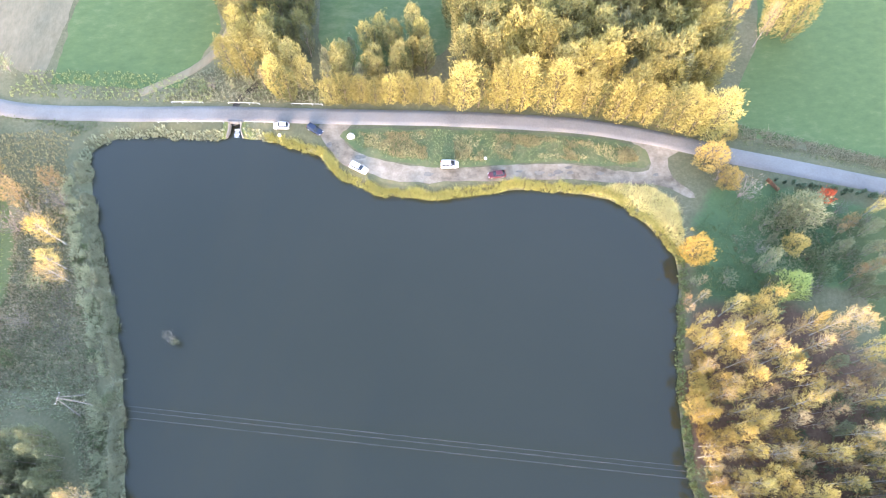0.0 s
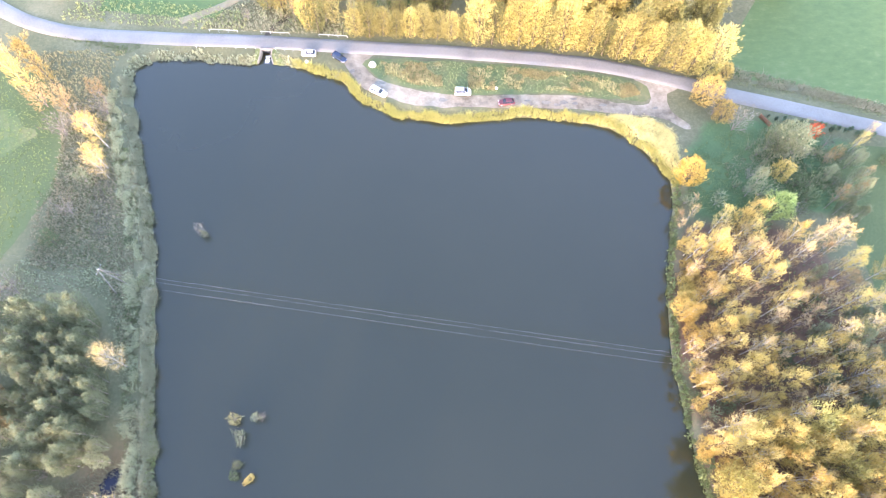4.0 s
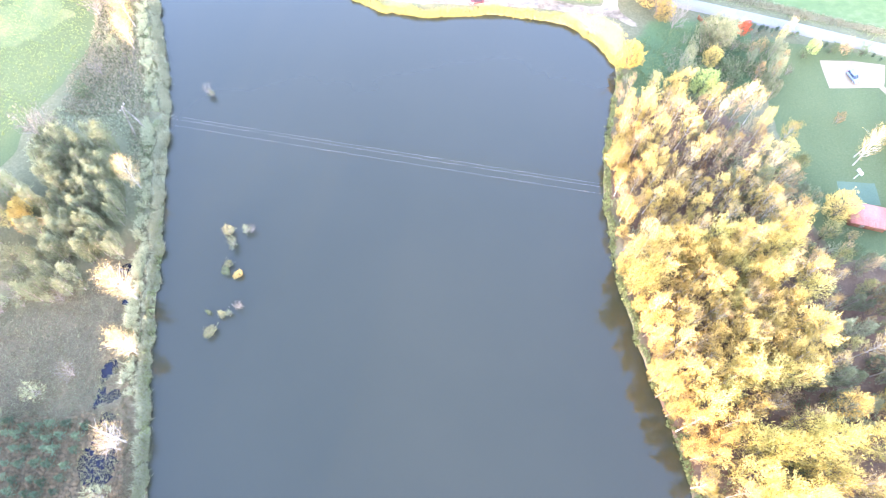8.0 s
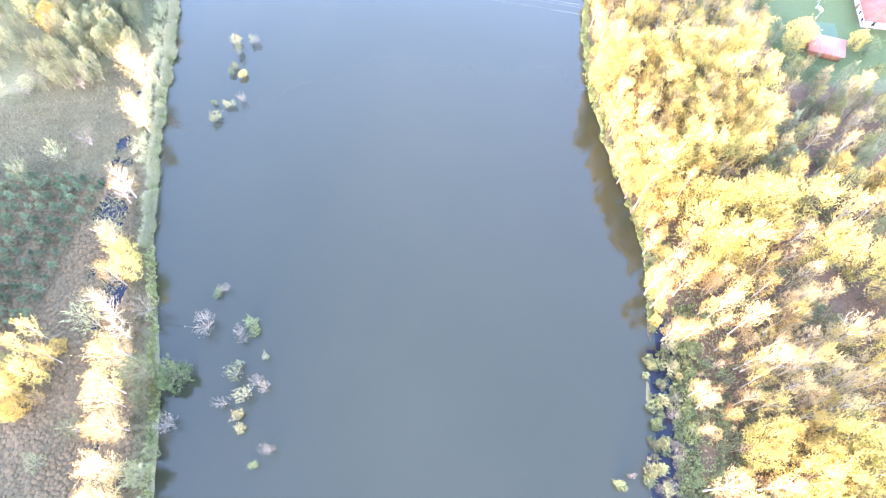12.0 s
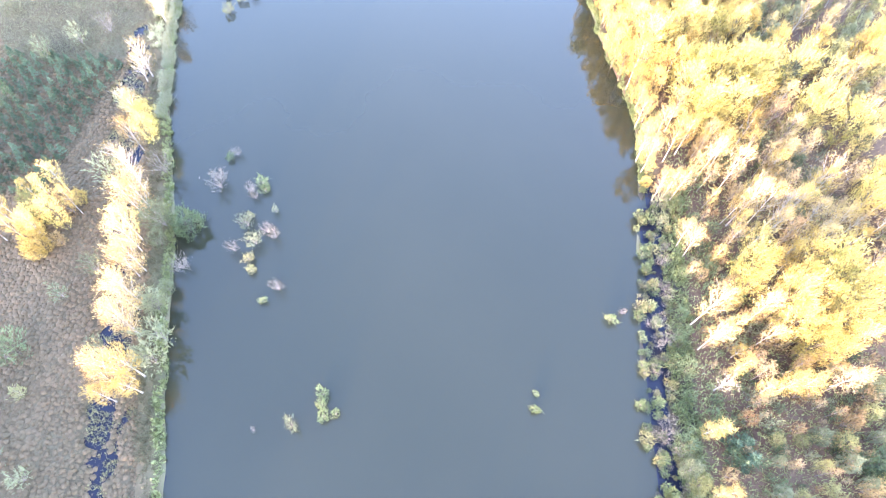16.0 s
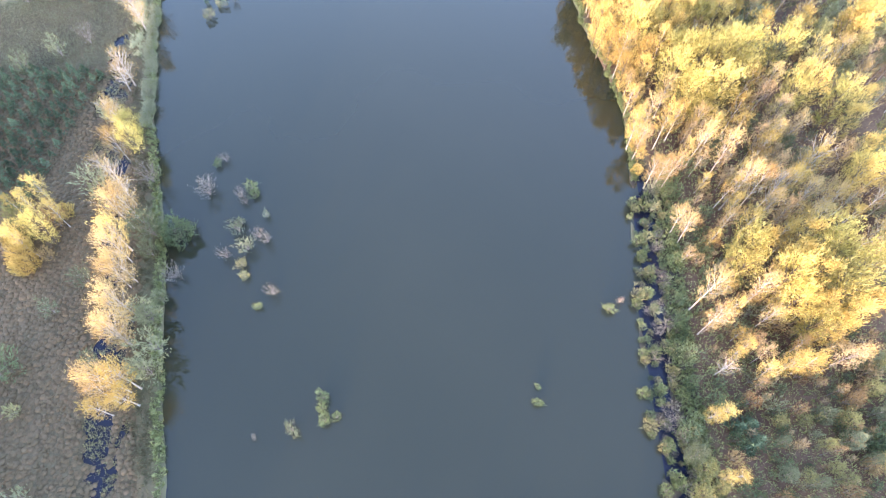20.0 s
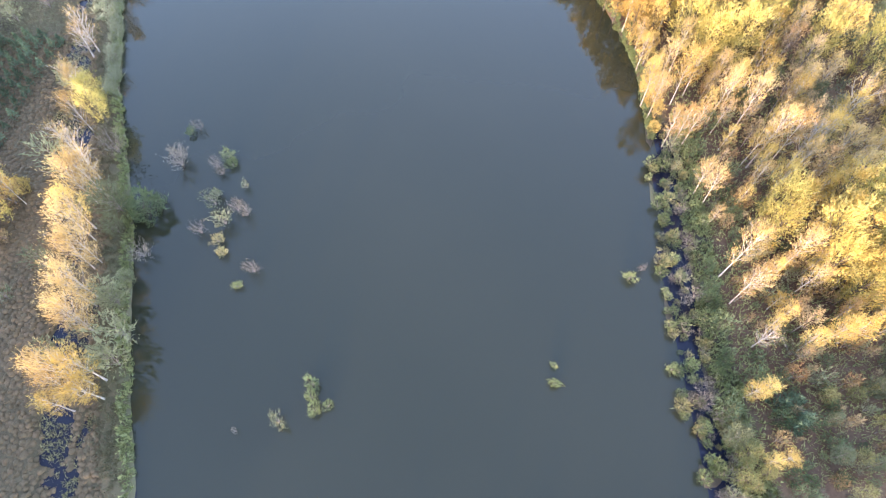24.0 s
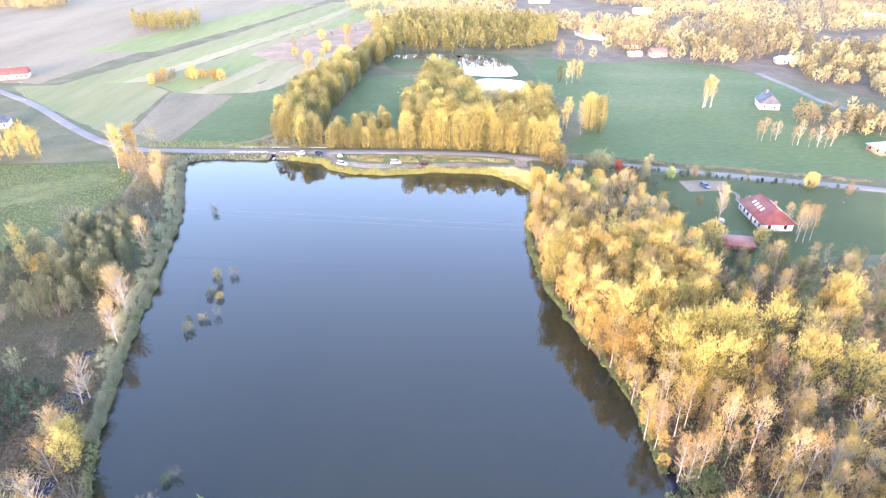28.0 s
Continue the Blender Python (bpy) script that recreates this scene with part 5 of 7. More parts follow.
# the wood beyond the road
NORTH = "wood beyond the road"
for k in range(26):
    x = -21 + k * 3.7
    y = float(np.interp(x, ROAD[:, 0], ROAD[:, 1])) + R.uniform(3.6, 5.0)
    if x < 12:
        put("poplar_n", x, y, R, R.uniform(0.5, 0.68), NORTH, wide=1.35)
    else:
        put(("poplar_n", "poplar_n", "alder_n", "poplar_n")[k % 4], x, y, R, R.uniform(0.75, 1.1), NORTH, wide=1.15)
wood([(9, 106), (74, 92), (80, 110), (78, 134), (64, 133), (50, 126), (45, 150), (40, 188), (30, 212), (22, 190), (20, 157), (10, 125)], 4.0, {"poplar_n": 4.5, "alder_n": 3.5, "shade": 0.7}, NORTH, (0.92, 1.2))
wood([(-48, 104), (-24, 101), (-26, 130), (-24, 160), (-20, 200), (-12, 250), (2, 300), (-4, 330), (-34, 232), (-50, 180), (-52, 150), (-47, 125)], 4.8, {"poplar_n": 2, "alder_n": 4, "shade": 2}, NORTH, (0.75, 1.05), only=lambda x, y: not (-60 < x < -42 and 98 < y < 116))
wood([(-23, 104), (-12, 103), (-12, 115), (-22, 116)], 4.0, {"alder_n": 2, "shade": 3}, NORTH, (0.55, 0.75))
wood([(-12, 103), (8, 102), (4, 106), (3, 121), (-12, 121)], 4.0, {"poplar_n": 3, "alder_n": 2}, NORTH, (0.6, 0.8))
wood([(18, 192), (34, 212), (38, 240), (24, 236)], 6.0, {"alder_n": 3, "poplar_n": 2}, NORTH, (0.4, 0.7))
for x, y, k, s in ((92, 112, "thin", 1.0), (97, 116, "poplar_n", 1.1), (101, 114, "poplar_n", 1.05), (98, 120, "poplar_n", 1.0), (103, 119, "aspen", 0.9), (88, 122, "birch_gold", 0.9), (86, 118, "aspen", 0.8), (76, 84, "golden_bush", 0.8), (-46, 112, "poplar_n", 0.85),
                   (108, 205, "birch_gold", 0.8), (112, 208, "birch_gold", 0.85), (115, 206, "aspen", 0.8), (105, 210, "alder_n", 0.6), (167, 150, "birch", 0.9), (169, 152, "birch_gold", 1.0), (171, 150, "birch", 0.95), (173, 153, "birch", 0.9)):
    put(k, x, y, R, s, NORTH)

for k, (x, y) in enumerate(((169, 99), (170, 97), (174, 97), (177, 98), (180, 90), (183, 91), (186, 88), (190, 88), (192, 86), (196, 88), (199, 91), (215, 105), (222, 104), (228, 101))):
    put(("thin", "birch", "thin", "birch_bare")[k % 4], x, y, R, R.uniform(0.55, 0.7), "thin row of birches by the meadow", wide=1.2)
for x, y in scatter([(-58, 105), (-26, 103), (-26, 108), (-44, 114)], 4.2, R):
    put(("grey_bush", "twiggy", "rusty_bush", "willow")[int(R.integers(4))], x, y, R, R.uniform(0.4, 0.8), "scrub between road and wood")

for x, y in scatter([(-56, 240), (-75, 320), (-90, 415), (-14, 425), (-10, 330), (-30, 270)], 19, R):
    put(("golden_bush", "rusty_bush", "grey_bush", "twiggy", "grey_bush")[int(R.integers(5))], x, y, R, R.uniform(0.6, 1.3), "bushes on the fallow land")
for x, y in scatter([(-100, 232), (-150, 236), (-160, 250), (-104, 244)], 6.5, R):
    put(("golden_bush", "grey_bush", "rusty_bush")[int(R.integers(3))], x, y, R, R.uniform(0.5, 1.0), "hedge between far fields")

# the west bank
WEST = "trees on the west bank"
stand(["birch_low"], WEST, [(-66.6, 11.0, 11.8), (-62.5, -17.6, 12.0), (-58.3, -30.4, 11.5), (-53.6, -63.9, 10.0), (-52.1, -70.8, 10.5), (-45.0, -86.9, 14.2), (-46.6, -88.2, 13.0), (-45.1, -96.0, 12.9), (-42.9, -100.4, 13.3), (-43.9, -101.6, 12.0),
                        (-41.2, -107.5, 13.7), (-42.2, -108.4, 11.5), (-40.4, -113.6, 13.6), (-41.6, -113.0, 11.5), (-38.7, -122.1, 15.0), (-40.2, -124.1, 11.0), (-79, 57, 10)], 0.95)
stand(["birch_bare"], WEST, [(-61.8, -16.6, 13.5), (-60.6, -18.4, 12.0), (-57.6, -31.2, 11.0), (-55.9, -49.5, 10.5), (-56.8, -51.0, 9.5), (-54.9, -62.6, 9.5), (-54.5, -75.5, 9.5), (-50.5, -79.0, 10.0), (-47.6, -82.5, 9)], 1.2)
stand(["birch_gold"], WEST, [(-37.2, -121.4, 13.0), (-36.8, -124.4, 10.0), (-41.0, -126.2, 9.0), (-45.8, -93.4, 12.0), (-81, 66, 13), (-80, 60, 10)], 1.3)
stand(["poplar"], WEST, [(-50.2, -66.6, 9.5), (-49.2, -69.4, 9.0)], 1.1)
for x, y, k, s in ((-36.7, -90.0, "willow_round", 1.35), (-41.6, -90.0, "sallow_bush", 1.25), (-41.2, -94.5, "sallow_bush", 0.7), (-37.8, -108.6, "sallow_bush", 0.8), (-37.2, -104, "sallow_bush", 0.55), (-38.0, -118, "sallow_bush", 0.7), (-36, -99, "twiggy", 1.0), (-38, -108, "grey_bush", 1.3), (-35.5, -114, "grey_bush", 1.5), (-35.5, -119, "grey_bush", 1.4), (-61.2, -118.5, "willow", 1.5), (-62.6, -119.6, "grey_bush", 1.2), (-64, -97, "golden_bush", 0.9), (-67, -91.5, "golden_bush", 1.0), (-61.5, -88, "rusty_bush", 1.2), (-62, -130, "rusty_bush", 1.1), (-66, -133, "shade", 0.4), (-58, -137, "grey_bush", 1.4), (-63, -139, "shade", 0.35), (-52, -140, "grey_bush", 1.0), (-58, -126, "marsh_yellow", 1.0),
                   (-57, -107, "grey_bush", 0.9), (-52, -101, "grey_bush", 1.0), (-46.5, -116.5, "grey_bush", 1.0), (-58, -60, "grey_bush", 1.2), (-55, -80, "grey_bush", 1.6), (-45, -77, "twiggy", 1.3), (-76, -40, "grey_bush", 1.1),
                   (-70, -36, "twiggy", 1.2), (-82, -46, "grey_bush", 1.1), (-66, 30, "willow", 0.5), (-71, 40, "willow", 0.5), (-86, -60, "willow", 1.0)):
    put(k, x, y, R, s, "bushes on the west bank")
wood([(-92, 22), (-76, 26), (-70, 9), (-65, -10), (-79, -9), (-84, 4), (-89, 10)], 2.5, {"shade": 10}, "thicket on the west bank", (0.62, 0.84), wide=1.0)
wood([(-97, 10), (-86, 6), (-81, -5), (-94, -4)], 2.7, {"golden_bush": 2, "rusty_bush": 2, "shade": 2, "alder": 1, "willow": 2}, "coloured bushes in the west thicket", (0.6, 0.85))
wood([(-95, -6), (-80, -7), (-72, -16), (-76, -20), (-90, -22)], 2.5, {"shade": 3, "grey_bush": 4, "sallow_bush": 2, "twiggy": 2}, "thicket on the west bank", (0.55, 0.8))
wood([(-99, 10), (-110, 8), (-114, -22), (-96, -24), (-96, -4)], 4.2, {"shade": 5, "grey_bush": 3, "alder": 1.5}, "thicket on the west bank", (0.5, 0.8))
wood([(-72, -82), (-58, -84), (-55, -94), (-62, -100), (-76, -98)], 3.9, {"poplar": 1, "golden_bush": 2.5, "alder": 1.5, "birch_gold": 2.5, "rusty_bush": 1.5}, "yellow trees in the western marsh", (0.5, 0.75))
for k in range(-2, 8):
    for q in range(15):
        put("pine", -71 - k * 2.9 + R.normal(0, 0.3) - q * 0.35, -46 - q * 2.7 + R.normal(0, 0.3), R, R.uniform(0.6, 0.9), "rows of young conifers in the plantation")
for x, y, k, s in ((-97, 84, "aspen", 1.05), (-101, 82, "aspen", 1.1), (-105, 84, "birch", 1.1), (-99, 79, "rusty_bush", 1.4), (-93, 78, "rusty_bush", 1.3), (-92, 70, "twiggy", 1.5), (-88, 72, "twiggy", 1.4), (-104, 117, "grey_bush", 1.3),
                   (-86, 82, "rusty_bush", 1.0), (-83, 76, "twiggy", 1.3), (-84, 56, "grey_bush", 1.0), (-86, 48, "twiggy", 1.2), (-88, 40, "willow", 0.9), (-96, 26, "twiggy", 1.8), (-93, 28, "twiggy", 1.6)):
    put(k, x, y, R, s, "bushes along the west meadow")
wood([(-135, 92), (-165, 92), (-175, 105), (-150, 108)], 5.5, {"poplar": 3, "alder": 2, "aspen": 1}, "trees by the western road", (0.6, 0.85))
wood([(-133, 220), (-150, 227), (-150, 234), (-128, 231)], 5.5, {"golden_bush": 1.5, "rusty_bush": 2, "grey_bush": 1}, "bushes by the far fields", (0.8, 1.2))

# islets of brush in the pond
ISLETS = (("twiggy", -55.6, 42.6, 0.9), ("grey_bush", -54.6, 41.6, 0.6), ("marsh_yellow", -42.9, -0.5, 1.2), ("grey_bush", -38.6, -0.4, 0.7), ("twiggy", -37.4, -0.2, 0.7), ("grey_bush", -41.3, -4, 0.85), ("marsh_yellow", -41.5, -9.2, 0.9),
          ("marsh_shrub", -42, -11.2, 1.0), ("golden_bush", -38.9, -12, 0.4), ("marsh_shrub", -44.2, -21.2, 0.7), ("marsh_yellow", -41, -21.7, 0.9), ("grey_bush", -39.4, -21.6, 0.6), ("twiggy", -37.5, -20, 0.8), ("marsh_yellow", -42.8, -26, 1.2),
          ("marsh_shrub", -32.3, -71.8, 0.9), ("twiggy", -30.9, -70.8, 0.7), ("twiggy", -32.8, -79.5, 1.3), ("twiggy", -33.4, -77.5, 1.0), ("marsh_shrub", -24, -78, 1.2), ("marsh_shrub", -23, -80, 1.0), ("twiggy", -26, -80.2, 0.8),
          ("twiggy", -24.8, -81.8, 0.7), ("grey_bush", -19.8, -84.9, 0.6), ("grey_bush", -25, -88.6, 1.1), ("grey_bush", -24.8, -86.6, 0.6), ("grey_bush", -22.5, -92.8, 1.1), ("marsh_yellow", -23.2, -96.5, 1.1), ("marsh_yellow", -22.2, -98.9, 1.0),
          ("twiggy", -26.5, -94.6, 1.0), ("twiggy", -18.7, -91, 1.0), ("twiggy", -20.6, -90, 0.9), ("marsh_shrub", -18.6, -105.4, 0.85), ("twiggy", -16, -102.6, 1.0), ("marsh_shrub", -4.2, -122.8, 1.2), ("marsh_shrub", -4.2, -124.8, 1.1),
          ("marsh_shrub", -3.6, -126.8, 1.2), ("marsh_shrub", -1.5, -126.3, 0.8), ("grey_bush", -9, -128.6, 0.9), ("twiggy", -15.7, -129.7, 0.4), ("marsh_shrub", 34.3, -120.6, 0.6), ("marsh_shrub", 34.2, -123.6, 0.9), ("marsh_shrub", 49.1, -105.6, 1.1),
          ("twiggy", 51.5, -104, 0.6), ("twiggy", -51.8, -52, 0.6))
for k, x, y, s in ISLETS:
    put(k, x, y, R, s * 0.72, "brush standing in the pond", -0.15, R.uniform(0.85, 1.2), R.uniform(0.72, 1.35))

for x, y in SHORE[(SHORE[:, 0] > 44) & (SHORE[:, 1] > -4) & (SHORE[:, 1] < 42)]:
    put(("birch", "birch_gold", "golden_bush", "sapling", "birch_gold")[int(R.integers(5))], x + R.uniform(2.2, 4.0), y + R.uniform(-0.8, 0.8), R, R.uniform(0.45, 0.7), EAST)
for made in PLANTS.values():
    for ob, planted in made:
        if not planted:
            for leafy in list(ob.children):
                bpy.data.objects.remove(leafy)
            bpy.data.objects.remove(ob)

# ---- reeds, sedge and weeds, past counting ----
def along_shore(test, count, inner, outer):
    """Places on the shore's belt, from inner to outer metres off the waterline."""
    nxt = np.roll(SHORE, -1, 0)
    k = R.integers(0, len(SHORE), count)
    t = R.random((count, 1))
    p = SHORE[k] * (1 - t) + nxt[k] * t
    n = (nxt - SHORE)[k]
    n = np.c_[n[:, 1], -n[:, 0]] / (np.linalg.norm(n, axis=1, keepdims=True) + 1e-9)
    if inside(*(SHORE[:1] + np.array([[SHORE[1, 1] - SHORE[0, 1], SHORE[0, 0] - SHORE[1, 0]]]) * 0.2).T, SHORE)[0]:
        n = -n
    off = R.uniform(inner, outer, count) + 1.5 * (vnoise(p[:, 0], p[:, 1], 4, 31) - 0.5) + 0.5 * (vnoise(p[:, 0], p[:, 1], 1.6, 32) - 0.5)
    p = p + n * off[:, None]
    keep = test(p[:, 0], p[:, 1])
    p = p[keep]
    return np.c_[p, np.maximum(ground_z(p[:, 0], p[:, 1]), -0.1) - 0.05]


def stuff(name, at, height, spread, per, width, material, label, tufts=0.0):
    g = Geo()
    h = height * R.uniform(0.7, 1.25, len(at)) * (0.55 + 0.9 * vnoise(at[:, 0], at[:, 1], 2.3, 44))
    g.blades(at, h, spread, per, width, R)
    if tufts:
        up = np.c_[R.normal(0, 0.25, (len(at), 2)), h * R.uniform(0.6, 1.0, len(at))]
        g.leaves(at + up, tufts, R)
    ob = part(name, g, material, None, label)
    return tagged(ob, category="vegetation", kind="stuff")


CLUMPS = lambda x, y: vnoise(x, y, 6, 46) + 0.35 * vnoise(x, y, 2, 47) > 0.78
CULVERT_GAP = lambda x, y: ~((np.abs(x + 45.3) < 2.6) & (y > 88))
stuff("reed_belt", along_shore(lambda x, y: (y > 52) & (x > -38) & CULVERT_GAP(x, y), 15000, -0.45, 1.2), 1.5, 0.35, 13, 0.11, M["sunreed"], "yellowed reed belt on the dam's waterline", 0.2)
stuff("reed_belt", along_shore(lambda x, y: (y > 84) & (x < -36) & CULVERT_GAP(x, y), 7000, -0.6, 1.6), 1.0, 0.35, 9, 0.14, M["reed"], "green-grey bank weeds near the culvert", 0.45)
stuff("reed_belt", along_shore(lambda x, y: (x < -25) & (y < 88) & (y > -62) & (vnoise(x, y, 1.7, 48) > 0.3), 19000, -0.05, 2.1), 1.5, 0.42, 12, 0.12, M["reed"], "grey-green reed belt on the west bank", 0.26)
stuff("reed_belt", along_shore(lambda x, y: (x < -52) & (y < 84) & (y > -40) & (vnoise(x, y, 1.9, 49) > 0.38), 13000, 3.0, 5.8), 1.3, 0.42, 12, 0.12, M["reed"], "second pale reed belt on the west bank", 0.26)
stuff("reed_belt", along_shore(lambda x, y: (x < -52) & (y < 84) & (y > -40) & CLUMPS(x, y), 9000, -0.3, 6.0), 0.8, 0.42, 8, 0.14, M["weed"], "green weeds among the western reeds", 0.35)
stuff("reed_belt", along_shore(lambda x, y: (x < 0) & (y < 2) & (y > -160), 6500, -0.1, 1.4), 1.1, 0.35, 8, 0.15, M["weed"], "green bank weeds on the west dyke", 0.45)
stuff("reed_belt", along_shore(lambda x, y: (x < 0) & (y < 2) & (y > -160), 9500, 1.3, 5.4), 0.65, 0.5, 9, 0.12, M["marshgrass"], "dry grass on the west dyke", 0.25)
stuff("reed_belt", along_shore(lambda x, y: (x > 30) & (y < 54) & (y > -76), 8000, -0.2, 1.1), 1.0, 0.35, 8, 0.14, M["weed"], "green reed fringe on the east bank", 0.4)
stuff("reed_belt", along_shore(lambda x, y: (x > 30) & (y < -70) & (y > -160), 16000, 5.0, 9.5), 0.9, 0.4, 8, 0.16, M["weed"], "green weeds behind the swamp", 0.45)


def meadow(poly, spacing, height, spread, per, width, material, label, tufts=0.0, test=None, shake=0.5):
    p = scatter(poly, spacing, R, shake)
    if test is not None:
        p = p[test(p[:, 0], p[:, 1])]
    z = ground_z(p[:, 0], p[:, 1])
    p, z = p[z > -0.16], np.maximum(z[z > -0.16], -0.03)
    return stuff("tall_weeds", np.c_[p, z], height, spread, per, width, material, label, tufts)


def dry(x, y):
    return shore_distance(x, y) > 4.5




def tussocks(poly, spacing, material, label, test):
    """Low rounded sedge tussocks with dark gaps between them, a few blades on each."""
    p = scatter(poly, spacing, R, 0.4)
    p = p[test(p[:, 0], p[:, 1])]
    z = ground_z(p[:, 0], p[:, 1])
    p, z = p[z > -0.12], z[z > -0.12]
    n = len(p)
    r = spacing * R.uniform(0.45, 0.75, n) * (0.8 + 0.4 * vnoise(p[:, 0], p[:, 1], 7, 91))
    h = R.uniform(0.12, 0.38, n)
    ang = np.arange(7) * 2 * np.pi / 7
    rings = []
    for f, k in ((1.0, -0.15), (0.85, 0.55), (0.45, 0.95)):
        q = r[:, None] * f * R.uniform(0.75, 1.25, (n, 7))
        rings.append(np.stack([p[:, 0, None] + q * np.cos(ang), p[:, 1, None] + q * np.sin(ang), z[:, None] + (h * k)[:, None] + R.uniform(-0.06, 0.06, (n, 7))], -1))
    v = np.concatenate(rings + [np.c_[p, z + h][:, None]], 1)
    o = np.arange(n)[:, None] * 22
    a, b = np.arange(7), (np.arange(7) + 1) % 7
    tri = np.concatenate([np.stack([a + k, b + k, a + k + 7], 1) for k in (0, 7)] + [np.stack([b + k, b + k + 7, a + k + 7], 1) for k in (0, 7)] + [np.stack([a + 14, b + 14, np.full(7, 21)], 1)])
    g = Geo().add(v.reshape(-1, 3), (tri[None] + o[:, :, None]).reshape(-1, 3))
    g.blades(np.c_[p, z + h * 0.4], 0.42, 1.0, 7, 0.11, R)
    return tagged(part("sedge_tussocks", g, material, None, label), category="vegetation", kind="stuff")


tussocks([(-58, 0), (-84, -16), (-100, -26), (-108, -60), (-100, -145), (-30, -145), (-36, -110), (-46, -76), (-56, -30)], 0.85, M["tussock"], "brown sedge tussocks in the western marsh", lambda x, y: dry(x, y) & (y + 12 * vnoise(x, y, 8, 73) < -38))
meadow([(-64, 34), (-68, 52), (-78, 78), (-94, 80), (-92, 50), (-92, 34), (-76, 34), (-66, 8), (-60, 2)], 0.72, 0.8, 0.45, 7, 0.16, M["dryweed"], "rank faded weeds on the west bank", 0.35, dry)
meadow([(-64, 34), (-68, 52), (-78, 78), (-94, 80), (-92, 50), (-92, 34), (-76, 34), (-66, 8), (-60, 2)], 1.5, 0.7, 0.45, 7, 0.16, M["weed"], "green weeds on the west bank", 0.35, dry)
# Gaps in the pale weeds imitate dark shadow strips of the van and red car.
meadow([(-14, 88), (-7, 84.4), (6, 81.4), (21, 81.2), (35, 80.4), (49, 78), (54, 79), (52, 82.6), (43, 85), (23, 88.4), (2, 90.6), (-14, 91.6)], 0.4, 0.6, 0.6, 9, 0.11, M["straw"], "rusty and straw weeds on the grass island", 0.22, lambda x, y: (vnoise(x, y, 4, 51) + 0.6 * vnoise(x, y, 1.6, 52) > 0.8) & ~((x > 2) & (x < 9)) & ~((x > 16) & (x < 19.5)))
meadow([(-13, 88), (-7, 84.8), (6, 81.8), (21, 81.6), (35, 80.8), (49, 78.6), (52, 81.6), (43, 84.4), (23, 87.8), (2, 90), (-13, 91)], 0.55, 0.55, 0.6, 9, 0.11, M["palereed"], "bleached grass clumps on the grass island", 0.22, lambda x, y: (vnoise(x, y, 3.2, 53) + 0.5 * vnoise(x, y, 1.2, 54) > 0.85) & ~((x > 2) & (x < 9)))
meadow([(40, 71.6), (46, 69.6), (52, 65), (55.5, 59.6), (58.5, 54), (60, 58), (60, 66), (56, 70.5), (48, 72.6)], 0.42, 1.1, 0.5, 12, 0.12, M["palereed"], "pale dry reeds on the eastern bank", 0.2)
meadow([(62, 60), (60, 48), (66, 42), (84, 42), (96, 44), (98, 60), (84, 68), (72, 66)], 0.8, 0.4, 0.6, 7, 0.13, M["weed"], "rank green weeds on the eastern bank", 0.24, lambda x, y: vnoise(x, y, 6, 81) + 0.5 * vnoise(x, y, 2, 82) > 0.5)
meadow([(70, 60), (72, 48), (84, 44), (98, 46), (100, 58), (86, 66)], 0.7, 0.5, 0.6, 7, 0.13, M["dryweed"], "faded weeds among the eastern shrubs", 0.24, lambda x, y: vnoise(x, y, 5, 83) + 0.3 * vnoise(x, y, 1.5, 84) > 0.58)
meadow([(-44, 103.5), (-20, 101), (-20, 104.5), (-44, 108)], 1.1, 0.5, 0.5, 7, 0.15, M["weed"], "verge weeds below the wood", 0.3)
meadow([(-104, 109), (-62, 104.2), (-52, 103.4), (-50, 110), (-62, 113), (-98, 117)], 1.1, 0.7, 0.5, 7, 0.16, M["straw"], "dry verge weeds beyond the road", 0.35)
meadow([(75.5, 84.8), (95, 78.4), (114, 71.8), (150, 60.4), (186, 47.6), (187, 50), (150, 63), (116, 74.4), (97, 81.4), (76, 89)], 0.55, 0.7, 0.6, 8, 0.14, M["dryweed"], "faded brown verge weeds along the meadow", 0.3, lambda x, y: vnoise(x, y, 4, 57) + 0.5 * vnoise(x, y, 1.5, 58) > 0.42)
meadow([(77, 82.6), (92, 77.4), (114, 70.4), (150, 58.6), (150, 60.6), (114, 72), (95, 78.8), (76.5, 85)], 0.7, 0.28, 0.6, 7, 0.13, M["weed"], "green grass strip beside the road", 0.0)
meadow([(62, -52), (63.5, -76), (63, -100), (62.5, -140), (100, -140), (100, -80), (90, -50)], 0.85, 0.6, 0.7, 5, 0.16, M["straw"], "dry undergrowth on the forest floor", 0.35)
meadow([(58, 36), (55, 10), (56, -20), (64, -50), (96, -50), (96, 0), (90, 30)], 1.8, 0.5, 0.5, 6, 0.16, M["weed"], "green undergrowth on the forest floor", 0.35)


meadow([(62.5, -74), (64, -100), (62.5, -140), (68, -140), (69, -100), (67, -74)], 0.9, 0.6, 0.6, 7, 0.16, M["weed"], "green weeds at the foot of the eastern trees", 0.35, lambda x, y: vnoise(x, y, 4, 71) > 0.4)
p = scatter([(-58, -20), (-68, -40), (-66, -60), (-58, -80), (-54, -110), (-48, -145), (-30, -145), (-36, -110), (-46, -76), (-56, -30)], 0.6, R, 0.5)
p = p[(shore_distance(p[:, 0], p[:, 1]) > 4.5) & (ground_z(p[:, 0], p[:, 1]) < 0) & (vnoise(p[:, 0], p[:, 1], 3.4, 72) + 0.4 * vnoise(p[:, 0], p[:, 1], 1.3, 75) > 0.52)]
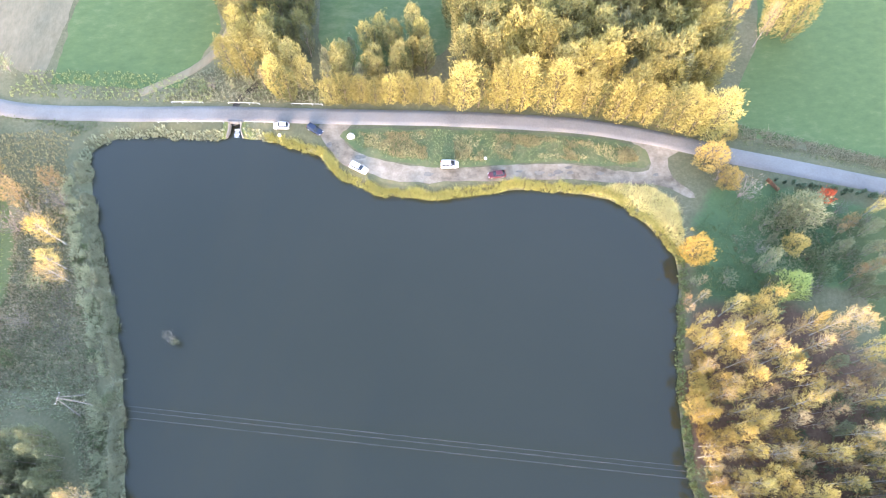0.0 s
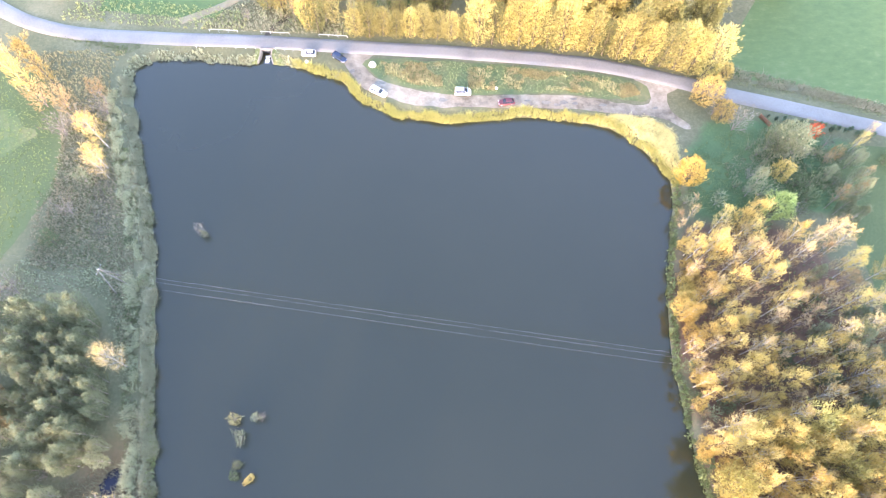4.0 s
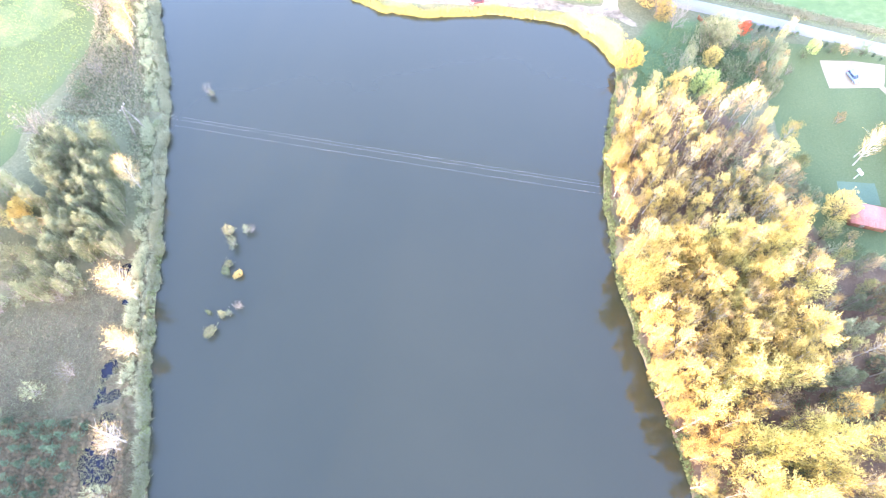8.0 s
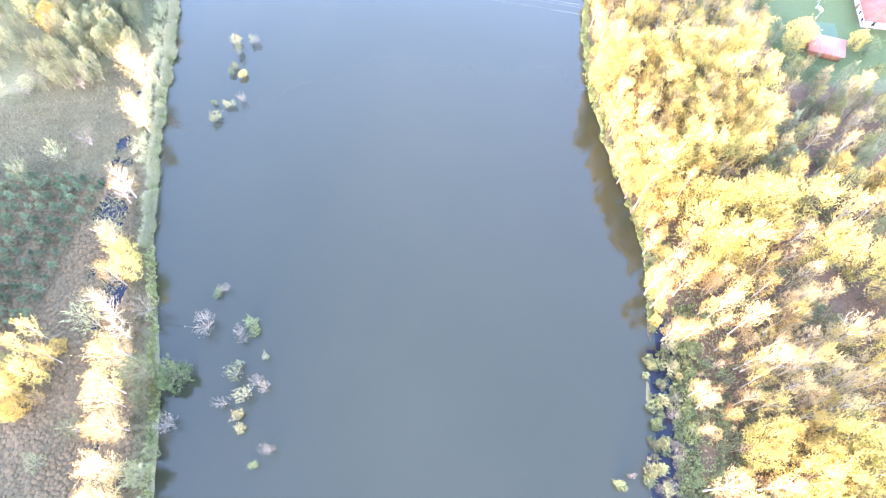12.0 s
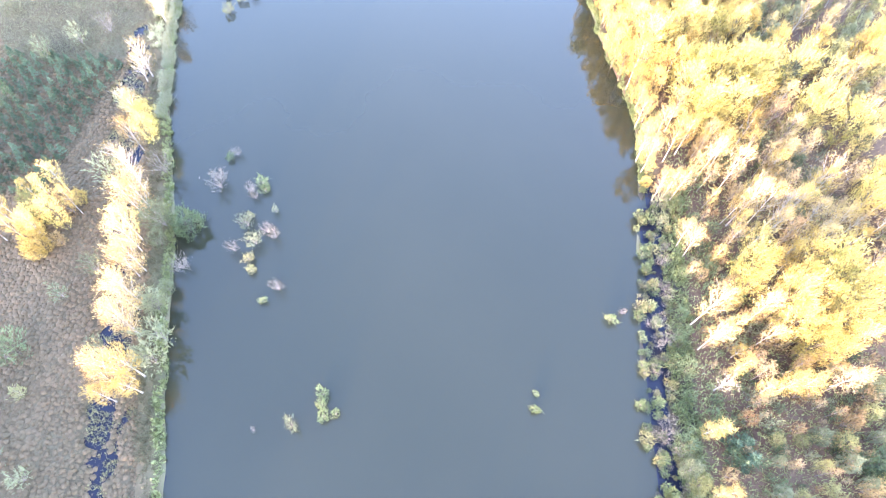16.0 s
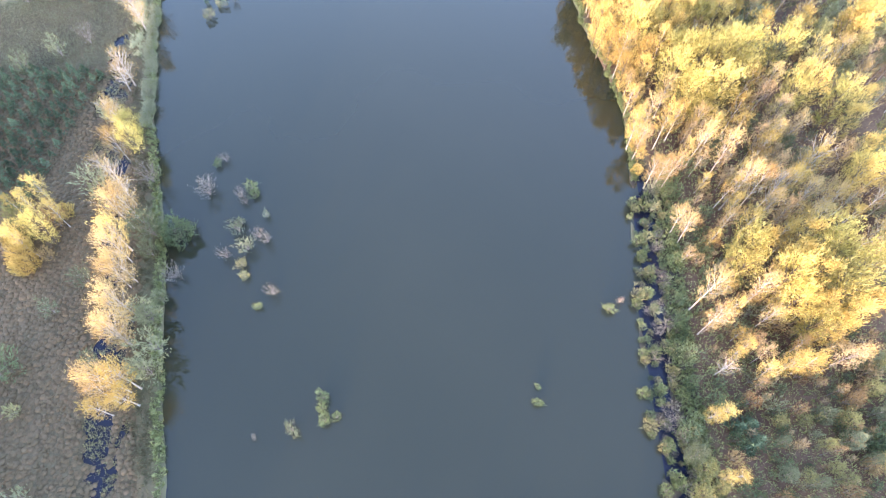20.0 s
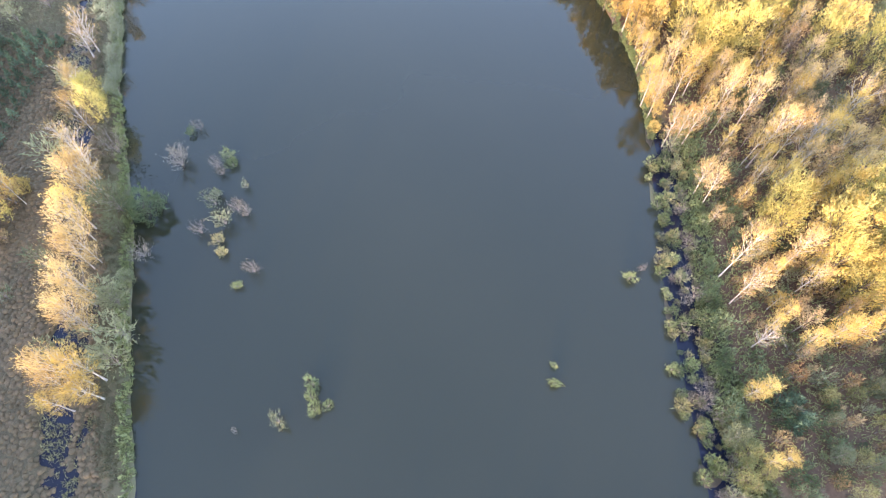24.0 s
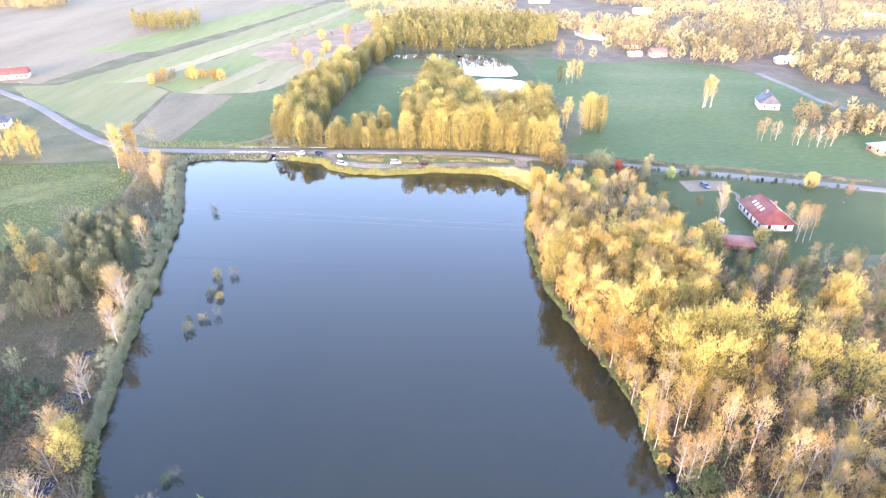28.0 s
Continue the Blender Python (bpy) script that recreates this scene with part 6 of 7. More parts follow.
stuff("tussocks", np.c_[p, np.full(len(p), -0.08)], 0.5, 0.7, 8, 0.14, M["marshleaf"], "green tussocks standing in the marsh pools", 0.3)


meadow([(-95, 52), (-88, 60), (-82, 66), (-80, 58), (-84, 48), (-90, 34), (-94, 36)], 0.9, 0.6, 0.6, 7, 0.16, M["dryweed"], "faded weeds by the meadow edge", 0.35)
meadow([(-104, 98), (-84, 97), (-77, 95), (-77, 80), (-84, 62), (-95, 78), (-108, 92)], 0.9, 0.7, 0.5, 7, 0.14, M["straw"], "dry brown weeds in the western corner", 0.3, dry)
meadow([(-104, 103), (-84, 99.6), (-62, 97.6), (-49, 96.4), (-49, 95), (-64, 95.6), (-84, 96)], 0.8, 0.5, 0.5, 7, 0.14, M["weed"], "green verge weeds beside the road", 0.28, dry)
meadow([(-82.5, 61), (-78.5, 61), (-76.5, 41), (-80.5, 41)], 0.8, 0.6, 0.7, 8, 0.14, M["dead"], "strip of dead grey brushwood", 0.3)
meadow([(-17, 91.4), (-14.6, 87.2), (-7, 83.6), (6, 80.8), (21, 80.5), (35, 79.8), (49, 77.4), (54, 78), (53, 82.4), (43, 86), (23, 89), (2, 91.3)], 0.8, 0.4, 0.5, 6, 0.15, M["weed"], "green grass tufts on the grass island", 0.28)


meadow([(-58, -4), (-84, -16), (-100, -24), (-108, -60), (-60, -60), (-56, -30)], 0.75, 0.5, 0.9, 9, 0.14, M["marshgrass"], "faded grey-green sedge in the western marsh", 0.0, lambda x, y: dry(x, y) & (y + 12 * vnoise(x, y, 8, 73) > -42), 0.35)
meadow([(-64, 104.5), (-50, 103.6), (-24, 101.2), (-23, 106), (-40, 112), (-46, 118), (-56, 113)], 0.8, 0.7, 0.55, 8, 0.14, M["dryweed"], "rank weeds between road and wood", 0.3)


meadow([(-62, 1), (-66, 36), (-95, 36), (-99, 22), (-84, 30), (-74, 26), (-66, 4)], 0.85, 0.7, 0.5, 7, 0.16, M["dryweed"], "faded weeds round the western thicket", 0.3, dry)


meadow([(-97, 76), (-108, 90), (-170, 90), (-175, 30), (-112, 14), (-101, 36), (-93, 56)], 0.95, 0.35, 0.6, 6, 0.14, M["grassblade"], "long meadow grass on the west side", 0.0)


meadow([(102, 58), (118, 58), (140, 52), (175, 39), (190, 30), (190, -2), (160, -2), (118, -4), (104, -4), (100, 12), (99, 40)], 0.9, 0.14, 0.8, 6, 0.12, M["lawnblade"], "short lawn grass round the house", 0.0, lambda x, y: ~((x > 114) & (x < 134) & (y > 44) & (y < 56)) & ~((np.abs(x - 129.6) < 7) & (np.abs(y - 20.8) < 10)) & ~((np.abs(x - 112) < 6) & (np.abs(y - 11) < 4)))


def far_wood(name, polys, spacing, height, tones, bark, label, thin=0.0):
    """Woods too far to count: trunks and leaf clumps, the crowns in a few tones."""
    leaves_g, trunks_g = [Geo() for _ in tones], Geo()
    for poly in polys:
        for x, y in scatter(poly, spacing, R, 0.5):
            if vnoise(x, y, spacing * 5, 17) < thin:
                continue
            h, r = height * R.uniform(0.6, 1.2), spacing * R.uniform(0.36, 0.56)
            n = 84
            u = R.normal(size=(n, 3))
            u *= (R.uniform(0.55, 1.0, (n, 1)) ** 0.5) / np.linalg.norm(u, axis=1, keepdims=True)
            u[:, :2] *= r * (1.1 - 0.45 * (u[:, 2:] + 1) / 2)
            at = np.c_[x + u[:, 0], y + u[:, 1], LAND + h * 0.6 + u[:, 2] * h * 0.42]
            k = min(len(tones) - 1, int((0.6 * vnoise(x, y, spacing * 4, 19) + 0.4 * R.random()) * len(tones)))
            leaves_g[k].sprays(at, np.c_[u[:, :2] / r, np.full(n, 0.9)], np.c_[u[:, :2] / r, u[:, 2] + 0.2], 0.95, R, 0.42)
            trunks_g.tube([(x, y, LAND - 0.3), (x, y, LAND + h * 0.8)], [0.14, 0.06], 4, False)
    ob = part(name, trunks_g, bark, None, label)
    for g, tone in zip(leaves_g, tones):
        if g.n:
            part("crowns", g, M[tone], ob)
    return tagged(ob, category="wood", kind="stuff")


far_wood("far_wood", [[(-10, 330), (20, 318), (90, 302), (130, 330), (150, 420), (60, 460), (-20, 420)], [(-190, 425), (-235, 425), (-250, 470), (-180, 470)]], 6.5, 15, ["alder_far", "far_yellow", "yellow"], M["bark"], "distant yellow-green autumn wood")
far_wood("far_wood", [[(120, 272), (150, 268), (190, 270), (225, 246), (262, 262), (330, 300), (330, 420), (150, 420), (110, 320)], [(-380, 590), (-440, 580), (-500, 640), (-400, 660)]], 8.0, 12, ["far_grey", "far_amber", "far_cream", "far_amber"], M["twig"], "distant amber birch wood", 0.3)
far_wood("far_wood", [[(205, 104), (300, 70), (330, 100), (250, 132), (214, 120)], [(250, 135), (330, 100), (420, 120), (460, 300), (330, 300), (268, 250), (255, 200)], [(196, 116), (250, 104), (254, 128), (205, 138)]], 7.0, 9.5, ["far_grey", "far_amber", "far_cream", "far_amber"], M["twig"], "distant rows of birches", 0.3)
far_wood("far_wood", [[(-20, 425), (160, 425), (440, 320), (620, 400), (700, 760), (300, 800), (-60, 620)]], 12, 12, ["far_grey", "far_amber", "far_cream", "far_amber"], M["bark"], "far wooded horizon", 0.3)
# Out of view: added to keep the low sun off the west bank and dam.
far_wood("far_wood", [[(-40, -172), (-52, -150), (-74, -148), (-104, -156), (-104, -330), (-60, -330), (-46, -250), (-36, -210)], [(-30, -262), (60, -262), (60, -300), (-40, -300)]], 6.5, 15, ["alder_far"], M["bark"], "unseen wood added south-west of the pond to cast shade")

# Never in view; its height is set by how much of the thicket it shades.
far_wood("far_wood", [[(-106, -158), (-150, -170), (-230, -200), (-260, -330), (-106, -330)]], 7.5, 27, ["alder_far"], M["bark"], "unseen tall wood added to shade the western marsh and thicket")
# Unseen sun blocker: leaves the eastern undergrowth shaded and the crowns lit.
far_wood("far_wood", [[(58, -162), (150, -158), (160, -200), (60, -196)]], 5.0, 13.0, ["alder_far"], M["bark"], "unseen wood added in the south to shade the eastern undergrowth")
far_wood("far_wood", [[(-2, 307), (50, 301), (52, 306), (-2, 313)]], 3.6, 17, ["alder_far"], M["bark"], "row of trees on the far dyke")
# ---- vehicles on the dam ----
def car(x, y, heading, paint, label, length=4.3, width=1.75, height=1.48, estate=False, bonnet=0.27, z=LAND + 0.06):
    """A parked car; heading: degrees from +x to which its nose points."""
    ob = thing("car", label, "car", "cars parked on the dam", pose(x, y, z, 0, 0, heading))
    L, W, H = length / 2, width / 2, height
    belt = H * 0.60
    g = Geo()
    secs = []
    for f, zb, zt, w in ((-1, 0.42, 0.62, 0.80), (-0.97, 0.26, 0.78, 0.93), (-0.85, 0.22, belt * 0.99, 0.99), (-0.4, 0.2, belt, 1.0), (0.2, 0.2, belt, 1.0), (1 - bonnet * 2, 0.2, belt * 0.98, 0.99), (0.82, 0.22, belt * 0.86, 0.96), (0.95, 0.26, belt * 0.74, 0.88), (1, 0.36, belt * 0.6, 0.74)):
        xx, ww = f * L, w * W
        secs.append([(xx, -ww * 0.93, zb), (xx, -ww, (zb + zt) / 2), (xx, -ww * 0.95, zt * 0.97), (xx, -ww * 0.80, zt), (xx, ww * 0.80, zt), (xx, ww * 0.95, zt * 0.97), (xx, ww, (zb + zt) / 2), (xx, ww * 0.93, zb)])
    part("body", g.loft(secs), paint, ob, smooth=False)
    r0, r1 = (-0.93, -0.86) if estate else (-0.88, -0.62)
    f0, f1 = 1 - bonnet * 2 - 0.02, 0.12
    def ring(xx, zz, w):
        return [(xx * L, -w * W, zz), (xx * L, w * W, zz)]
    cab = Geo()
    low = [(r0 * L, -0.88 * W), (f0 * L, -0.88 * W), (f0 * L, 0.88 * W), (r0 * L, 0.88 * W)]
    top = [(r1 * L, -0.70 * W), (f1 * L, -0.70 * W), (f1 * L, 0.70 * W), (r1 * L, 0.70 * W)]
    cab.loft([[(a, b, belt - 0.02) for a, b in low], [(a, b, H - 0.05) for a, b in top]])
    part("glazing", cab, M["glass"], ob, "dark tinted glazing")
    roof = Geo().loft([[(a * 1.01, b * 1.03, H - 0.06) for a, b in top], [(a * 1.0, b * 1.0, H - 0.02) for a, b in top], [(a * 0.92, b * 0.85, H) for a, b in top]])
    pill = roof
    for (ax, ay), (bx, by) in zip(low, top):
        pill.tube([(ax, ay * 1.005, belt - 0.03), (bx, by * 1.01, H - 0.04)], 0.045, 4)
    for q in (0.38, 0.68):
        for sgn in (-1, 1):
            a0, b0 = (r0 + (f0 - r0) * q) * L, (r1 + (f1 - r1) * q) * L
            pill.tube([(a0, sgn * 0.885 * W, belt - 0.03), (b0, sgn * 0.705 * W, H - 0.04)], 0.035, 4)
    part("roof", roof, paint, ob)
    for fx in (-0.62, 0.62):
        for sgn in (-1, 1):
            tyre = part("wheel", Geo().tube([(fx * L, sgn * (W - 0.20), 0.31), (fx * L, sgn * (W + 0.01), 0.31)], 0.31, 16), M["tyre"], ob)
            part("rim", Geo().tube([(fx * L, sgn * (W - 0.02), 0.31), (fx * L, sgn * (W + 0.025), 0.31)], 0.19, 12), M["rim"], tyre)
    for sgn in (-1, 1):
        part("headlight", Geo().box(L * 0.955, sgn * W * 0.62, belt * 0.62, 0.14, 0.34, 0.13), M["lamp_white"], ob)
        part("tail_light", Geo().box(-L * 0.975, sgn * W * 0.76, belt * 0.78, 0.1, 0.2, 0.26), M["lamp_red"], ob)
        part("mirror", Geo().box(f0 * L - 0.12, sgn * (W + 0.09), belt, 0.12, 0.2, 0.13), paint, ob)
    return ob


PAINT = {"white": plain("white_car_paint", (0.58, 0.59, 0.60), 0.25, vary=0.03), "blue": plain("blue_car_paint", (0.012, 0.02, 0.045), 0.25), "red": plain("red_car_paint", (0.075, 0.012, 0.016), 0.3), "navy": plain("slate_blue_car_paint", (0.12, 0.17, 0.26), 0.25), "silver": plain("silver_car_paint", (0.55, 0.57, 0.6), 0.28, 0.4)}
car(-33.5, 94.6, 176, PAINT["white"], "small white hatchback beside the road", 3.9, 1.7, 1.5)
car(-25.2, 93.0, -38, PAINT["blue"], "dark blue estate car turning off the road", 4.3, 1.75, 1.46, True)
car(-14.6, 81.2, -33, PAINT["white"], "white estate car on the gravel lay-by", 4.7, 1.8, 1.5, True)
car(7.3, 80.5, -3, PAINT["white"], "white delivery van on the gravel lay-by", 4.3, 1.8, 1.85, True, 0.2)
car(18.4, 77.0, 184, PAINT["red"], "dark red car on the gravel lay-by", 4.2, 1.72, 1.46)
car(122.2, 48.5, -74, PAINT["navy"], "blue car on the paved driveway", 4.4, 1.8, 1.5, True, z=LAND + 0.05)

# ---- road furniture, culvert, tent ----
def guard_rail(x0, y0, x1, y1):
    n = 4
    ob = thing("guard_rail", "white painted steel guard rail beside the road", "guard rail", "guard rails along the dam", pose((x0 + x1) / 2, (y0 + y1) / 2, LAND))
    hx, hy = (x1 - x0) / 2, (y1 - y0) / 2
    for k in range(n):
        f = -1 + 2 * k / (n - 1)
        part("post", Geo().tube([(f * hx, f * hy, -0.3), (f * hx, f * hy, 0.78)], 0.03, 8), M["white"], ob)
    for h in (0.78,):
        part("rail", Geo().tube([(-hx, -hy, h), (hx, hy, h)], 0.05, 8), M["white"], ob)


for ends in ((-61.3, 103.7, -53.5, 103.1), (-47.1, 102.6, -39.3, 101.8), (-31.2, 101.2, -23.4, 100.4), (-64, 97.9, -57, 97.5), (-56, 97.4, -48, 96.9), (-42.6, 96.5, -35.5, 95.8)):
    guard_rail(*ends)

culvert = thing("culvert", "concrete sluice with wing walls letting water into the pond", "culvert", at=pose(-45.3, 94.6, 0, 0, 0, -4))
for sgn in (-1, 1):
    part("wing_wall", Geo().loft([[(sgn * 1.35, 2.2, -0.6), (sgn * 1.65, 2.2, -0.6), (sgn * 1.65, 2.2, 1.9), (sgn * 1.35, 2.2, 1.9)], [(sgn * 1.35, 0.2, -0.6), (sgn * 1.65, 0.2, -0.6), (sgn * 1.65, 0.2, 1.5), (sgn * 1.35, 0.2, 1.5)],
                                   [(sgn * 1.9, -1.4, -0.6), (sgn * 2.2, -1.4, -0.6), (sgn * 2.2, -1.4, 0.7), (sgn * 1.9, -1.4, 0.7)]]), M["concrete"], culvert)
for sgn in (-1, 1):
    part("embankment", Geo().loft([[(sgn * 1.66, 2.6, -0.7), (sgn * 5.2, 2.6, -0.7), (sgn * 5.2, 2.6, 1.55), (sgn * 1.66, 2.6, 1.62)], [(sgn * 1.66, 0.2, -0.7), (sgn * 5.2, 0.2, -0.7), (sgn * 5.2, 0.2, 1.1), (sgn * 1.66, 0.2, 1.35)],
                                     [(sgn * 2.2, -1.5, -0.7), (sgn * 5.2, -1.9, -0.7), (sgn * 5.2, -1.9, -0.1), (sgn * 2.2, -1.5, 0.3)]]), M["verge"], culvert, "grassy bank beside the sluice", smooth=True)
head = part("head_wall", Geo().box(0, 2.35, 1.25, 3.6, 0.4, 0.7), M["concrete"], culvert)
part("lintel", Geo().box(0, 2.05, 1.55, 3.0, 0.25, 0.3), M["concrete"], head)
part("apron", Geo().box(0, 0.8, -0.62, 2.7, 2.8, 0.3), M["mud"], culvert)
# No hole is cut: a near-black box imitates the shaded mouth.
part("mouth_shade", Geo().box(0, 2.4, -0.1, 2.6, 0.3, 1.3), M["glass"], culvert, "black slab standing in for the shade in the culvert mouth")
foam = []
for k in range(9):
    f = k / 8
    foam.append([(0.25 + q * (0.6 + 0.12 * math.sin(k * 1.7)), 1.4 - 2.6 * f, 0.12 - 0.1 * f + 0.05 * math.sin(5 * q + k)) for q in np.linspace(-1, 1, 9)])
part("white_water", Geo().loft(foam, closed=False, cap=False), M["foam"], culvert, "foaming water running over the apron", smooth=True)

tent = thing("shelter_tent", "pale dome shelter tent on the grass", "tent", at=pose(-16.4, 90.6, LAND + 0.04))
rings = [[(1.0 * math.cos(b) * math.cos(q * 6.283 / 14), 0.8 * math.cos(b) * math.sin(q * 6.283 / 14), 1.2 * math.sin(b)) for q in range(14)] for b in np.linspace(0, 1.45, 6)]
part("canopy", Geo().loft(rings), M["tent"], tent, smooth=True)
part("pole", Geo().tube([(1.02 * math.cos(b), 0, 1.23 * math.sin(b)) for b in np.linspace(0, 3.14, 11)], 0.03, 6), M["steel"], tent)
part("pole", Geo().tube([(0, 1.02 * math.cos(b), 1.23 * math.sin(b)) for b in np.linspace(0, 3.14, 11)], 0.03, 6), M["steel"], tent)


def sack(x, y, s, label):
    ob = thing("sack", label, "bag", at=pose(x, y, LAND + 0.05))
    rr = [[(s * math.cos(b) * math.cos(q * 0.785) * (1 + 0.2 * math.sin(q * 3)), s * math.cos(b) * math.sin(q * 0.785), s * 0.9 * (math.sin(b) + 0.3)) for q in range(8)] for b in np.linspace(-0.3, 1.3, 5)]
    part("cloth", Geo().loft(rr), M["tent"], ob, smooth=True)


sack(-34, 92.2, 0.45, "small white sack on the bank")
sack(16.2, 82, 0.4, "small white sack in the weeds")

# ---- power line over the pond ----
def trestle_pole(x, y, turn, label):
    ob = thing("power_pole", label, "pole", "power line poles", pose(x, y, float(ground_z(np.array([x]), np.array([y]))[0]), 0, 0, turn))
    for fx, fy in ((-0.2, 2.1), (0.2, -2.1), (2.2, 0.3)):
        part("leg", Geo().tube([(fx * 1.05, fy * 1.05, -0.4), (fx * 0.1, fy * 0.06, 9.2)], [0.13, 0.09], 8), M["wood"], ob)
    part("cross_arm", Geo().box(0, 0, 8.75, 0.14, 2.4, 0.14), M["wood"], ob)
    for q in (-1.05, 0, 1.05):
        part("insulator", Geo().tube([(0, q, 8.85), (0, q, 9.1)], [0.07, 0.05], 8), M["white"], ob)
    return ob


P0, P1, P2 = (-72.0, 29.7), (84, 1.4), (-150, 46)
trestle_pole(*P0, -10, "timber trestle power pole on the west bank")
trestle_pole(*P1, 170, "timber trestle power pole in the wood")
trestle_pole(*P2, -10, "timber trestle power pole in the meadow")
for (ax, ay), (bx, by), sag in ((P0, P1, 0.35), (P2, P0, 0.5)):
    for off, high in ((0.0, 9.45), (-0.85, 9.4), (-2.05, 8.4)):
        pts = [(ax + (bx - ax) * f, ay + (by - ay) * f + off, high - 4 * sag * f * (1 - f)) for f in np.linspace(0, 1, 33)]
        ob = part("power_cable", Geo().tube(pts, 0.009, 5), M["wire"], None, "thin pale overhead cable spanning the pond")
        tagged(ob, category="cable", group="power line cables")

# ---- houses ----
def window(parent, x, y, z, w, h, turn):
    """A window set on a wall whose outside faces the heading turn."""
    c, s = math.cos(radians(turn)), math.sin(radians(turn))
    fr = part("window", Geo().box(x + c * 0.02, y + s * 0.02, z, 0.10, w + 0.16, h + 0.16, turn), M["white"], parent)
    part("pane", Geo().box(x + c * 0.06, y + s * 0.06, z + 0.08, 0.06, w, h, turn), M["glass"], fr)
    part("sill", Geo().box(x + c * 0.1, y + s * 0.1, z - 0.05, 0.2, w + 0.3, 0.06, turn), M["concrete"], fr)


def house(name, label, x, y, turn, lx, ly, wall_h, roof_h, wall, roof, hip=0.0, eave=0.55, windows=True, skylights=0, chimney=True, gable=None):
    """A house with its ridge along its own x; hip: how far the ridge stands back from the ends."""
    ob = thing(name, label, "house", at=pose(x, y, LAND, 0, 0, turn))
    wl = Geo()
    t = 0.3
    for sx, sy, bx, by in ((0, ly / 2 - t / 2, lx, t), (0, -ly / 2 + t / 2, lx, t), (lx / 2 - t / 2, 0, t, ly - 2 * t), (-lx / 2 + t / 2, 0, t, ly - 2 * t)):
        part("wall", Geo().box(sx, sy, -0.2, bx, by, wall_h + 0.2), wall, ob)
    part("plinth", Geo().box(0, 0, -0.2, lx + 0.1, ly + 0.1, 0.5), M["concrete"], ob)
    X, Y, z0, z1 = lx / 2 + eave, ly / 2 + eave, wall_h - 0.12, wall_h + roof_h
    rg = Geo()
    rx = lx / 2 + eave - hip
    lowr = [(-X, -Y), (X, -Y), (X, Y), (-X, Y)]
    v = [(a, b, z0) for a, b in lowr] + [(a, b, z0 + 0.14) for a, b in lowr] + [(-rx, 0, z1), (rx, 0, z1)]
    rg.add(v, [(0, 3, 2, 1), (0, 1, 5, 4), (1, 2, 6, 5), (2, 3, 7, 6), (3, 0, 4, 7), (4, 5, 9, 8), (6, 7, 8, 9)])
    rg.add([v[5], v[6], v[9], v[4], v[7], v[8]], [(0, 1, 2), (4, 3, 5)])
    rf = part("roof", rg, roof, ob)
    part("ridge", Geo().tube([(-rx, 0, z1), (rx, 0, z1)], 0.12, 6), roof, rf)
    for sgn in (-1, 1):
        part("gutter", Geo().tube([(-X, sgn * (Y + 0.05), z0 + 0.08), (X, sgn * (Y + 0.05), z0 + 0.08)], 0.07, 6), M["steel"], rf)
    if hip < 0.6 and gable:
        for sgn in (-1, 1):
            gg = Geo().add([(sgn * (lx / 2), -ly / 2, wall_h), (sgn * (lx / 2), ly / 2, wall_h), (sgn * (lx / 2), 0, wall_h + roof_h * ly / (ly + 2 * eave) - 0.1), (sgn * (lx / 2 - 0.3), 0, wall_h + roof_h * 0.8)], [(0, 1, 2), (0, 1, 3)])
            part("gable", gg, wall, ob)
            window(ob, sgn * lx / 2, 0, wall_h + 0.4, 1.2, 1.2, 0 if sgn > 0 else 180)
    if chimney:
        part("chimney", Geo().box(lx * 0.12, ly * 0.1, z1 - 0.9, 0.7, 0.7, 1.7), M["brick"], rf)
    for k in range(skylights):
        f = -0.62 + 1.0 * k / max(1, skylights - 1)
        for sgn in (1, -1)[:2]:
            yy, zz = sgn * Y * 0.5, z0 + 0.14 + (z1 - z0 - 0.14) * 0.5
            sl = math.atan2(z1 - z0 - 0.14, Y)
            ux, uz = math.cos(sl), math.sin(sl)
            a = Vector((f * rx, yy, zz + 0.06))
            pts = [(a.x + p * 0.42, a.y - sgn * q * ux * 0.65, a.z + q * uz * 0.65 + h) for h in (-0.06, 0.05) for p, q in ((-1, -1), (1, -1), (1, 1), (-1, 1))]
            part("skylight", Geo().add(pts, [(0, 3, 2, 1), (4, 5, 6, 7), (0, 1, 5, 4), (1, 2, 6, 5), (2, 3, 7, 6), (3, 0, 4, 7)]), M["lamp_white"], rf, "bright white skylight")
    if windows:
        n = max(2, int(lx / 2.6))
        for k in range(n):
            f = -lx / 2 + lx * (k + 0.5) / n
            for sgn in (-1, 1):
                if k == n // 2 and sgn < 0:
                    dr = part("door", Geo().box(f, sgn * ly / 2, 0.1, 1.0, 0.14, 2.05), M["plank"], ob)
                    part("handle", Geo().box(f + 0.38, sgn * (ly / 2 + 0.09), 1.05, 0.05, 0.08, 0.16), M["steel"], dr)
                else:
                    window(ob, f, sgn * ly / 2, 1.0, 0.9, 1.35, 90 * sgn)
        for sgn in (-1, 1):
            for q in (-0.25, 0.25):
                window(ob, sgn * lx / 2, q * ly, 1.0, 0.9, 1.35, 0 if sgn > 0 else 180)
    return ob


house("red_roofed_house", "white bungalow with a red hipped roof and skylights", 129.6, 20.8, -95, 17.0, 10.0, 2.9, 4.0, M["render_white"], M["roof_red"], 3.2, 0.7, skylights=4)
house("white_house", "white two-storey house with a dark gable roof", 200.5, 148.5, 74, 11, 9.5, 3.2, 4.8, M["render_white"], M["roof_dark"], 0.0, 0.5, gable=True)
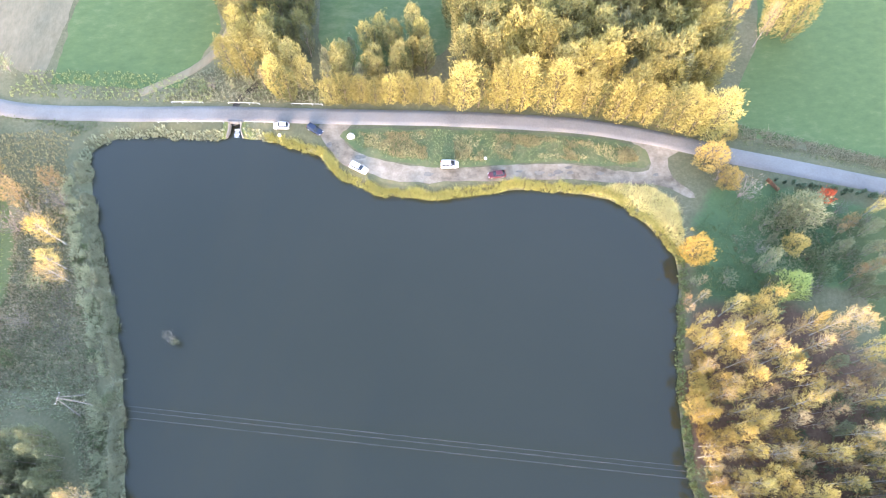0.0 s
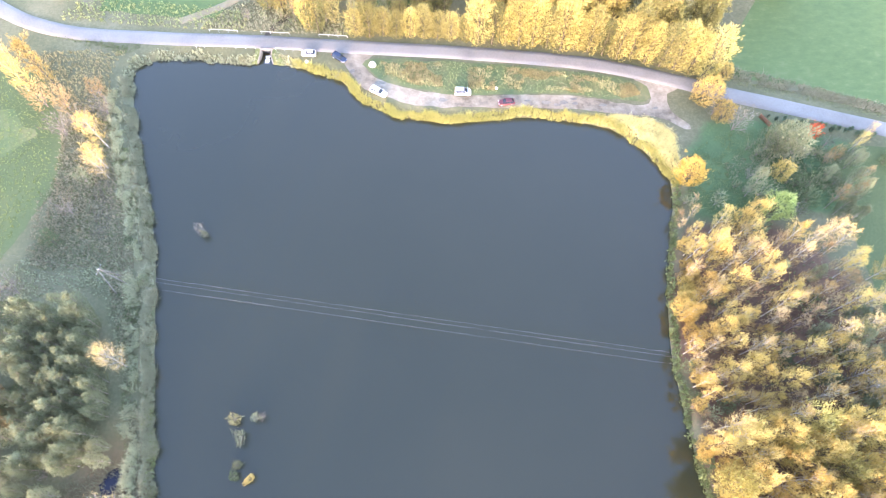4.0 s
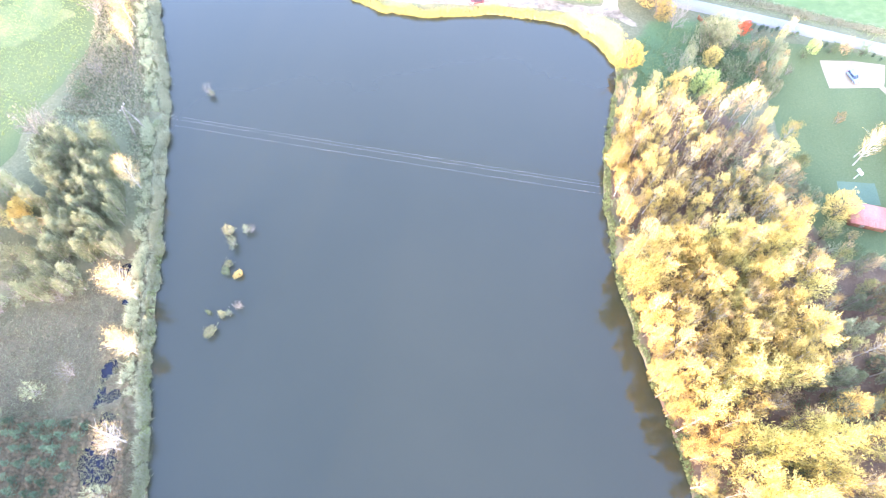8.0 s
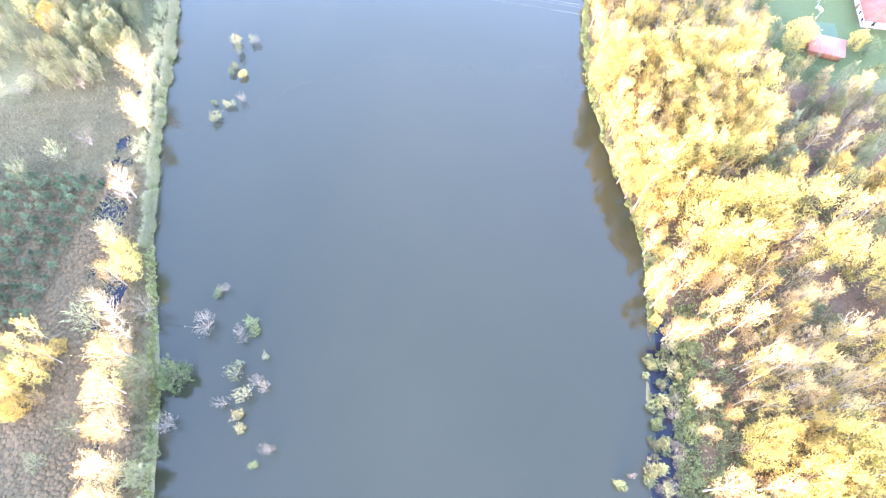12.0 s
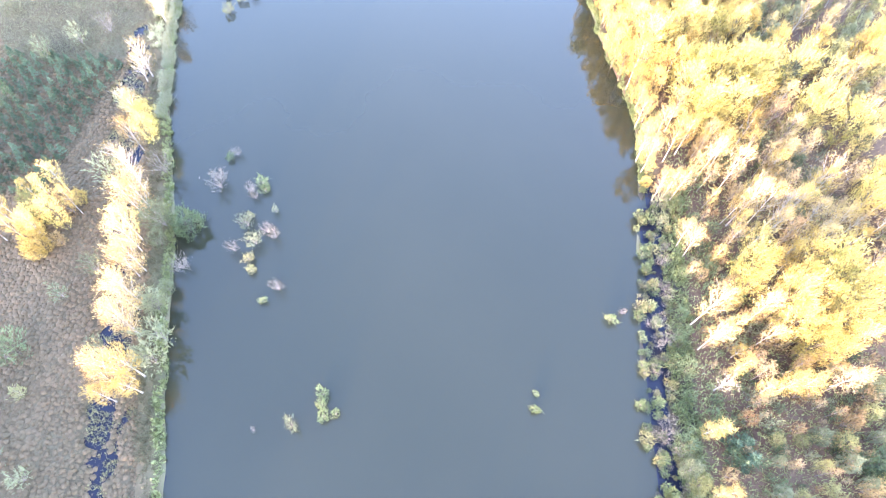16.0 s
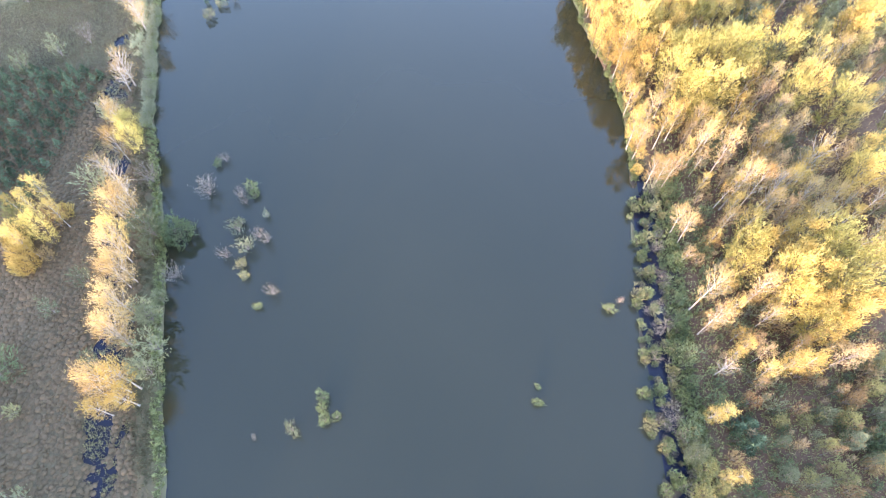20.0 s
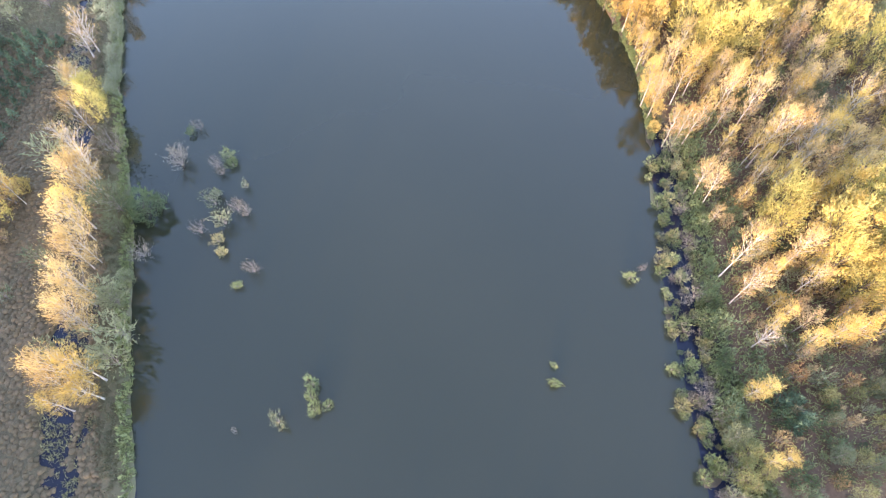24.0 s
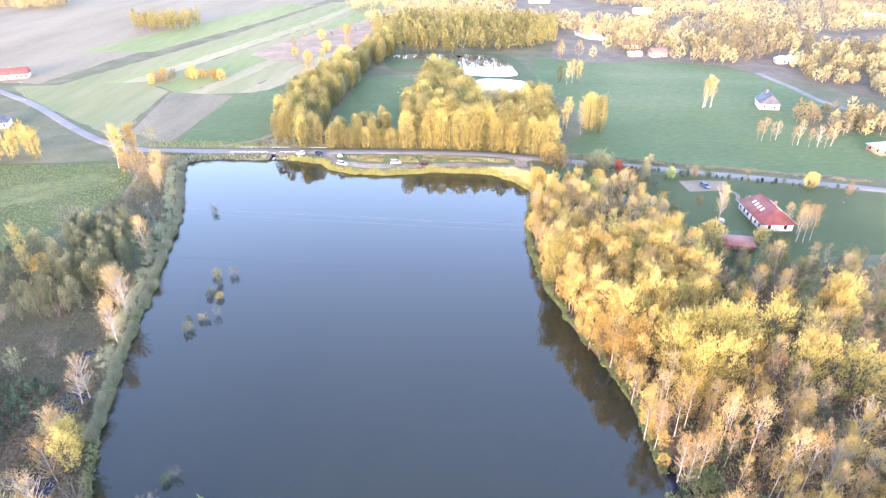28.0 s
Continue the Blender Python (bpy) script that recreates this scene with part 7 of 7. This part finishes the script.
house("brick_house", "unfinished house of raw hollow brick with pale roof slab", 214, 79.5, 8, 11, 8, 2.9, 0.6, M["brick"], M["roof_grey"], 0.0, 0.5, chimney=False)
house("farmhouse", "long low house with a red roof", -243, 248, 20, 26, 9, 3.0, 3.2, M["render_white"], M["roof_red"], 0.0, 0.5, gable=True)
house("farmhouse", "house with a slate blue roof", -190, 143, 18, 16, 9, 3.0, 2.6, M["render_white"], M["roof_dark"], 1.5, 0.5)
house("farmhouse", "white house at the edge of the wood", 270, 250, -10, 14, 8, 2.8, 2.2, M["render_white"], M["roof_grey"], 2.0, 0.5)
house("farmhouse", "cream house with a pale gable behind the meadow", 192, 280, 5, 11, 8, 3.0, 3.6, M["render_cream"], M["roof_brown"], 0.0, 0.5, gable=True)
house("farmhouse", "low cream outbuilding behind the meadow", 176, 282, 3, 9, 6, 2.4, 1.2, M["render_cream"], M["roof_grey"], 0.0, 0.4)
house("farmhouse", "red-roofed house among trees", 171, 386, -6, 14, 9, 3.0, 3.6, M["render_cream"], M["roof_red"], 0.0, 0.5, gable=True)
house("farmhouse", "house with a brown roof among trees", 184, 312, -4, 12, 8, 3.0, 3.0, M["render_cream"], M["roof_brown"], 0.0, 0.5, gable=True)
house("farmhouse", "white building among distant trees", 256, 490, -4, 18, 10, 3.5, 2.5, M["render_white"], M["roof_grey"], 0.0, 0.5, gable=True)
house("farmhouse", "white building among distant trees", 168, 590, -4, 24, 11, 3.5, 2.5, M["render_white"], M["roof_grey"], 0.0, 0.5, gable=True)
house("farmhouse", "distant white farm building", 460, 430, -20, 22, 10, 3.5, 2.5, M["render_cream"], M["roof_grey"], 0.0, 0.5, gable=True)
patch("pale_yard", [(156, 372), (160, 394), (176, 398), (178, 358), (186, 348), (170, 344), (160, 352)], M["yard"], "bright pale yard between far houses", 0.05, 0.8, 3.0, False)

shed = thing("garden_shed", "brown board shed with a faded red sheet roof", "shed", at=pose(111.4, 3.2, LAND, 0, 0, -14))
for sx, sy, bx, by in ((0, 2.3, 8.2, 0.12), (0, -2.3, 8.2, 0.12), (4.1, 0, 0.12, 4.5), (-4.1, 0, 0.12, 4.5)):
    part("wall", Geo().box(sx, sy, -0.1, bx, by, 2.3), M["plank"], shed)
rf = part("roof", Geo().add([(-4.6, -2.9, 2.1), (4.6, -2.9, 2.1), (4.6, 2.9, 2.75), (-4.6, 2.9, 2.75), (-4.6, -2.9, 2.2), (4.6, -2.9, 2.2), (4.6, 2.9, 2.85), (-4.6, 2.9, 2.85)],
                            [(0, 3, 2, 1), (4, 5, 6, 7), (0, 1, 5, 4), (1, 2, 6, 5), (2, 3, 7, 6), (3, 0, 4, 7)]), M["roof_pink"], shed)
for k in range(13):
    xx = -4.5 + k * 0.75
    part("roof_rib", Geo().tube([(xx, -2.9, 2.22), (xx, 2.9, 2.87)], 0.035, 4), M["roof_pink"], rf)
dr = part("door", Geo().box(-1.2, -2.38, 0.0, 1.0, 0.08, 1.95), M["wood"], shed)
part("handle", Geo().box(-0.85, -2.45, 0.95, 0.05, 0.06, 0.16), M["steel"], dr)

hoop = thing("basketball_hoop", "basketball hoop with a white backboard on a pole", "basketball hoop", at=pose(112.6, 15.4, LAND, 0, 0, 200))
part("pole", Geo().tube([(0, 0, -0.3), (0, 0, 2.8), (0.6, 0, 3.3)], 0.07, 8), M["steel"], hoop)
part("backboard", Geo().box(0.65, 0, 2.8, 0.06, 1.8, 1.1), M["white"], hoop)
part("ring", Geo().tube([(0.95 + 0.23 * math.cos(q), 0.23 * math.sin(q), 3.0) for q in np.linspace(0, 6.283, 15)], 0.02, 5), PAINT["red"], hoop)

swing = thing("garden_swing", "blue-grey garden swing frame", "swing", at=pose(163.5, 31, LAND, 0, 0, 15))
for sx in (-1.3, 1.3):
    for sy in (-0.9, 0.9):
        part("leg", Geo().tube([(sx * 1.1, sy, -0.1), (sx, 0, 2.4)], 0.06, 6), M["roof_dark"], swing)
part("cross_bar", Geo().tube([(-1.4, 0, 2.4), (1.4, 0, 2.4)], 0.06, 6), M["roof_dark"], swing)
part("seat", Geo().box(0, 0, 0.5, 1.2, 0.4, 0.06), M["wood"], swing)

fence = thing("board_fence", "short brown board fence beside the hedge", "fence", at=pose(84.2, 69.5, LAND, 0, 0, -60))
for k in range(9):
    part("board", Geo().box(-1.7 + k * 0.42, 0, 0, 0.34, 0.05, 1.4), M["plank"], fence)
for h in (0.35, 1.05):
    part("rail", Geo().box(0, 0.06, h, 3.7, 0.06, 0.1), M["wood"], fence)

def pole(x, y, h=9.0):
    ob = thing("utility_pole", "grey concrete utility pole by the road", "pole", "utility poles by the western road", pose(x, y, LAND))
    part("shaft", Geo().tube([(0, 0, -0.3), (0, 0, h)], [0.17, 0.1], 8), M["concrete"], ob)
    part("cross_arm", Geo().box(0, 0, h - 0.6, 1.6, 0.12, 0.12), M["steel"], ob)
    for q in (-0.7, 0, 0.7):
        part("insulator", Geo().tube([(q, 0, h - 0.5), (q, 0, h - 0.25)], 0.05, 6), M["white"], ob)


for x, y in ((-182, 162), (-166, 117), (-147, 105), (-205, 200)):
    pole(x, y)
